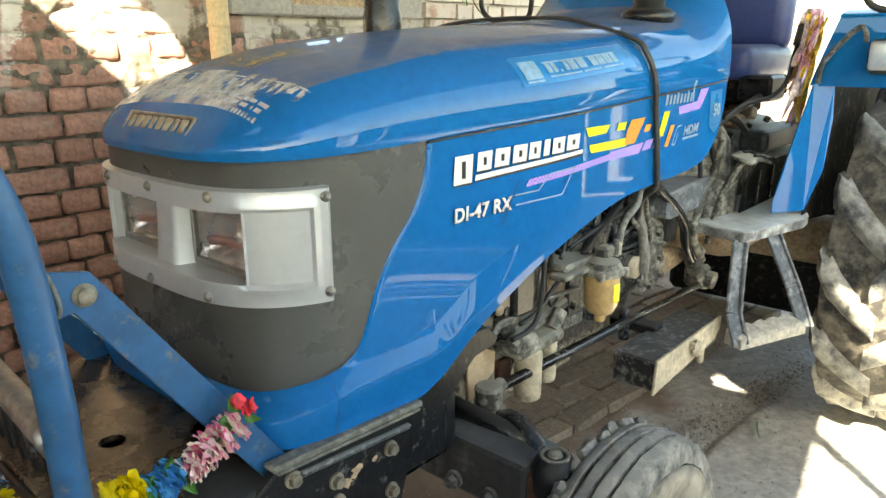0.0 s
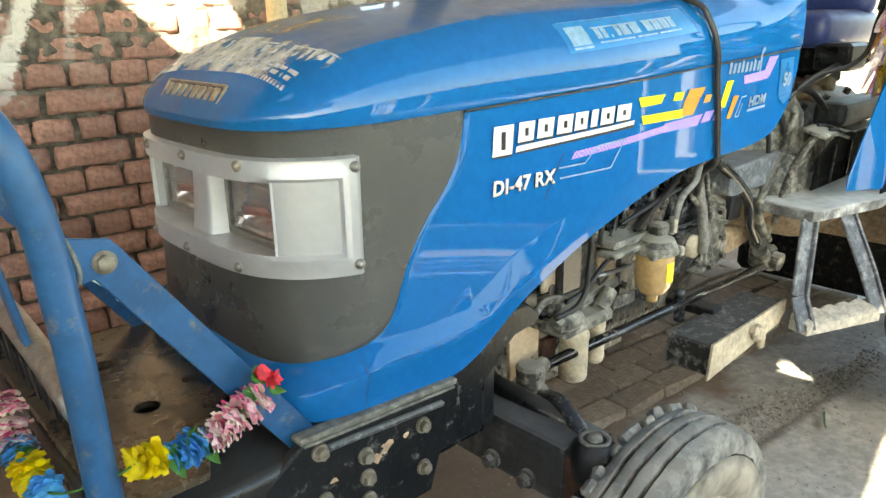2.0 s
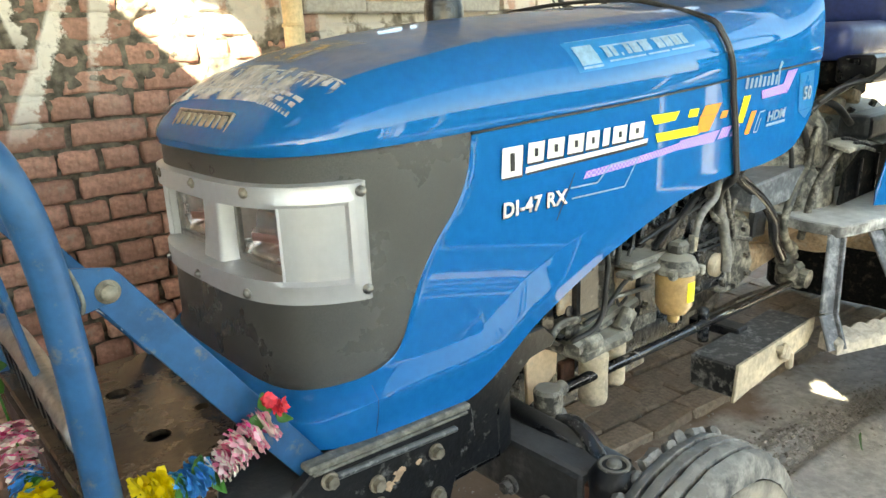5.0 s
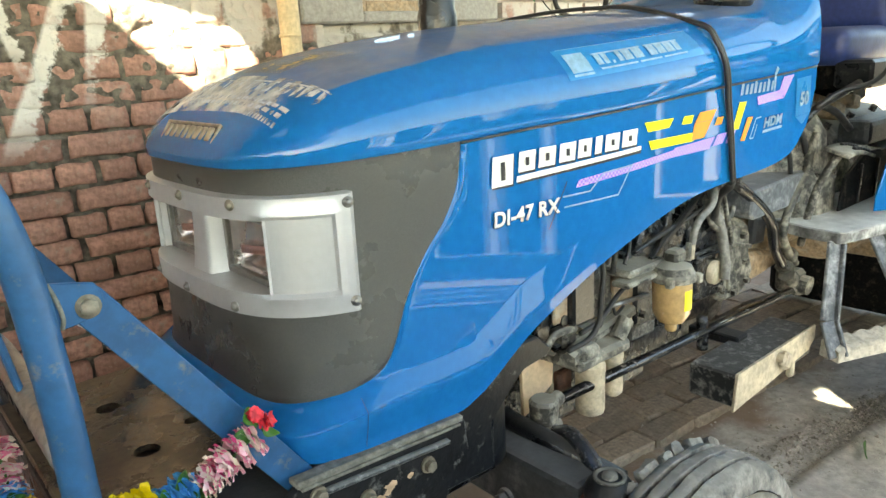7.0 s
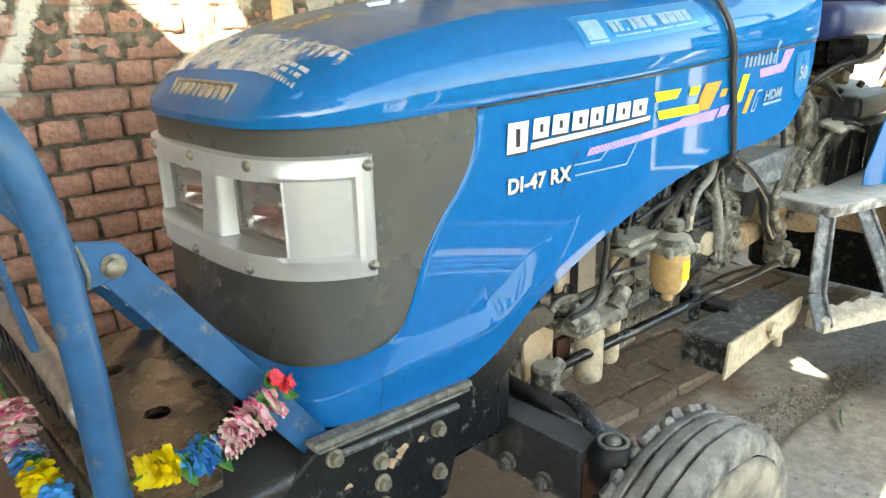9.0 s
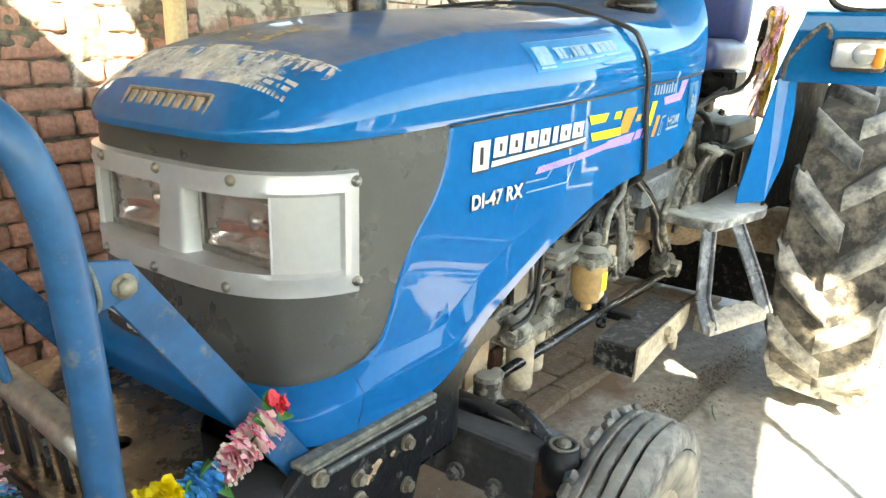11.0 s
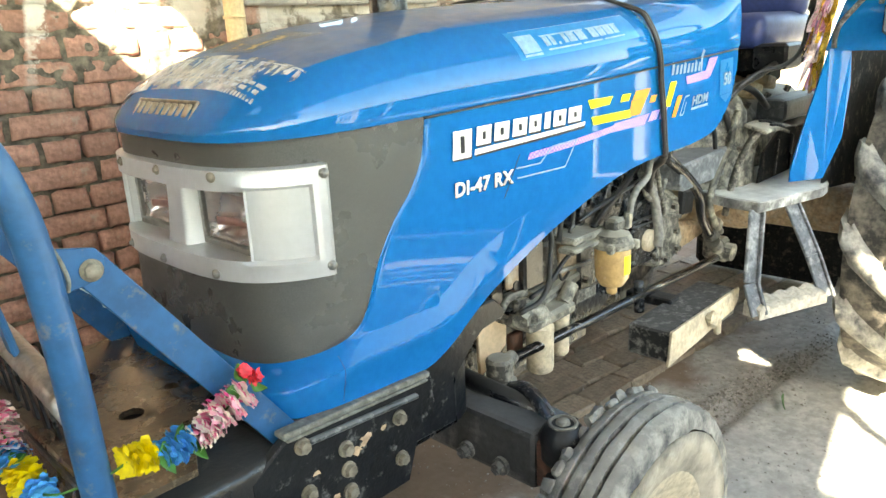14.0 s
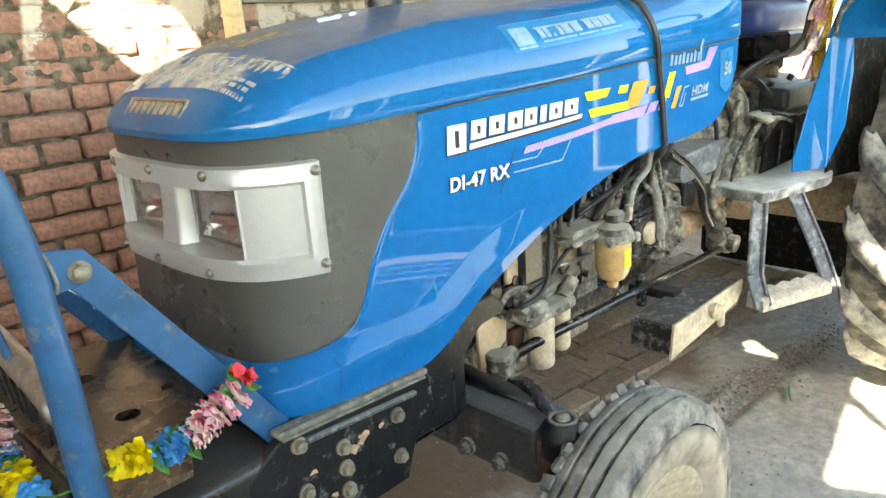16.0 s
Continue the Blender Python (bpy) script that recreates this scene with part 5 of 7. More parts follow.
def build_bolster():
    for sg in (-1, 1):
        bm = bmesh.new()
        extrude_xz(bm, [(-0.075, 0.835), (0.00, 0.884), (0.345, 0.867), (0.352, 0.80), (0.30, 0.745), (0.27, 0.66), (0.0, 0.66), (-0.075, 0.70)], sg * 0.31, sg * 0.335, 0.004)
        plate = part("bolster_plate", bm, LEG_DARK, tractor, "black front side plate with chipped paint", False)
        bm = bmesh.new()
        beam(bm, (-0.010, sg * 0.327, 0.893), (0.335, sg * 0.327, 0.875), 0.030, 0.012, 0.003)
        beam(bm, (-0.005, sg * 0.341, 0.886), (0.325, sg * 0.341, 0.867), 0.010, 0.006, 0.002)
        part("rail", bm, RAIL, plate, "dusty olive-grey ridged rail under the bonnet", False)
        bm = bmesh.new()
        beam(bm, (0.04, sg * 0.335, 0.862), (0.30, sg * 0.335, 0.842), 0.020, 0.010, 0.003)
        part("rail", bm, LEG, plate, "dusty black lower rail", False)
        for x, z in ((0.249, 0.815), (0.249, 0.725), (0.117, 0.811), (0.119, 0.767), (0.119, 0.721), (0.027, 0.860), (0.030, 0.765)):
            bm = bmesh.new()
            rod(bm, (x, sg * 0.334, z), (x, sg * 0.340, z), 0.0155, 0.0155, 16)
            rod(bm, (x, sg * 0.340, z), (x, sg * 0.350, z), 0.0120, 0.0112, 6)
            part("bolt", bm, SCREW, plate, smooth=False)
        r = random.Random(3)
        for i in range(16):
            u = r.random()
            x, z = 0.130 + 0.048 * u + 0.010 * (r.random() - 0.5), 0.782 + 0.034 * u + 0.012 * (r.random() - 0.5)
            if i > 11:
                x, z = r.uniform(-0.02, 0.22), r.uniform(0.70, 0.82)
            bm = bmesh.new()
            g = bm.faces.new([bm.verts.new((x + q * 1.4 * math.cos(a), sg * (0.3352 + 0.0002 * i), z + q * math.sin(a))) for a, q in ((a, 0.003 + 0.005 * r.random()) for a in frange(0, 5.6, 8))])
            if sg < 0:
                g.normal_flip()
            part("paint_chip", bm, RUST, plate)
        bm = bmesh.new()
        extrude_xz(bm, [(0.275, 0.862), (0.335, 0.880), (0.402, 0.912), (0.50, 0.955), (0.576, 0.953), (0.617, 0.915), (0.600, 0.900), (0.535, 0.893), (0.505, 0.872), (0.437, 0.812), (0.440, 0.711), (0.364, 0.714), (0.294, 0.717), (0.278, 0.737)], sg * 0.288, sg * 0.311, 0.004)
        part("frame_bracket", bm, LEG_DARK, tractor, "black frame bracket behind the nose", False)
        bm = bmesh.new()
        rows = [[(x, sg * y, z) for z in frange(0.70, 0.885, 6)] for x, y in spline_xy([(0.430, 0.296), (0.470, 0.292), (0.505, 0.275), (0.528, 0.245), (0.535, 0.20)])]
        grid(bm, rows, sg > 0)
        thicken(part("shroud_sheet", bm, LEG_DARK, tractor, "curved dusty sheet beside the radiator"), 0.004, 0)
    bm = bmesh.new()
    box(bm, (0.20, 0, 0.76), (0.52, 0.60, 0.14), 0.01)
    part("front_frame", bm, BLACK, tractor, smooth=False)
    bm = bmesh.new()
    extrude_xz(bm, [(0.17, 0.88), (0.40, 0.90), (0.56, 0.95), (0.60, 1.05), (0.62, 1.33), (0.17, 1.33)], -0.24, 0.24, 0.01)
    part("radiator", bm, CAST_DARK, tractor, "dark radiator block behind the grille", False)


build_bolster()


def build_axle():
    bm = bmesh.new()
    box(bm, (0.545, 0, 0.640), (0.090, 0.95, 0.138), 0.014, seg=2)
    ax = part("front_axle", bm, AXLE_GREY, tractor, "black box-section front axle beam", False)
    bm = bmesh.new()
    rod(bm, (0.575, -0.14, 0.735), (0.605, -0.50, 0.690), 0.022)
    part("tie_rod", bm, BLACK, tractor)
    bm = bmesh.new()
    rod(bm, (0.575, 0.14, 0.735), (0.605, 0.50, 0.690), 0.022)
    part("tie_rod", bm, BLACK, tractor)
    for sg in (-1, 1):
        bm = bmesh.new()
        box(bm, (0.545, sg * 0.495, 0.636), (0.078, 0.060, 0.120), 0.010)
        part("inner_beam", bm, RUSTY, ax, "rusty brown inner beam of the axle", False)
    for y in (-0.283, -0.385, 0.283, 0.385):
        bm = bmesh.new()
        rod(bm, (0.505, y, 0.600), (0.490, y, 0.600), 0.021, 0.021, 18)
        rod(bm, (0.490, y, 0.600), (0.474, y, 0.600), 0.015, 0.014, 6)
        part("bolt", bm, LEG, ax, smooth=False)
    for sg in (-1, 1):
        bm = bmesh.new()
        m = Matrix.Translation((0.548, sg * 0.512, 0)) @ Matrix.Diagonal((0.86, 0.86, 1, 1))
        lathe(bm, [(0.045, 0.42), (0.052, 0.46), (0.052, 0.62), (0.047, 0.64), (0.058, 0.655), (0.058, 0.705), (0.046, 0.722), (0.040, 0.730)], m, 24)
        box(bm, (0.575, sg * 0.53, 0.58), (0.05, 0.04, 0.10), 0.01)
        kp = part("kingpin", bm, LEG_DARK, tractor, "greasy black kingpin housing")
        autosmooth(kp)
        bm = bmesh.new()
        lathe(bm, [(0.036, 0.722), (0.038, 0.732), (0.030, 0.734), (0.027, 0.729), (0.018, 0.730), (0.016, 0.737), (0.002, 0.738)], m, 24)
        part("grease_cap", bm, CAST, kp, "dusty ringed kingpin cap")
        bm = bmesh.new()
        tube(bm, [(0.640, sg * 0.272, 0.700), (0.632, sg * 0.315, 0.708), (0.618, sg * 0.36, 0.728), (0.598, sg * 0.42, 0.715), (0.575, sg * 0.475, 0.692), (0.555, sg * 0.515, 0.690)], 0.0195, 12, 6)
        part("steering_arm", bm, DARK_STEEL, tractor, "curved forged steering arm")
        bm = bmesh.new()
        lathe(bm, [(0.014, 0.675), (0.022, 0.69), (0.042, 0.705), (0.042, 0.715), (0.032, 0.722), (0.034, 0.768), (0.028, 0.776)], Matrix.Translation((0.636, sg * 0.270, 0)), 20)
        rod(bm, (0.640, sg * 0.267, 0.748), (0.70, sg * 0.258, 0.750), 0.018)
        autosmooth(part("ball_joint", bm, CAST, tractor, "dusty ball joint of the drag link"))
        bm = bmesh.new()
        rod(bm, (0.665, sg * 0.262, 0.749), (1.94, sg * 0.253, 0.690), 0.0138, 0.0138, 16)
        part("drag_link", bm, ROD_BLACK, tractor, "long glossy black steel drag link rod")


build_axle()


# ---- wheels ----
def build_tyre(r, w, hub, treads, material, rim_mat, name, chevron):
    """A wheel about the y axis at the origin: tyre with tread, rim and hub."""
    bm = bmesh.new()
    h = w / 2
    if chevron:
        prof = [(hub, -h * 0.78), (hub + 0.02, -h * 0.86), (hub + (r - hub) * 0.35, -h * 1.0), (hub + (r - hub) * 0.65, -h * 1.0), (r * 0.93, -h * 0.92), (r * 0.945, -h * 0.6), (r * 0.95, 0)]
    else:
        prof = [(hub, -h * 0.7), (hub + 0.012, -h * 0.80), (hub + (r - hub) * 0.4, -h * 1.0), (hub + (r - hub) * 0.66, -h * 1.0), (r * 0.93, -h * 0.95), (r * 0.966, -h * 0.84), (r * 0.985, -h * 0.70), (r * 0.992, -h * 0.52),
                (r * 0.988, -h * 0.50), (r * 0.935, -h * 0.475), (r * 0.935, -h * 0.415), (r * 0.992, -h * 0.385), (r * 1.0, -h * 0.25), (r * 1.0, -h * 0.07), (r * 0.994, -h * 0.055), (r * 0.938, -h * 0.035), (r * 0.938, 0.0)]
    prof = prof + [(a, -b) for a, b in prof[-2::-1]]
    turn_y = Matrix.Rotation(math.pi / 2, 4, "X")
    side_bm = []
    if chevron:
        lathe(bm, prof, turn_y, 72, False)
    else:
        # the tread's own ring; the two sidewalls follow as parts
        cut = 3
        lathe(bm, prof[cut:-cut], turn_y, 150, True)
        for strip in (prof[:cut + 1], prof[-cut - 1:]):
            s_bm = bmesh.new()
            lathe(s_bm, strip, turn_y, 90, True)
            side_bm.append(s_bm)
    lugs = []
    rr = random.Random(7)
    if chevron:
        n = 14
        for side in (-1, 1):
            for k in range(n):
                a0 = 2 * math.pi * (k + (0.5 if side > 0 else 0)) / n
                secs = []
                for j in range(11):
                    u = j / 10
                    y = side * (h * 1.02 * (1 - u) - 0.012 * u)
                    a = a0 + 0.40 * u - 0.07 * u * u
                    base = r * (0.86 if u < 0.12 else 0.935)
                    top = r * (0.950 if u < 0.06 else 1.0)
                    wd = 0.034 + 0.012 * (1 - u)
                    wob = 0.006 * noise.noise((k * 3.1, u * 4, side * 2.0))
                    sec = [(base, -wd * 1.9), (base + (top - base) * 0.55, -wd * 1.15), (top - 0.004, -wd * 0.80 + wob), (top, -wd * 0.45), (top, wd * 0.45), (top - 0.004, wd * 0.80 + wob), (base + (top - base) * 0.55, wd * 1.15), (base, wd * 1.9)]
                    secs.append([(q * math.cos(a + t / r), y, q * math.sin(a + t / r)) for q, t in sec])
                lb = bmesh.new()
                vs = [[lb.verts.new(p) for p in s] for s in secs]
                for s, t in zip(vs, vs[1:]):
                    for e in range(len(s) - 1):
                        lb.faces.new((s[e], s[e + 1], t[e + 1], t[e]))
                lb.faces.new(vs[0]), lb.faces.new(vs[-1][::-1])
                bmesh.ops.recalc_face_normals(lb, faces=lb.faces)
                lugs.append(lb)
        bmesh.ops.recalc_face_normals(bm, faces=bm.faces)
    else:
        for v in bm.verts:
            # caked mud on the ribs, and a ragged shoulder
            q = math.hypot(v.co.x, v.co.z)
            d = 0.0045 * noise.noise(v.co * 22) + 0.003 * noise.noise(v.co * 60)
            if abs(v.co.y) > h * 0.80:
                d += 0.008 * noise.noise(v.co * 34)
            k = 1 + d / q
            v.co.x *= k
            v.co.z *= k
        n = 52
        for side in (1,):
            for k in range(n):
                a = 2 * math.pi * (k + 0.5 * rr.random()) / n
                t = Matrix.Rotation(a, 4, "Y") @ Matrix.Translation((r * rr.uniform(0.925, 0.945), side * h * rr.uniform(0.86, 0.95), 0)) @ Matrix.Rotation(side * 0.5 + 0.3 * rr.random(), 4, "Z")
                g = bmesh.new()
                box(g, (0, 0, 0), (0.034 + 0.014 * rr.random(), 0.026 + 0.020 * rr.random(), rr.uniform(0.024, 0.046)), 0.006)
                for v in g.verts:
                    v.co += Vector((rr.uniform(-1, 1), rr.uniform(-1, 1), rr.uniform(-1, 1))) * 0.003
                bmesh.ops.transform(g, matrix=t, verts=g.verts)
                merge(bm, g)
    tyre_ob = part(name, bm, material, tractor, "dusty grey tractor tyre with worn tread" if not chevron else "large mud-caked rear tyre with chevron lugs")
    autosmooth(tyre_ob, 32)
    for lb in lugs:
        autosmooth(part("lug", lb, LUG, tyre_ob), 50)
    for s_bm in side_bm:
        part("sidewall", s_bm, SIDEWALL, tyre_ob, "tyre sidewall coated in cream dust")
    bm = bmesh.new()
    m = Matrix.Rotation(math.pi / 2, 4, "X")
    prof = [(hub + 0.012, -h * 0.80), (hub + 0.012, -h * 0.74), (hub - 0.015, -h * 0.66), (hub - 0.02, 0.0), (hub - 0.015, h * 0.66), (hub + 0.012, h * 0.74), (hub + 0.012, h * 0.80), (hub - 0.03, h * 0.6), (hub * 0.55, h * 0.25),
            (hub * 0.5, h * 0.3), (0.05, h * 0.3), (0.045, h * 0.75), (0.01, h * 0.78)]
    lathe(bm, prof, m, 48)
    autosmooth(part("rim", bm, rim_mat, tyre_ob, "cream dusty wheel rim"))
    for k in range(6):
        a = 2 * math.pi * k / 6
        bm = bmesh.new()
        p = Vector((0.085 * math.cos(a), 0, 0.085 * math.sin(a)))
        rod(bm, p + Vector((0, -h * 0.2, 0)), p + Vector((0, -h * 0.42, 0)), 0.011, 0.011, 6)
        part("wheel_nut", bm, CAST, tyre_ob)
    return tyre_ob


front = build_tyre(0.362, 0.145, 0.200, 0, TYRE, CREAM, "front_wheel", False)
front.matrix_basis = pose(0.660, -0.624, FLOOR + 0.360, 0, 0, 0)
copy_thing(front, pose(0.660, 0.624, FLOOR + 0.360, 0, 0, 180))
rear = build_tyre(0.685, 0.38, 0.36, 0, TYRE_MUD, CREAM, "rear_wheel", True)
rear.matrix_basis = pose(2.785, -0.775, FLOOR + 0.683, 0, 20, 0)
copy_thing(rear, pose(2.785, 0.775, FLOOR + 0.683, 0, 20, 180))
for sg in (-1, 1):
    bm = bmesh.new()
    rod(bm, (0.64, sg * 0.53, 0.50), (0.64, sg * 0.60, 0.41), 0.03)
    rod(bm, (0.56, sg * 0.525, 0.47), (0.64, sg * 0.56, 0.43), 0.035)
    part("stub_axle", bm, BLACK, tractor)
bm = bmesh.new()
rod(bm, (2.785, -0.70, 0.713), (2.785, 0.70, 0.713), 0.11, 0.11, 24)
box(bm, (2.75, 0, 0.82), (0.9, 0.50, 0.30), 0.10, seg=4)
autosmooth(part("rear_axle", bm, TAN, tractor, "thick rear axle housing caked in mud"), 50)
# Added dark box and bars that stand in for the shade behind the axle.
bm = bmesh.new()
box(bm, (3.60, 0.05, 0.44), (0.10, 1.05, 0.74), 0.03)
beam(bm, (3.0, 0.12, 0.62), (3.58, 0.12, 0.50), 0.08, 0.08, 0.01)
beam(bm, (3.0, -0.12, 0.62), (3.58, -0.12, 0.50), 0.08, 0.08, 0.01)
part("drawbar_frame", bm, BLACK_AND_SHADE, tractor, "dark frame added for the black shade behind the rear axle", False)


# ---- engine side ----
def build_engine():
    def p(name, bm, m, label="", smooth=False):
        return part(name, bm, m, tractor, label, smooth)

    bm = bmesh.new()
    box(bm, (0.98, 0, 0.80), (0.84, 0.32, 0.34), 0.02)
    box(bm, (0.98, 0, 1.06), (0.78, 0.30, 0.20), 0.015)
    box(bm, (0.98, 0, 1.20), (0.70, 0.20, 0.12), 0.015)
    p("engine_block", bm, CAST_DARK, "oily dark engine block covered in dust")
    bm = bmesh.new()
    for i, (c, s) in enumerate((((0.90, -0.18, 0.925), (0.13, 0.06, 0.11)), ((1.00, -0.175, 0.86), (0.10, 0.05, 0.13)), ((0.86, -0.18, 0.84), (0.16, 0.06, 0.05)), ((1.12, -0.175, 0.80), (0.12, 0.05, 0.10)))):
        box(bm, c, s, 0.008)
    p("pump_body", bm, CAST, "dusty tan injection pump casting")
    bm = bmesh.new()
    box(bm, (0.806, -0.235, 0.995), (0.078, 0.03, 0.195), 0.006)
    box(bm, (0.70, -0.20, 0.98), (0.05, 0.03, 0.22), 0.006)
    p("side_cover", bm, BLACK, "black upright cover plate")
    bm = bmesh.new()
    box(bm, (0.745, -0.225, 0.965), (0.050, 0.012, 0.11), 0.004)
    p("label_plate", bm, TAN)
    # dark cover with ribs behind the bowl
    bm = bmesh.new()
    extrude_xz(bm, [(1.06, 0.80), (1.06, 1.00), (1.09, 1.065), (1.20, 1.12), (1.39, 1.12), (1.50, 0.99), (1.52, 0.78), (1.20, 0.79)], -0.215, -0.165, 0.008)
    cover = p("gear_cover", bm, CAST_DARK, "dark ribbed flywheel cover")
    for a, b, w, h in (((1.098, 1.10), (1.152, 1.034), 0.016, 0.022), ((1.152, 1.034), (1.192, 0.958), 0.016, 0.022), ((1.325, 0.941), (1.490, 0.940), 0.012, 0.010), ((1.200, 0.962), (1.325, 0.941), 0.010, 0.010),
                       ((1.13, 0.96), (1.19, 1.09), 0.020, 0.024), ((1.25, 1.11), (1.29, 0.99), 0.020, 0.024), ((1.085, 0.93), (1.48, 1.01), 0.014, 0.016)):
        bm = bmesh.new()
        beam(bm, (a[0], -0.223, a[1]), (b[0], -0.223, b[1]), w, h, 0.003)
        part("rib", bm, CAST_DARK, cover, smooth=False)
    for c, s, a in (((1.235, -0.222, 1.03), (0.060, 0.012, 0.085), 0.35), ((1.325, -0.222, 1.03), (0.10, 0.010, 0.13), -0.12), ((1.40, -0.220, 0.87), (0.13, 0.010, 0.11), 0.05), ((1.12, -0.222, 1.07), (0.05, 0.010, 0.06), -0.5)):
        bm = bmesh.new()
        box(bm, c, s, 0.003, Matrix.Rotation(a, 3, "Y") @ Matrix.Rotation(a * 0.4, 3, "X"))
        part("cover_panel", bm, CAST_DARK, cover, smooth=False)
    for x, z in ((1.09, 0.83), (1.085, 0.99), (1.20, 1.09), (1.36, 1.09), (1.47, 0.98), (1.49, 0.88), (1.49, 0.80), (1.30, 0.81), (1.42, 1.05)):
        bm = bmesh.new()
        rod(bm, (x, -0.212, z), (x, -0.228, z), 0.011, 0.010, 6)
        p("cover_bolt", bm, CAST)
    # cast bell housing and gearbox, in worn tan
    bm = bmesh.new()
    m = Matrix.Translation((1.53, 0, 0.90)) @ Matrix.Rotation(math.pi / 2, 4, "Y")
    lathe(bm, [(0.215, -0.03), (0.215, 0.0), (0.195, 0.01), (0.165, 0.16), (0.155, 0.36), (0.175, 0.38), (0.175, 0.42), (0.16, 0.43), (0.17, 1.1)], m, 28)
    autosmooth(p("gearbox", bm, TAN, "mud-caked gearbox housing", True))
    # flared bell housing, its foot and a slate-grey inspection plate
    bm = bmesh.new()
    extrude_xz(bm, [(1.49, 1.06), (1.55, 1.03), (1.66, 0.975), (1.70, 0.925), (1.70, 0.865), (1.735, 0.80), (1.70, 0.752), (1.63, 0.728), (1.55, 0.735), (1.50, 0.76), (1.475, 0.88)], -0.200, -0.10, 0.010)
    bell = p("bell_housing", bm, DUST_CAST, "pale dusty cast bell housing")
    for u, v_, w, h in (((1.50, 1.02), (1.50, 0.77), 0.022, 0.018), ((1.52, 0.93), (1.69, 0.885), 0.016, 0.014), ((1.53, 1.00), (1.66, 0.95), 0.014, 0.012), ((1.55, 0.86), (1.57, 0.76), 0.014, 0.010)):
        bm = bmesh.new()
        beam(bm, (u[0], -0.204, u[1]), (v_[0], -0.204, v_[1]), w, h, 0.003)
        part("rib", bm, DUST_CAST, bell, smooth=False)
    for x, z in ((1.535, 0.775), (1.60, 0.755), (1.68, 0.775), (1.665, 0.84), (1.55, 0.90), (1.64, 0.93), (1.56, 0.975)):
        bm = bmesh.new()
        rod(bm, (x, -0.198, z), (x, -0.214, z), 0.012, 0.011, 6)
        part("bolt", bm, CAST, bell, smooth=False)
    bm = bmesh.new()
    extrude_xz(bm, [(1.69, 0.86), (1.88, 0.825), (1.93, 0.765), (1.79, 0.752), (1.70, 0.752)], -0.192, -0.10, 0.012)
    p("gearbox_foot", bm, TAN, "tan mud-caked foot of the gearbox")
    bm = bmesh.new()
    box(bm, (1.755, -0.190, 0.922), (0.075, 0.03, 0.088), 0.008, Matrix.Rotation(0.1, 3, "Y"))
    p("inspection_plate", bm, AXLE_GREY, "slate-grey inspection plate")
    for a in frange(-2.6, 2.6, 10):
        bm = bmesh.new()
        c = Vector((1.525, -0.205 * math.cos(a * 0.55), 0.90 + 0.205 * math.sin(a * 0.55)))
        rod(bm, c, c + Vector((0.03, 0, 0)), 0.014, 0.014, 6)
        p("flange_bolt", bm, CAST)
    bm = bmesh.new()
    box(bm, (1.93, -0.235, 0.72), (0.07, 0.08, 0.08), 0.012)
    rod(bm, (1.93, -0.20, 0.72), (1.93, -0.30, 0.71), 0.032)
    rod(bm, (1.86, -0.25, 0.76), (1.97, -0.25, 0.68), 0.026)
    box(bm, (1.88, -0.24, 0.80), (0.06, 0.05, 0.09), 0.012, Matrix.Rotation(0.5, 3, "Y"))
    p("pedal_pivot", bm, DUST_CAST, "dusty cast pedal pivot")
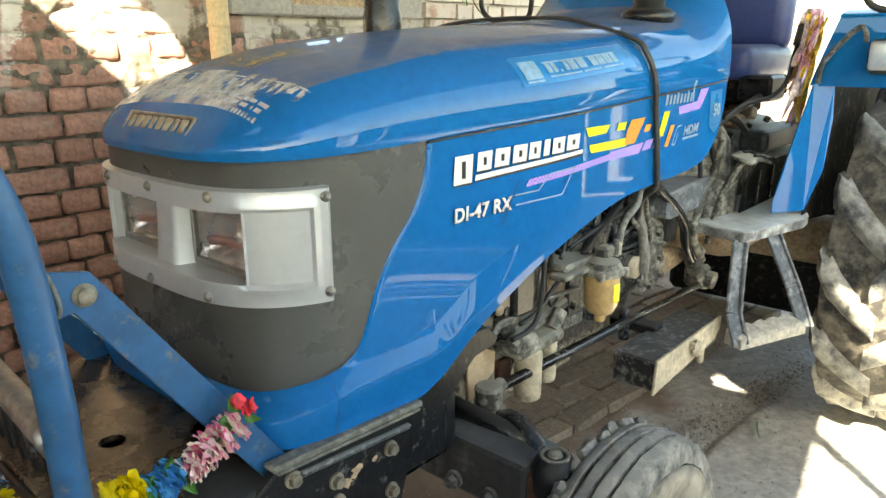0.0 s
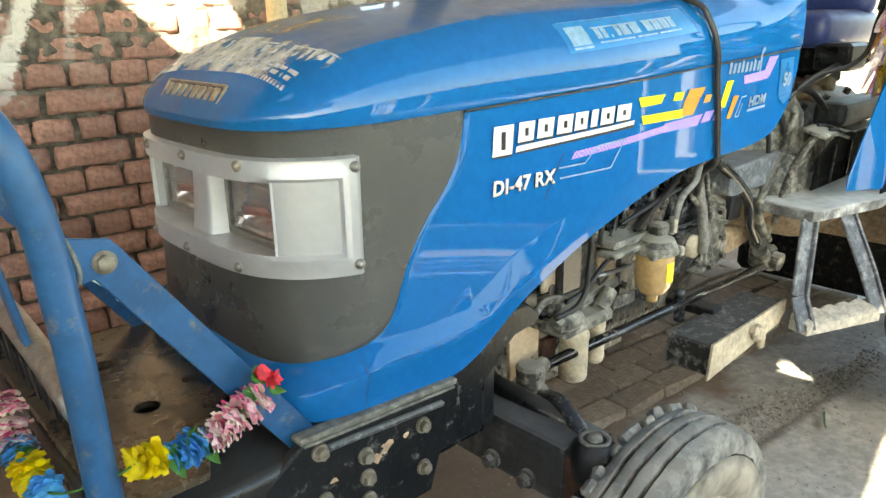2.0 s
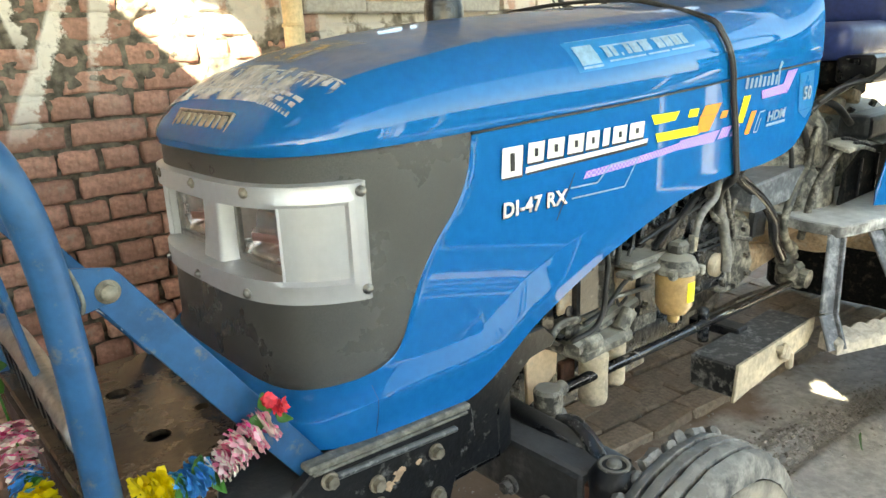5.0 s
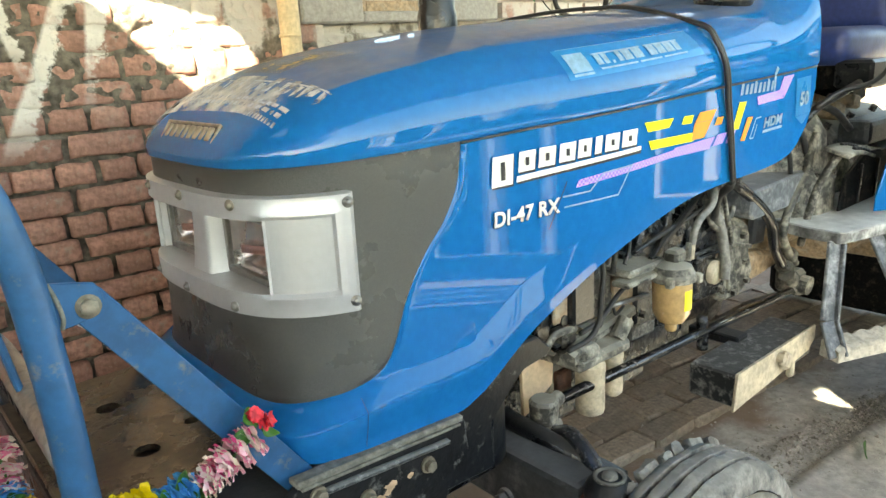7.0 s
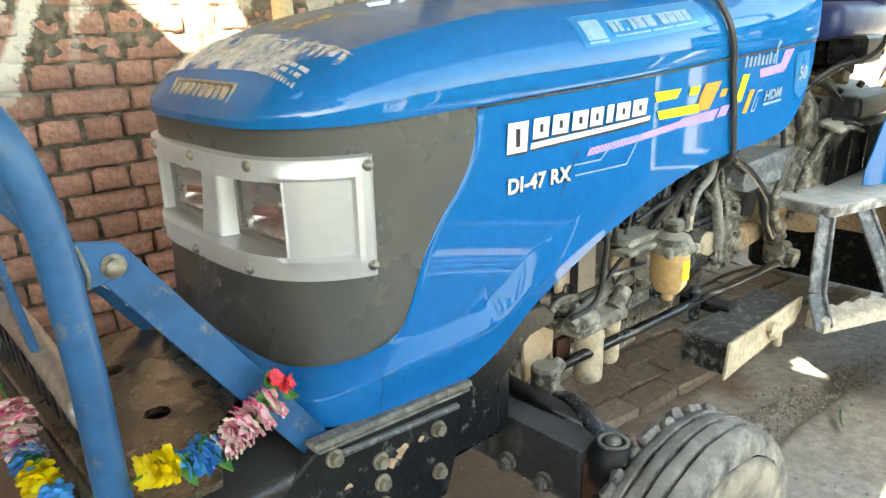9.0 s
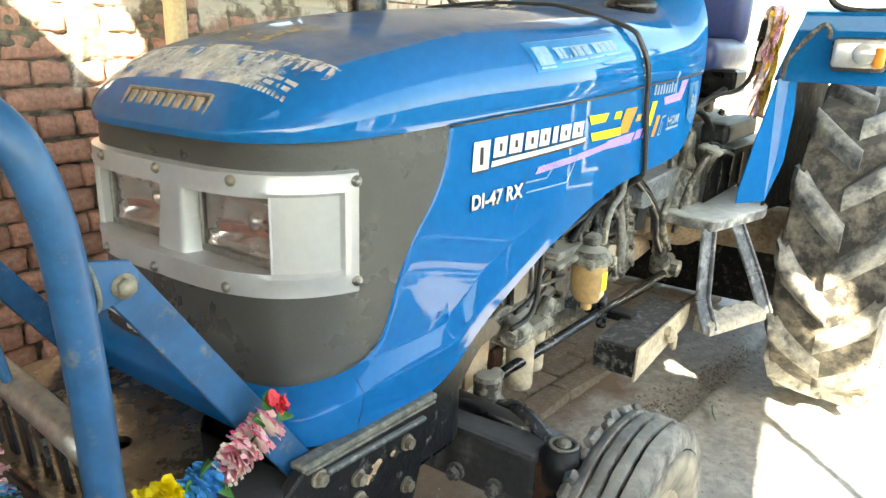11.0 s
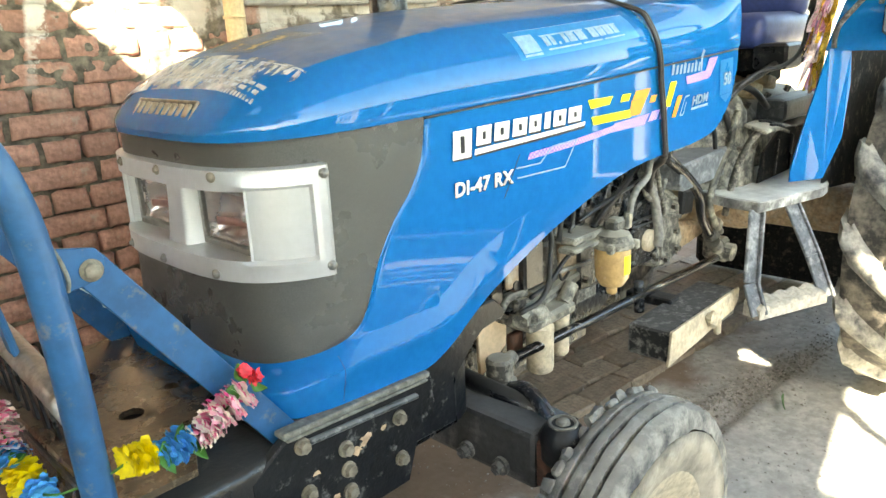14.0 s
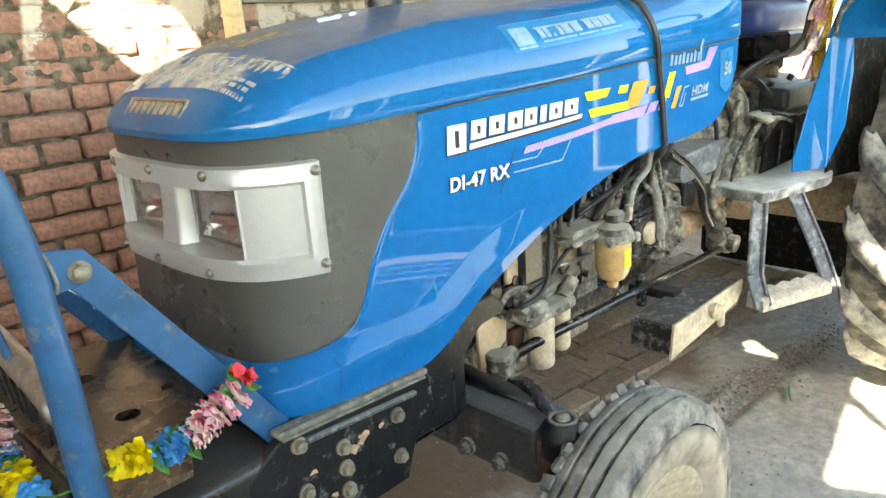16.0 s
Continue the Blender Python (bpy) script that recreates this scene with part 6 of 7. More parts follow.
    for pts, r, m_, nm in (
        ([(1.41, -0.29, 1.16), (1.468, -0.26, 1.125), (1.579, -0.26, 1.061), (1.66, -0.26, 1.005), (1.712, -0.26, 0.952), (1.736, -0.26, 0.883), (1.81, -0.258, 0.802)], 0.0165, ROD_BLACK, "pedal_lever"),
        ([(1.935, -0.28, 1.22), (1.921, -0.27, 1.156), (1.904, -0.27, 1.096), (1.844, -0.27, 1.042), (1.786, -0.27, 0.976), (1.769, -0.27, 0.916), (1.821, -0.265, 0.854), (1.898, -0.26, 0.79)], 0.013, DUST_CAST, "pedal_lever"),
        ([(1.30, -0.28, 1.15), (1.361, -0.255, 1.07), (1.406, -0.25, 1.019), (1.434, -0.25, 0.952), (1.451, -0.25, 0.892), (1.45, -0.25, 0.846)], 0.015, PALE_HOSE, "wiring_conduit"),
        ([(1.262, -0.315, 1.17), (1.261, -0.31, 1.136), (1.25, -0.31, 1.108), (1.197, -0.31, 1.084), (1.17, -0.31, 1.054), (1.161, -0.31, 1.022)], 0.0095, PALE_HOSE, "fuel_hose"),
        ([(1.163, -0.31, 1.032), (1.160, -0.31, 1.01), (1.157, -0.31, 0.985)], 0.0085, BADGE, "hose_fitting"),
        ([(1.335, -0.25, 1.083), (1.174, -0.25, 1.059), (1.072, -0.25, 1.041), (1.0, -0.25, 1.027)], 0.0065, BLACK, "throttle_rod"),
        ([(0.925, -0.25, 1.095), (0.937, -0.25, 1.087), (0.972, -0.25, 1.068), (0.974, -0.25, 1.038), (0.958, -0.25, 1.005)], 0.0055, BLACK, "fuel_pipe"),
        ([(0.76, -0.29, 1.12), (0.79, -0.30, 1.078), (0.807, -0.30, 1.03), (0.80, -0.30, 0.97), (0.793, -0.30, 0.92), (0.757, -0.30, 0.888), (0.695, -0.29, 0.875)], 0.0065, RUBBER, "fuel_pipe"),
        ([(0.86, -0.25, 1.16), (0.885, -0.26, 1.09), (0.92, -0.25, 1.06), (0.925, -0.24, 0.99)], 0.007, RUBBER, "fuel_pipe"),
        ([(1.36, -0.27, 1.14), (1.40, -0.265, 1.09), (1.43, -0.26, 1.03), (1.47, -0.25, 0.99), (1.50, -0.24, 0.94)], 0.007, CAST, "wire"),
        ([(0.80, -0.24, 0.87), (0.88, -0.24, 0.885), (0.95, -0.24, 0.93), (0.99, -0.25, 0.955)], 0.006, RUBBER, "fuel_pipe"),
        ([(0.90, -0.22, 0.85), (0.94, -0.225, 0.90), (0.96, -0.225, 0.87), (1.0, -0.22, 0.88)], 0.004, RUBBER, "wire"),
        ([(1.30, -0.26, 1.14), (1.36, -0.25, 1.03), (1.44, -0.25, 1.0), (1.50, -0.24, 1.05)], 0.008, CAST, "wire"),
        ([(0.64, -0.26, 0.87), (0.70, -0.25, 0.90), (0.78, -0.24, 0.89)], 0.009, CAST, "fuel_pipe"),
        ([(1.335, -0.25, 0.76), (1.345, -0.25, 0.66)], 0.016, CAST_DARK, "drain_hose"),
    ):
        bm = bmesh.new()
        tube(bm, pts, r, 10, 6)
        p(nm, bm, m_, smooth=True)
    # fuel filter with its bowl
    bm = bmesh.new()
    c = Matrix.Translation((1.083, -0.305, 0))
    lathe(bm, [(0.018, 0.832), (0.034, 0.840), (0.047, 0.864), (0.0495, 0.945), (0.047, 0.955)], c, 24)
    lathe(bm, [(0.012, 0.812), (0.016, 0.818), (0.016, 0.835)], c, 12)
    bowl = p("fuel_bowl", bm, AMBER, "amber sediment bowl half full of fuel", True)
    autosmooth(bowl)
    bm = bmesh.new()
    rows = [[Vector((1.083 + 0.0506 * math.cos(a), -0.305 + 0.0506 * math.sin(a), z)) for z in (0.878, 0.930)] for a in frange(-1.95, -1.35, 6)]
    grid(bm, rows)
    bm.normal_update()
    part("bowl_label", bm, YELLOW, bowl, "small yellow label")
    bm = bmesh.new()
    lathe(bm, [(0.055, 0.948), (0.060, 0.952), (0.060, 0.962), (0.053, 0.970), (0.046, 0.985), (0.02, 0.994)], c, 24)
    for a in (0.3, 2.0, 3.6, 5.2):
        box(bm, (1.083 + 0.060 * math.cos(a), -0.305 + 0.060 * math.sin(a), 0.956), (0.020, 0.020, 0.026), 0.004)
    box(bm, (1.10, -0.30, 1.005), (0.05, 0.04, 0.035), 0.008)
    rod(bm, (1.142, -0.31, 0.985), (1.145, -0.31, 1.03), 0.010, 0.007, 10)
    box(bm, (0.985, -0.27, 0.968), (0.15, 0.05, 0.014), 0.004)
    box(bm, (1.02, -0.23, 0.985), (0.16, 0.10, 0.02), 0.006)
    p("filter_head", bm, DUST_CAST, "dusty fuel filter head")
    bm = bmesh.new()
    lathe(bm, [(0.01, -0.03), (0.035, -0.025), (0.05, 0), (0.05, 0.05)], Matrix.Translation((1.425, -0.205, 0.868)) @ Matrix.Rotation(math.pi / 2, 4, "X") @ Matrix.Scale(0.7, 4), 20)
    p("cap", bm, CREAM, "pale round cap", True)
    # oil filters
    for cx, cy, r, z0, z1, m_ in ((0.832, -0.245, 0.036, 0.662, 0.785, CREAM), (0.950, -0.225, 0.026, 0.662, 0.775, CREAM)):
        bm = bmesh.new()
        lathe(bm, [(r * 0.6, z0 - 0.008), (r * 0.93, z0), (r, z0 + 0.01), (r, z1 - 0.02), (r * 1.04, z1 - 0.015), (r * 1.04, z1), (r * 0.7, z1 + 0.01)], Matrix.Translation((cx, cy, 0)), 24)
        autosmooth(p("oil_filter", bm, m_, "dusty cream oil filter canister", True))
    bm = bmesh.new()
    box(bm, (0.86, -0.23, 0.805), (0.20, 0.09, 0.035), 0.01)
    box(bm, (0.80, -0.25, 0.83), (0.07, 0.06, 0.04), 0.012)
    rod(bm, (0.712, -0.275, 0.842), (0.735, -0.268, 0.846), 0.021, 0.021, 6)
    rod(bm, (0.735, -0.268, 0.846), (0.80, -0.25, 0.84), 0.012, 0.012, 10)
    rod(bm, (0.93, -0.25, 0.82), (0.97, -0.25, 0.86), 0.02)
    box(bm, (0.93, -0.20, 0.84), (0.24, 0.06, 0.03), 0.008, Matrix.Rotation(-0.15, 3, "Y"))
    p("filter_bracket", bm, DUST_CAST, "grimy filter bracket")
    bm = bmesh.new()
    box(bm, (0.777, -0.205, 0.747), (0.050, 0.02, 0.058), 0.004)
    p("rubber_pad", bm, RUSTY, "brick-red mounting pad")
    bm = bmesh.new()
    extrude_xz(bm, [(0.635, 0.838), (0.748, 0.833), (0.742, 0.752), (0.655, 0.705), (0.640, 0.70)], -0.205, -0.195, 0.002)
    p("shield_plate", bm, PEACH, "cream splash plate, dirty")
    # oil pan and lower housing
    bm = bmesh.new()
    box(bm, (0.95, 0, 0.62), (0.60, 0.26, 0.10), 0.02)
    p("oil_pan", bm, CAST_DARK)
    # injector lines, linkage and brown plate
    for k in range(4):
        x0 = 0.86 + 0.035 * k
        bm = bmesh.new()
        tube(bm, [(x0, -0.19, 0.97), (x0 + 0.004, -0.215, 1.02 + 0.008 * k), (x0 + 0.02 + 0.05 * k, -0.21, 1.06 + 0.012 * k), (x0 + 0.03 + 0.09 * k, -0.17, 1.15)], 0.0042, 8, 5)
        p("injector_line", bm, STEEL, smooth=True)
        bm = bmesh.new()
        rod(bm, (x0, -0.19, 0.955), (x0, -0.19, 0.99), 0.009, 0.009, 6)
        p("line_nut", bm, CAST)
    bm = bmesh.new()
    extrude_xz(bm, [(0.98, 0.83), (0.975, 0.955), (1.18, 0.915), (1.185, 0.80)], -0.205, -0.195, 0.003)
    p("heat_plate", bm, TAN, "brown stained plate behind the filter bowl")
    bm = bmesh.new()
    extrude_xz(bm, [(1.06, 1.0), (1.30, 1.135), (1.31, 1.122), (1.07, 0.985)], -0.26, -0.245, 0.003)
    p("stay", bm, BLACK, "thin black diagonal stay")
    bm = bmesh.new()
    rod(bm, (0.90, -0.225, 0.90), (1.10, -0.225, 0.885), 0.006)
    rod(bm, (0.905, -0.225, 0.90), (0.905, -0.225, 0.99), 0.006)
    p("throttle_linkage", bm, STEEL, smooth=True)
    # clutter of brackets and nuts
    r = random.Random(21)
    for i in range(70):
        x, z = r.uniform(0.70, 1.48), r.uniform(0.80, 1.14)
        bm = bmesh.new()
        s = r.uniform(0.012, 0.035)
        if i % 2:
            rod(bm, (x, -0.15, z), (x, -0.20 - 0.035 * r.random(), z), s * 0.5, s * 0.42, 8)
        else:
            box(bm, (x, -0.175, z), (s * 2, 0.05, s), 0.004, Matrix.Rotation(r.uniform(-0.6, 0.6), 3, "Y"))
        p("engine_fitting", bm, (CAST, CAST_DARK, BLACK, CAST, TAN)[i % 5])


build_engine()


def poly_prism(bm, pts, z0, z1, bevel=0.0):
    g = bmesh.new()
    f = g.faces.new([g.verts.new((x, y, z0)) for x, y in pts])
    r = bmesh.ops.extrude_face_region(g, geom=[f])
    bmesh.ops.translate(g, vec=(0, 0, z1 - z0), verts=[v for v in r["geom"] if isinstance(v, bmesh.types.BMVert)])
    bmesh.ops.recalc_face_normals(g, faces=g.faces)
    if bevel:
        bmesh.ops.bevel(g, geom=g.edges[:], offset=bevel, segments=1, affect="EDGES")
    return merge(bm, g)


def build_steps():
    for sg in (-1, 1):
        k = -sg
        bm = bmesh.new()
        pts = [(1.765, -0.335), (1.752, -0.440), (1.775, -0.456), (2.08, -0.535), (2.15, -0.53), (2.36, -0.455), (2.53, -0.20), (2.53, -0.06), (1.87, -0.06)]
        poly_prism(bm, [(x, y * k) for x, y in pts], 0.915, 0.952, 0.004)
        plat = part("foot_platform", bm, CONCRETE_GREY, tractor, "dusty grey steel foot platform", False)
        for a, b, c in (((1.765, -0.425, 0.918), (1.675, -0.458, 0.70), (1.655, -0.50, 0.602)), ((1.965, -0.462, 0.918), (1.965, -0.55, 0.74), (1.955, -0.612, 0.602))):
            bm = bmesh.new()
            q = lambda v: (v[0], v[1] * k, v[2])
            for u, v in ((a, b), (b, c)):
                beam(bm, q(u), q(v), 0.052, 0.012, 0.003, (0.4, k * 1, 0))
                d = Vector((0.024, -0.012 * k, 0))
                beam(bm, Vector(q(u)) + d, Vector(q(v)) + d, 0.010, 0.030, 0.002, (0.4, k * 1, 0))
            part("step_leg", bm, STEP_GREY, plat, "black channel-steel step leg with worn edges", False)
        # tread with a scalloped upper edge
        bm = bmesh.new()
        e0, e1 = Vector((1.650, -0.508 * k, 0)), Vector((1.935, -0.622 * k, 0))
        along, back = (e1 - e0).normalized(), Vector((0.36, 0.93 * k, 0)).normalized()
        n = 28
        rows = []
        for i in range(n + 1):
            u = i / n
            base = e0.lerp(e1, u)
            h = 0.628 + 0.010 * abs(math.sin(u * math.pi * 5))
            hb = 0.640 + 0.012 * abs(math.sin(u * math.pi * 5 + 0.6))
            rows.append([base + Vector((0, 0, 0.590)), base + Vector((0, 0, 0.622)), base + back * 0.006 + Vector((0, 0, h - 0.004)), base + back * 0.03 + Vector((0, 0, h + 0.004)),
                         base + back * 0.055 + Vector((0, 0, hb)), base + back * 0.065 + Vector((0, 0, hb - 0.006)), base + back * 0.068 + Vector((0, 0, 0.590)), base + Vector((0, 0, 0.590))])
        v = grid(bm, rows)
        bm.faces.new(v[0][:-1]), bm.faces.new(v[-1][:-1])
        bmesh.ops.recalc_face_normals(bm, faces=bm.faces)
        autosmooth(part("step_tread", bm, TREAD, plat, "step tread caked in pale dried mud"), 30)
    # tool box hung from the chassis, near side
    bm = bmesh.new()
    box(bm, (1.455, -0.347, 0.624), (0.47, 0.130, 0.094), 0.006)
    tb = part("tool_box", bm, SCUFFED, tractor, "black steel tool box with scuffed paint", False)
    bm = bmesh.new()
    extrude_xz(bm, [(1.222, 0.676), (1.692, 0.676), (1.690, 0.635), (1.655, 0.606), (1.55, 0.598), (1.40, 0.585), (1.30, 0.58), (1.206, 0.572)], -0.422, -0.414, 0.001)
    part("box_front", bm, CREAM, tb, "pale bare-metal front plate", False)
    bm = bmesh.new()
    box(bm, (1.475, -0.432, 0.635), (0.05, 0.02, 0.05), 0.008, Matrix.Rotation(0.5, 3, "Y"))
    box(bm, (1.50, -0.436, 0.605), (0.022, 0.02, 0.055), 0.006)
    rod(bm, (1.45, -0.42, 0.65), (1.45, -0.44, 0.65), 0.014, 0.012, 8)
    part("latch", bm, CREAM, tb, "muddy latch", False)
    bm = bmesh.new()
    box(bm, (1.455, -0.235, 0.67), (0.06, 0.16, 0.03), 0.004)
    part("hanger", bm, BLACK, tb, smooth=False)
    bm = bmesh.new()
    extrude_xz(bm, [(1.545, 1.02), (1.558, 1.088), (1.905, 1.100), (1.93, 1.03), (1.90, 1.0), (1.57, 1.0)], -0.27, -0.10, 0.006)
    part("tunnel_cover", bm, STEP_GREY, tractor, "dusty sheet cover over the gearbox", False)


build_steps()


def build_cab():
    bm = bmesh.new()
    lathe(bm, [(0.23, 0.95), (0.23, 1.06), (0.20, 1.10), (0.19, 1.20), (0.15, 1.27), (0.08, 1.31), (0.01, 1.315)], Matrix.Translation((2.0, -0.08, 0)), 28)
    box(bm, (1.86, 0, 1.14), (0.30, 0.30, 0.32), 0.05, seg=3)
    autosmooth(part("steering_console", bm, DUST_CAST, tractor, "dusty grey rounded gear housing"))
    bm = bmesh.new()
    box(bm, (1.80, -0.15, 1.26), (0.14, 0.10, 0.16), 0.02)
    box(bm, (1.76, 0.0, 1.34), (0.10, 0.36, 0.20), 0.02)
    part("dash_support", bm, BLACK, tractor, "black dash support", False)
    for x, y, z in ((1.84, -0.20, 1.19), (1.90, -0.22, 1.17), (1.95, -0.285, 1.08), (2.05, -0.285, 1.08), (2.14, -0.24, 1.08), (1.80, -0.20, 1.32)):
        bm = bmesh.new()
        rod(bm, (x, y + 0.03, z), (x, y - 0.02, z), 0.014, 0.013, 6)
        part("housing_bolt", bm, CAST, tractor, smooth=False)
    for pts, rr_ in (([(1.78, -0.18, 1.33), (1.86, -0.24, 1.26), (1.92, -0.26, 1.15), (1.97, -0.27, 1.0)], 0.010), ([(1.75, -0.20, 1.28), (1.80, -0.25, 1.18), (1.84, -0.25, 1.08)], 0.008), ([(2.02, -0.20, 1.30), (2.10, -0.26, 1.27), (2.2, -0.28, 1.20)], 0.012)):
        bm = bmesh.new()
        tube(bm, pts, rr_, 8, 6)
        part("control_cable", bm, RUBBER, tractor)
    bm = bmesh.new()
    box(bm, (1.60, 0, 1.33), (0.14, 0.60, 0.26), 0.02)
    part("cowl_bulkhead", bm, BLACK, tractor, smooth=False)
    bm = bmesh.new()
    pad = lambda u, v: Vector((1.865 + 0.255 * u, -0.405 + 0.075 * v + 0.012 * u, 1.178 - 0.030 * u - 0.022 * (1 - v) + 0.012 * math.sin(math.pi * u)))
    grid(bm, [[pad(u, v) for v in frange(0, 1, 4)] for u in frange(0, 1, 12)], True)
    pd = part("brake_pedal", bm, DUST_CAST, tractor, "long studded foot pedal plate, dusty")
    thicken(pd, 0.010, 0)
    for i in range(6):
        for j in range(2):
            bm = bmesh.new()
            lathe(bm, [(0.001, 0.0), (0.009, 0.001), (0.007, 0.009), (0.001, 0.010)], Matrix.Translation(pad(0.42 + 0.10 * i, 0.25 + 0.5 * j) + Vector((0, 0, 0.004))), 8)
            part("grip_stud", bm, BLACK, pd)
    bm = bmesh.new()
    tube(bm, [(1.90, -0.37, 1.165), (1.87, -0.34, 1.10), (1.86, -0.31, 1.00), (1.88, -0.28, 0.86)], 0.012, 10, 5)
    part("pedal_arm", bm, CAST, pd)
    for sg in (-1, 1):
        # mudguard: front face, crown over the tyre and inner sheet
        bm = bmesh.new()
        prof = [(2.055, 1.405), (2.055, 1.60), (2.085, 1.635), (2.30, 1.655), (2.78, 1.66), (3.2, 1.60), (3.45, 1.40)]
        line = spline([(x, 0, z) for x, z in prof], 5)
        grid(bm, [[(q.x, sg * y, q.z) for y in (0.500 + 0.065 * min(1, max(0, (q.z - 1.41) / 0.21)), 0.62, 0.75, 0.90, 1.0)] for q in line], sg > 0)
        g = part("mudguard", bm, BLUE_SIDE, tractor, "blue rear mudguard over the tyre", False)
        autosmooth(g)
        thicken(g, 0.006, -1)
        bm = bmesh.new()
        # Shade under the mudguard is put into this sheet's black colour.
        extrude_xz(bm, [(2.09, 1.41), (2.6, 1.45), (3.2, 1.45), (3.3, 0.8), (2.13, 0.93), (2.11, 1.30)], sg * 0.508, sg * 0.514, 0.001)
        part("inner_sheet", bm, BLACK_AND_SHADE, g, smooth=False)
        bm = bmesh.new()
        a = [(2.045, -0.515, 1.412), (2.10, -0.565, 1.408), (2.115, -0.570, 1.30), (2.12, -0.560, 1.12), (2.06, -0.53, 0.985), (1.945, -0.462, 0.985), (1.945, -0.462, 1.03), (1.985, -0.485, 1.20)]
        f = bm.faces.new([bm.verts.new((x, -sg * y, z)) for x, y, z in a])
        bmesh.ops.triangulate(bm, faces=[f])
        fl = part("mudguard_leg", bm, BLUE_SIDE, g, "bent blue sheet foot of the mudguard, dusty", False)
        thicken(fl, 0.005, 0)
        bm = bmesh.new()
        tube(bm, [(2.04, sg * 0.53, 1.415), (2.035, sg * 0.532, 1.455), (2.03, sg * 0.545, 1.49), (2.025, sg * 0.585, 1.54), (2.02, sg * 0.620, 1.578), (2.015, sg * 0.640, 1.588), (2.02, sg * 0.652, 1.572), (2.03, sg * 0.654, 1.545)], 0.0085, 10, 5)
        part("grab_rail", bm, LEG, g, "bent brown steel grab rail")
        bm = bmesh.new()
        box(bm, (2.030, sg * 0.748, 1.500), (0.05, 0.165, 0.105), 0.014)
        lamp = part("side_lamp", bm, BLACK, g, "black housed lamp on the mudguard", False)
        bm = bmesh.new()
        box(bm, (2.000, sg * 0.748, 1.503), (0.030, 0.150, 0.088), 0.012, seg=3)
        lathe(bm, [(0.03, 0.0), (0.033, 0.004), (0.028, 0.008), (0.001, 0.009)], Matrix.Translation((1.984, sg * 0.765, 1.503)) @ Matrix.Rotation(-math.pi / 2, 4, "Y"), 20)
        part("lamp_lens", bm, LENS, lamp, "clear lamp lens with silver edge")
        bm = bmesh.new()
        box(bm, (1.992, sg * 0.806, 1.492), (0.030, 0.034, 0.062), 0.008)
        part("indicator", bm, ORANGE, lamp, "small amber indicator lens")
        bm = bmesh.new()
        tube(bm, [(2.05, sg * 0.62, 1.72), (2.06, sg * 0.64, 1.66), (2.07, sg * 0.70, 1.635), (2.08, sg * 0.80, 1.635), (2.08, sg * 0.88, 1.66), (2.06, sg * 0.90, 1.72), (2.05, sg * 0.86, 1.80), (2.04, sg * 0.70, 1.80), (2.05, sg * 0.62, 1.72)], 0.011, 10, 5)
        part("mirror_ring", bm, RUBBER, g, "black tubular ring above the mudguard")
    # seat
    bm = bmesh.new()
    box(bm, (2.47, 0, 1.372), (0.50, 0.48, 0.085), 0.012)
    box(bm, (2.62, 0, 1.30), (0.16, 0.30, 0.10), 0.02)
    for x in (2.30, 2.44, 2.58):
        box(bm, (x, -0.243, 1.37), (0.03, 0.012, 0.07), 0.003)
    seat = part("seat_base", bm, BLACK_AND_SHADE, tractor, "black seat suspension frame", False)
    # cast cover of the transmission under the seat, with its side gear
    bm = bmesh.new()
    rows = []
    for x, w, z1 in ((2.14, 0.10, 1.06), (2.17, 0.16, 1.13), (2.24, 0.20, 1.18), (2.36, 0.215, 1.21), (2.60, 0.22, 1.235), (2.86, 0.22, 1.235), (2.96, 0.20, 1.20), (3.0, 0.16, 1.12)):
        rows.append([(x, w * math.copysign(abs(math.cos(a)) ** 0.55, math.cos(a)), 0.90 + (z1 - 0.90) * max(0, math.sin(a)) ** 0.55) for a in frange(math.pi, 0, 20)])
    v = grid(bm, rows)
    bm.faces.new(v[0]), bm.faces.new(v[-1])
    bmesh.ops.recalc_face_normals(bm, faces=bm.faces)
    trans = autosmooth(part("transmission_cover", bm, DUST_CAST, tractor, "grey dusty cast transmission cover under the seat"), 40)
    for x, y, z in ((2.20, -0.10, 1.165), (2.30, -0.16, 1.185), (2.48, -0.17, 1.205), (2.70, -0.17, 1.215)):
        bm = bmesh.new()
        rod(bm, (x, y, z), (x, y - 0.012, z + 0.022), 0.014, 0.012, 6)
        part("bolt", bm, CAST, trans, smooth=False)
    for c, q in (((2.36, -0.15, 1.245), (0.12, 0.06, 0.06)), ((2.52, -0.13, 1.265), (0.08, 0.10, 0.05)), ((2.44, -0.05, 1.26), (0.18, 0.05, 0.07))):
        bm = bmesh.new()
        box(bm, c, q, 0.008, Matrix.Rotation(0.2, 3, "Y"))
        part("valve_block", bm, TAN, trans, "tan dusty valve block", False)
    bm = bmesh.new()
    box(bm, (2.44, -0.285, 1.185), (0.46, 0.11, 0.085), 0.02, seg=2)
    part("lever_housing", bm, AXLE_GREY, tractor, "black side housing of the hand levers", False)
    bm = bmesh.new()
    # Added black sheet that fills the dark area beside the transmission.
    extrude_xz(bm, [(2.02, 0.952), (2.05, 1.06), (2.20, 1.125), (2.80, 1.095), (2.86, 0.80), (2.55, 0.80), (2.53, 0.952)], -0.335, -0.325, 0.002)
    skirt = part("foot_well_sheet", bm, BLACK_AND_SHADE, tractor, "black upright sheet filling the dark area beside the transmission", False)
    for x in (2.16, 2.31, 2.47, 2.63):
        bm = bmesh.new()
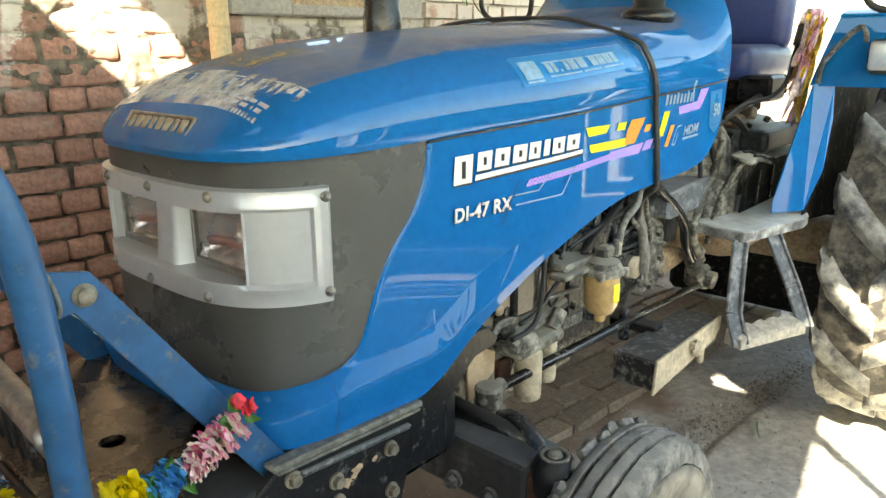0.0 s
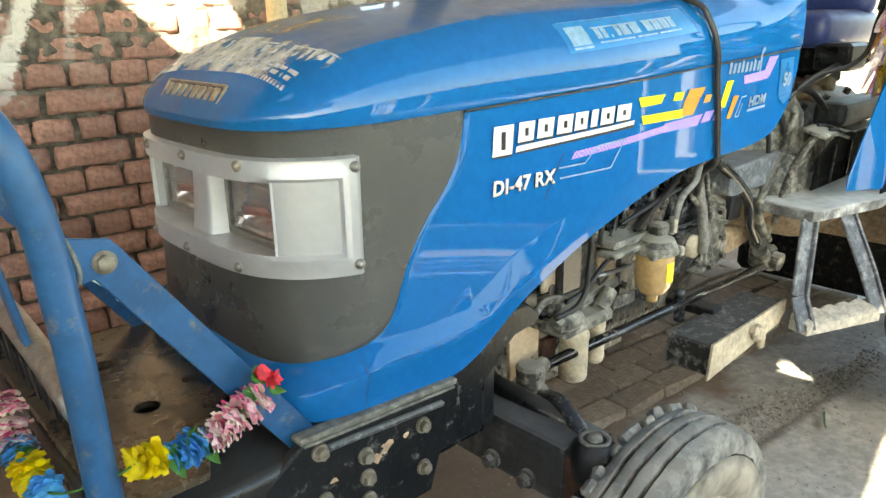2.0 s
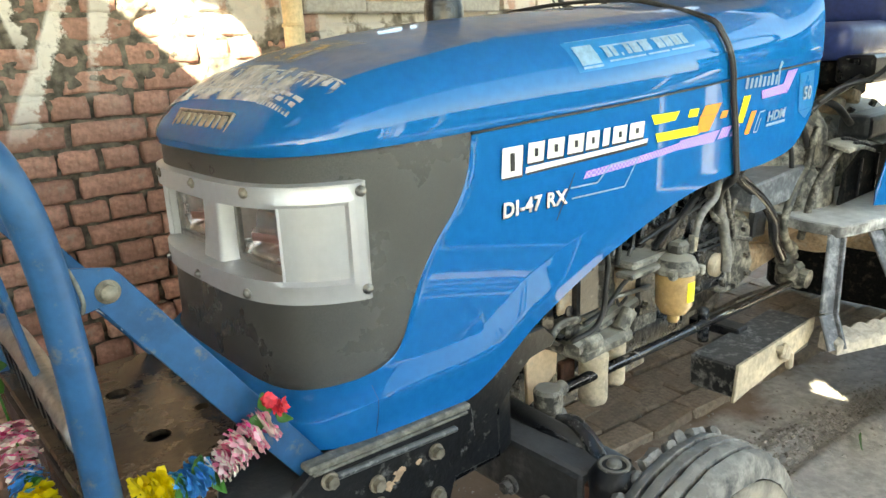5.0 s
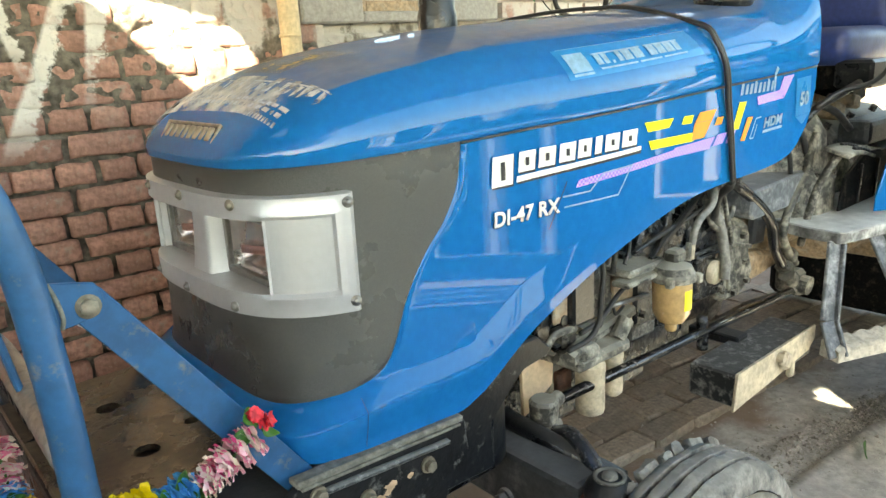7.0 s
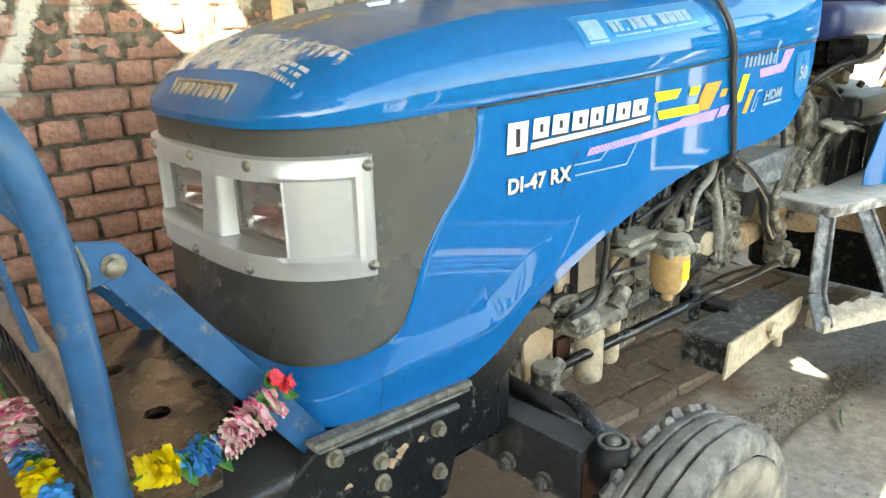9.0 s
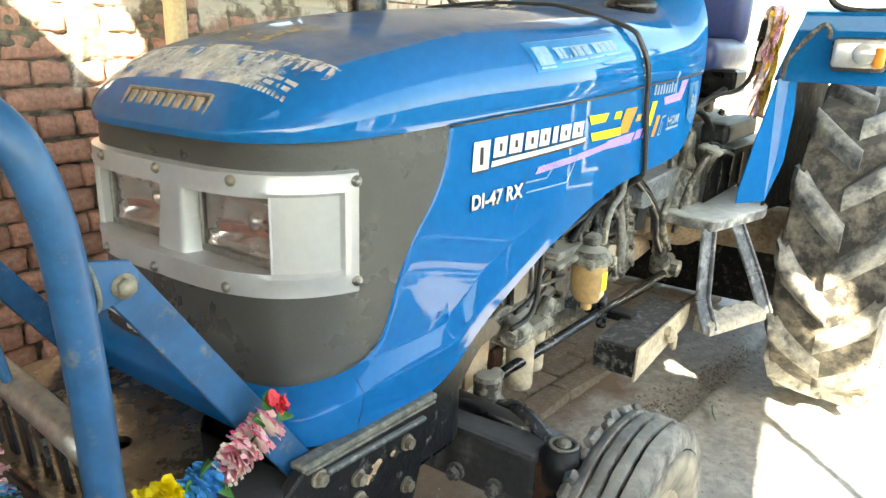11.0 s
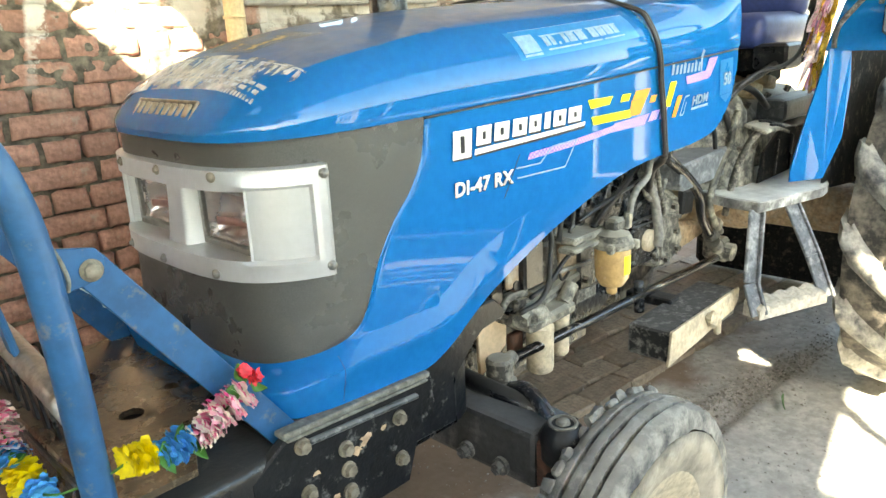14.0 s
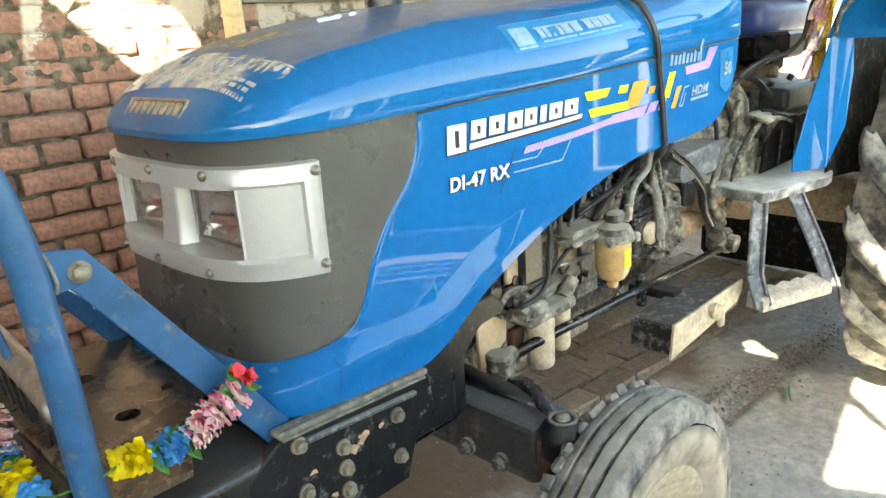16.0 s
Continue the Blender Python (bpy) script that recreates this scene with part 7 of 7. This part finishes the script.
        beam(bm, (x, -0.338, 0.96), (x + 0.012, -0.338, 1.09), 0.010, 0.008, 0.002)
        part("rib", bm, BLACK, skirt, smooth=False)
    bm = bmesh.new()
    poly_prism(bm, [(2.32, -0.345), (2.90, -0.375), (2.92, -0.29), (2.40, -0.27)], 1.118, 1.124, 0.001)
    part("step_sheet", bm, CONCRETE_GREY, tractor, "pale dusty sheet between housing and mudguard", False)
    bm = bmesh.new()
    box(bm, (2.36, 0, 1.475), (0.52, 0.56, 0.125), 0.045, seg=4)
    part("seat_cushion", bm, BLUE_DARK, seat, "navy blue vinyl seat cushion, dusty")
    bm = bmesh.new()
    box(bm, (2.555, 0, 1.77), (0.13, 0.56, 0.54), 0.055, Matrix.Rotation(0.12, 3, "Y"), 4)
    part("seat_back", bm, BLUE_DARK, seat, "navy blue vinyl backrest")
    bm = bmesh.new()
    box(bm, (2.20, -0.30, 1.385), (0.16, 0.12, 0.09), 0.01)
    part("seat_bracket", bm, BLACK, seat, smooth=False)
    bm = bmesh.new()
    tube(bm, [(1.86, -0.30, 1.30), (1.93, -0.34, 1.345), (2.03, -0.39, 1.365), (2.09, -0.415, 1.41), (2.12, -0.42, 1.49), (2.155, -0.42, 1.55)], 0.008, 10, 6)
    lv = part("gear_lever", bm, BLACK, tractor, "thin black control lever")
    bm = bmesh.new()
    tube(bm, [(2.148, -0.42, 1.535), (2.165, -0.42, 1.565), (2.180, -0.42, 1.60)], 0.016, 12, 4)
    part("knob", bm, RUBBER, lv, "black grip")
    bm = bmesh.new()
    tube(bm, [(1.80, -0.24, 1.20), (1.90, -0.28, 1.29), (2.0, -0.31, 1.33), (2.10, -0.33, 1.36)], 0.013, 10, 5)
    part("steering_shaft", bm, BLACK, tractor)


build_cab()


# ---- garlands, pebbles and leaves ----
def flower(bm, c, r, seed, axis=(0, -0.5, 0.8), layers=4, pitch=0.32):
    """A frilled cloth flower: discs of narrow, jagged petals strung on an axis; the petal tips take the second material."""
    rr = random.Random(seed)
    q = Vector(axis).to_track_quat("Z", "Y").to_matrix()
    for ring in range(layers):
        n = rr.randint(12, 15)
        lift = (ring - (layers - 1) / 2) * pitch * r
        cone = rr.uniform(-0.1, 0.55)
        for k in range(n):
            a = 2 * math.pi * (k + rr.uniform(-0.3, 0.3)) / n
            d, t = Vector((math.cos(a), math.sin(a), 0)), Vector((-math.sin(a), math.cos(a), 0))
            L, W = r * rr.uniform(0.78, 1.12), r * rr.uniform(0.20, 0.32)
            bow, twist = rr.uniform(-0.25, 0.45) + cone, rr.uniform(-0.5, 0.5)
            rows = []
            for u, w in ((0.08, 0.25), (0.45, 0.75), (0.78, 1.0), (1.0, 0.45)):
                mid = Vector((0, 0, lift)) + d * L * u * (1 - 0.18 * abs(bow) * u) + Vector((0, 0, L * bow * u * u * 0.6))
                side = t * (W * w) + Vector((0, 0, twist * W * u))
                rows.append([Vector(c) + q @ (mid - side), Vector(c) + q @ (mid + Vector((0, 0, rr.uniform(-0.10, 0.10) * r))), Vector(c) + q @ (mid + side)])
            first = len(bm.faces)
            grid(bm, rows)
            bm.faces.ensure_lookup_table()
            for f in bm.faces[first + 4:]:
                f.material_index = 1


def leaf(bm, a, b, w, bend=0.01):
    a, b = Vector(a), Vector(b)
    d = (b - a)
    t = d.cross(Vector((0.3, -1, 0.4))).normalized() * w
    n = d.cross(t).normalized()
    rows = []
    for i in range(7):
        u = i / 6
        k = math.sin(math.pi * min(1, u * 0.93 + 0.05))
        c = a + d * u + n * bend * math.sin(math.pi * u)
        rows.append([c - t * k, c + n * 0.003, c + t * k])
    grid(bm, rows)


TIPS = {}


def build_garland(name, beads, string):
    g = tagged(new(name), "garland of pink, blue and yellow cloth flowers tied on the guard", "garland", group="flower garlands")
    bm = bmesh.new()
    tube(bm, string, 0.002, 6, 5)
    part("string", bm, LEAF, g)
    for i, (c, r, m_, ax) in enumerate(beads):
        bm = bmesh.new()
        if m_ is LEAF:
            leaf(bm, c, Vector(c) + Vector(ax) * 1.1, r)
            thicken(part("leaf", bm, LEAF, g), 0.001, 0)
        else:
            flower(bm, c, r, i + 3, ax, 3 if m_ is PETAL_RED else 4)
            part("flower", bm, m_, g).data.materials.append(TIPS.get(m_.name, m_))
    return g


TIPS.update({PALE_PINK.name: PINK, PINK.name: PALE_PINK, PETAL_BLUE.name: PETAL_SKY})


STRING = (-0.9, 0.0, -0.42)
build_garland("flower_garland", [
    ((-0.062, -0.338, 1.038), 0.013, PETAL_RED, (0.3, -0.75, 0.5)), ((-0.046, -0.338, 1.022), 0.015, PETAL_RED, (0.6, -0.6, 0.2)),
    ((-0.060, -0.342, 1.020), 0.011, LEAF, (-0.012, -0.006, 0.034)), ((-0.066, -0.340, 1.018), 0.013, LEAF, (-0.030, -0.006, -0.018)), ((-0.054, -0.343, 1.014), 0.008, LEAF, (0.022, -0.004, -0.014)),
    ((-0.076, -0.337, 0.997), 0.030, PALE_PINK, STRING), ((-0.098, -0.338, 0.989), 0.030, PALE_PINK, STRING), ((-0.120, -0.338, 0.978), 0.027, PINK, STRING), ((-0.140, -0.336, 0.968), 0.025, PINK, STRING),
    ((-0.166, -0.335, 0.964), 0.014, LEAF, (-0.010, -0.020, 0.034)), ((-0.156, -0.340, 0.975), 0.011, LEAF, (0.006, -0.018, -0.036)),
    ((-0.174, -0.334, 0.964), 0.028, PETAL_BLUE, (-0.8, -0.4, -0.2)), ((-0.193, -0.334, 0.962), 0.025, PETAL_BLUE, (-0.9, -0.2, -0.2)), ((-0.203, -0.346, 0.985), 0.012, LEAF, (0.004, -0.010, -0.046)),
    ((-0.226, -0.330, 0.967), 0.026, PETAL_YELLOW, (-0.8, -0.3, 0.1)), ((-0.242, -0.326, 0.968), 0.025, PETAL_YELLOW, (-0.9, -0.3, 0.2)),
], [(-0.045, -0.330, 1.03), (-0.09, -0.335, 0.99), (-0.17, -0.333, 0.960), (-0.25, -0.325, 0.966)])
build_garland("flower_garland", [
    ((-0.352, -0.010, 1.094), 0.017, PETAL_RED, (-0.3, -0.8, 0.6)), ((-0.352, -0.012, 1.085), 0.015, LEAF, (-0.024, -0.028, -0.008)), ((-0.352, -0.016, 1.080), 0.012, LEAF, (0.006, -0.026, -0.028)), ((-0.350, -0.008, 1.084), 0.012, LEAF, (0.022, 0.010, -0.010)),
    ((-0.352, -0.118, 1.018), 0.028, PINK, (-0.1, -0.5, -0.8)), ((-0.352, -0.128, 1.000), 0.028, PALE_PINK, (-0.1, -0.5, -0.8)), ((-0.352, -0.140, 0.982), 0.028, PINK, (-0.1, -0.5, -0.8)),
    ((-0.352, -0.158, 0.960), 0.027, PETAL_BLUE, (-0.1, -0.6, -0.7)), ((-0.356, -0.165, 0.968), 0.012, LEAF, (0.010, -0.030, 0.006)), ((-0.352, -0.190, 0.942), 0.027, PETAL_YELLOW, (-0.1, -0.8, -0.5)),
    ((-0.350, -0.212, 0.935), 0.026, PETAL_YELLOW, (-0.1, -0.9, -0.3)), ((-0.346, -0.245, 0.932), 0.025, PETAL_BLUE, (0.0, -0.9, 0.0)),
], [(-0.345, 0.0, 1.12), (-0.352, -0.02, 1.085), (-0.352, -0.12, 1.01), (-0.352, -0.19, 0.942), (-0.342, -0.265, 0.935), (-0.29, -0.318, 0.955), (-0.25, -0.325, 0.966)])


def build_tinsel():
    g = tagged(new("tinsel_garland"), "gold, pink and silver foil tinsel hanging beside the mudguard", "garland")
    r = random.Random(4)
    for k, m_ in enumerate((GOLD, FOIL_PINK, TINSEL, GOLD, FOIL_PURPLE, TINSEL)):
        for j in range(9):
            bm = bmesh.new()
            o = Vector((2.20 + r.uniform(-0.03, 0.02), -0.47 + r.uniform(-0.012, 0.02) + 0.006 * k, 1.645 + r.uniform(-0.02, 0.01)))
            e = Vector((2.09 + r.uniform(-0.04, 0.06), -0.45 + r.uniform(-0.03, 0.03), 1.27 + r.uniform(-0.02, 0.22)))
            rows = []
            w, ph = r.uniform(0.004, 0.010), r.uniform(0, 6)
            for i in range(17):
                u = i / 16
                c = o.lerp(e, u) + Vector((0.010 * math.sin(9 * u + ph), 0.010 * math.cos(7 * u + ph), 0))
                a = ph + 5 * u
                t = Vector((math.cos(a), math.sin(a), 0.2)) * w
                rows.append([c - t, c + t])
            grid(bm, rows)
            part("tinsel_strand", bm, m_, g, smooth=False)
    return g


build_tinsel()


def build_bead_thread():
    g = tagged(new("bead_thread"), "thin thread with four small white beads hung on the brace", "beads")
    bm = bmesh.new()
    tube(bm, [(-0.272, -0.290, 1.236), (-0.245, -0.288, 1.212), (-0.222, -0.286, 1.186), (-0.198, -0.285, 1.160)], 0.0012, 6, 5)
    part("thread", bm, WHITE, g)
    for x, z in ((-0.2235, 1.188), (-0.216, 1.180), (-0.2085, 1.172), (-0.201, 1.164)):
        bm = bmesh.new()
        lathe(bm, [(0.001, -0.006), (0.0045, -0.004), (0.0055, 0), (0.0045, 0.004), (0.001, 0.006)], Matrix.Translation((x, -0.285, z)), 12)
        part("bead", bm, WHITE, g)


build_bead_thread()


def build_foil_tuft():
    g = tagged(new("foil_tuft"), "small green and pink foil tuft tied behind the bonnet", "garland")
    r = random.Random(9)
    for k in range(46):
        bm = bmesh.new()
        o = Vector((1.535 + r.uniform(-0.03, 0.03), 0.545 + r.uniform(-0.02, 0.02), 1.74 + r.uniform(-0.03, 0.03)))
        d = Vector((r.uniform(-1, 1), r.uniform(-1, 1), r.uniform(-1.6, 0.2))).normalized() * r.uniform(0.02, 0.05)
        t = Vector((r.uniform(-1, 1), r.uniform(-1, 1), r.uniform(-1, 1))).normalized() * 0.003
        grid(bm, [[o - t, o + t], [o + d * 0.5 - t + Vector((0, 0, 0.004)), o + d * 0.5 + t], [o + d - t, o + d + t]])
        part("foil_strip", bm, FOIL_GREEN if k % 3 else FOIL_PINK, g, smooth=False)
    bm = bmesh.new()
    tube(bm, [(1.535, 0.545, 1.74), (1.545, 0.50, 1.66), (1.56, 0.40, 1.58), (1.57, 0.33, 1.55)], 0.002, 6, 4)
    part("string", bm, RUBBER, g)


build_foil_tuft()


def build_litter():
    bm = bmesh.new()
    leaf(bm, (2.13, -0.47, FLOOR + 0.016), (2.24, -0.425, FLOOR + 0.022), 0.018, 0.006)
    ob = thicken(tagged(link("fallen_leaf", bm, LEAF), "single green leaf lying on the mud floor", "leaf"), 0.001, 0)
    r = random.Random(12)
    bm = bmesh.new()
    for i in range(3400):
        x, y = r.uniform(0.9, 3.4), r.uniform(-0.9, 0.6)
        s = 0.002 + 0.006 * r.random() ** 3
        if i % 3 == 0:
            x = r.uniform(1.7, 3.0)
            y = -0.305 - 0.09 * (x - 2.05) + r.gauss(0, 0.05)
            s = 0.003 + 0.009 * r.random() ** 3
        z = FLOOR + 0.014 * (noise.noise((x * 2.2, y * 2.2, 0)) + 0.6 * noise.noise((x * 7, y * 7, 3))) - 0.004 + s * 0.3
        g = [bm.verts.new((x + s * a * r.uniform(0.6, 1.3), y + s * b * r.uniform(0.6, 1.3), z + s * c)) for a, b, c in ((1, 0, 0), (-0.5, 0.87, 0), (-0.5, -0.87, 0), (0, 0, 0.9))]
        for f in ((0, 1, 3), (1, 2, 3), (2, 0, 3)):
            bm.faces.new([g[k] for k in f])
    for i in range(1500):
        u = r.random()
        if i % 2:
            x, y, s = 1.55 + 0.95 * u, 0.345 - 0.15 * u + r.gauss(0, 0.06), 0.003 + 0.010 * r.random() ** 2
        else:
            x, y, s = 1.90 + 0.85 * u, -0.20 - 0.19 * u + r.gauss(0, 0.045), 0.003 + 0.009 * r.random() ** 3
        g = [bm.verts.new((x + s * a * r.uniform(0.6, 1.3), y + s * b * r.uniform(0.6, 1.3), FLOOR + 0.002 + s * c * r.uniform(0.7, 1.2))) for a, b, c in ((1, 0, 0), (0, 1, 0), (-1, 0, 0), (0, -1, 0), (0.4, 0.3, 0.8), (-0.4, -0.3, 0.7))]
        for f in ((0, 1, 4), (1, 2, 4), (2, 5, 4), (2, 3, 5), (3, 0, 5), (0, 4, 5)):
            bm.faces.new([g[k] for k in f])
    tagged(link("floor_crumbs", bm, CRUMB, smooth=False), "crumbs of dried mud scattered on the floor", "dirt", kind="stuff")


build_litter()


def build_paving():
    """Worn bricks laid on the floor under the engine."""
    pav = tagged(new("paving"), "patch of worn brick paving set in the mud floor", "paving", kind="structure")
    metas = [brick_mesh(40 + i, (0.235, 0.115, 0.05), PAVER) for i in range(4)]
    r = random.Random(2)
    for i in range(12):
        for j in range(12):
            x, y = 0.85 + 0.245 * i + 0.12 * (j % 2), 0.14 + 0.124 * j - 0.10 * (0.75 + 0.245 * i - 1.9)
            if y > 1.48 or x < 1.30:
                continue
            ob = new("brick", metas[(i * 3 + j) % 4])
            ob.matrix_world = pose(x, y, FLOOR - 0.006 + 0.014 * r.random(), r.uniform(-2, 2), r.uniform(-2, 2), -5.5 + r.uniform(-1.5, 1.5))
            ob.parent = pav
    return pav


build_paving()

# ---- pieces of the wall ----
build_bricks(wall_north)
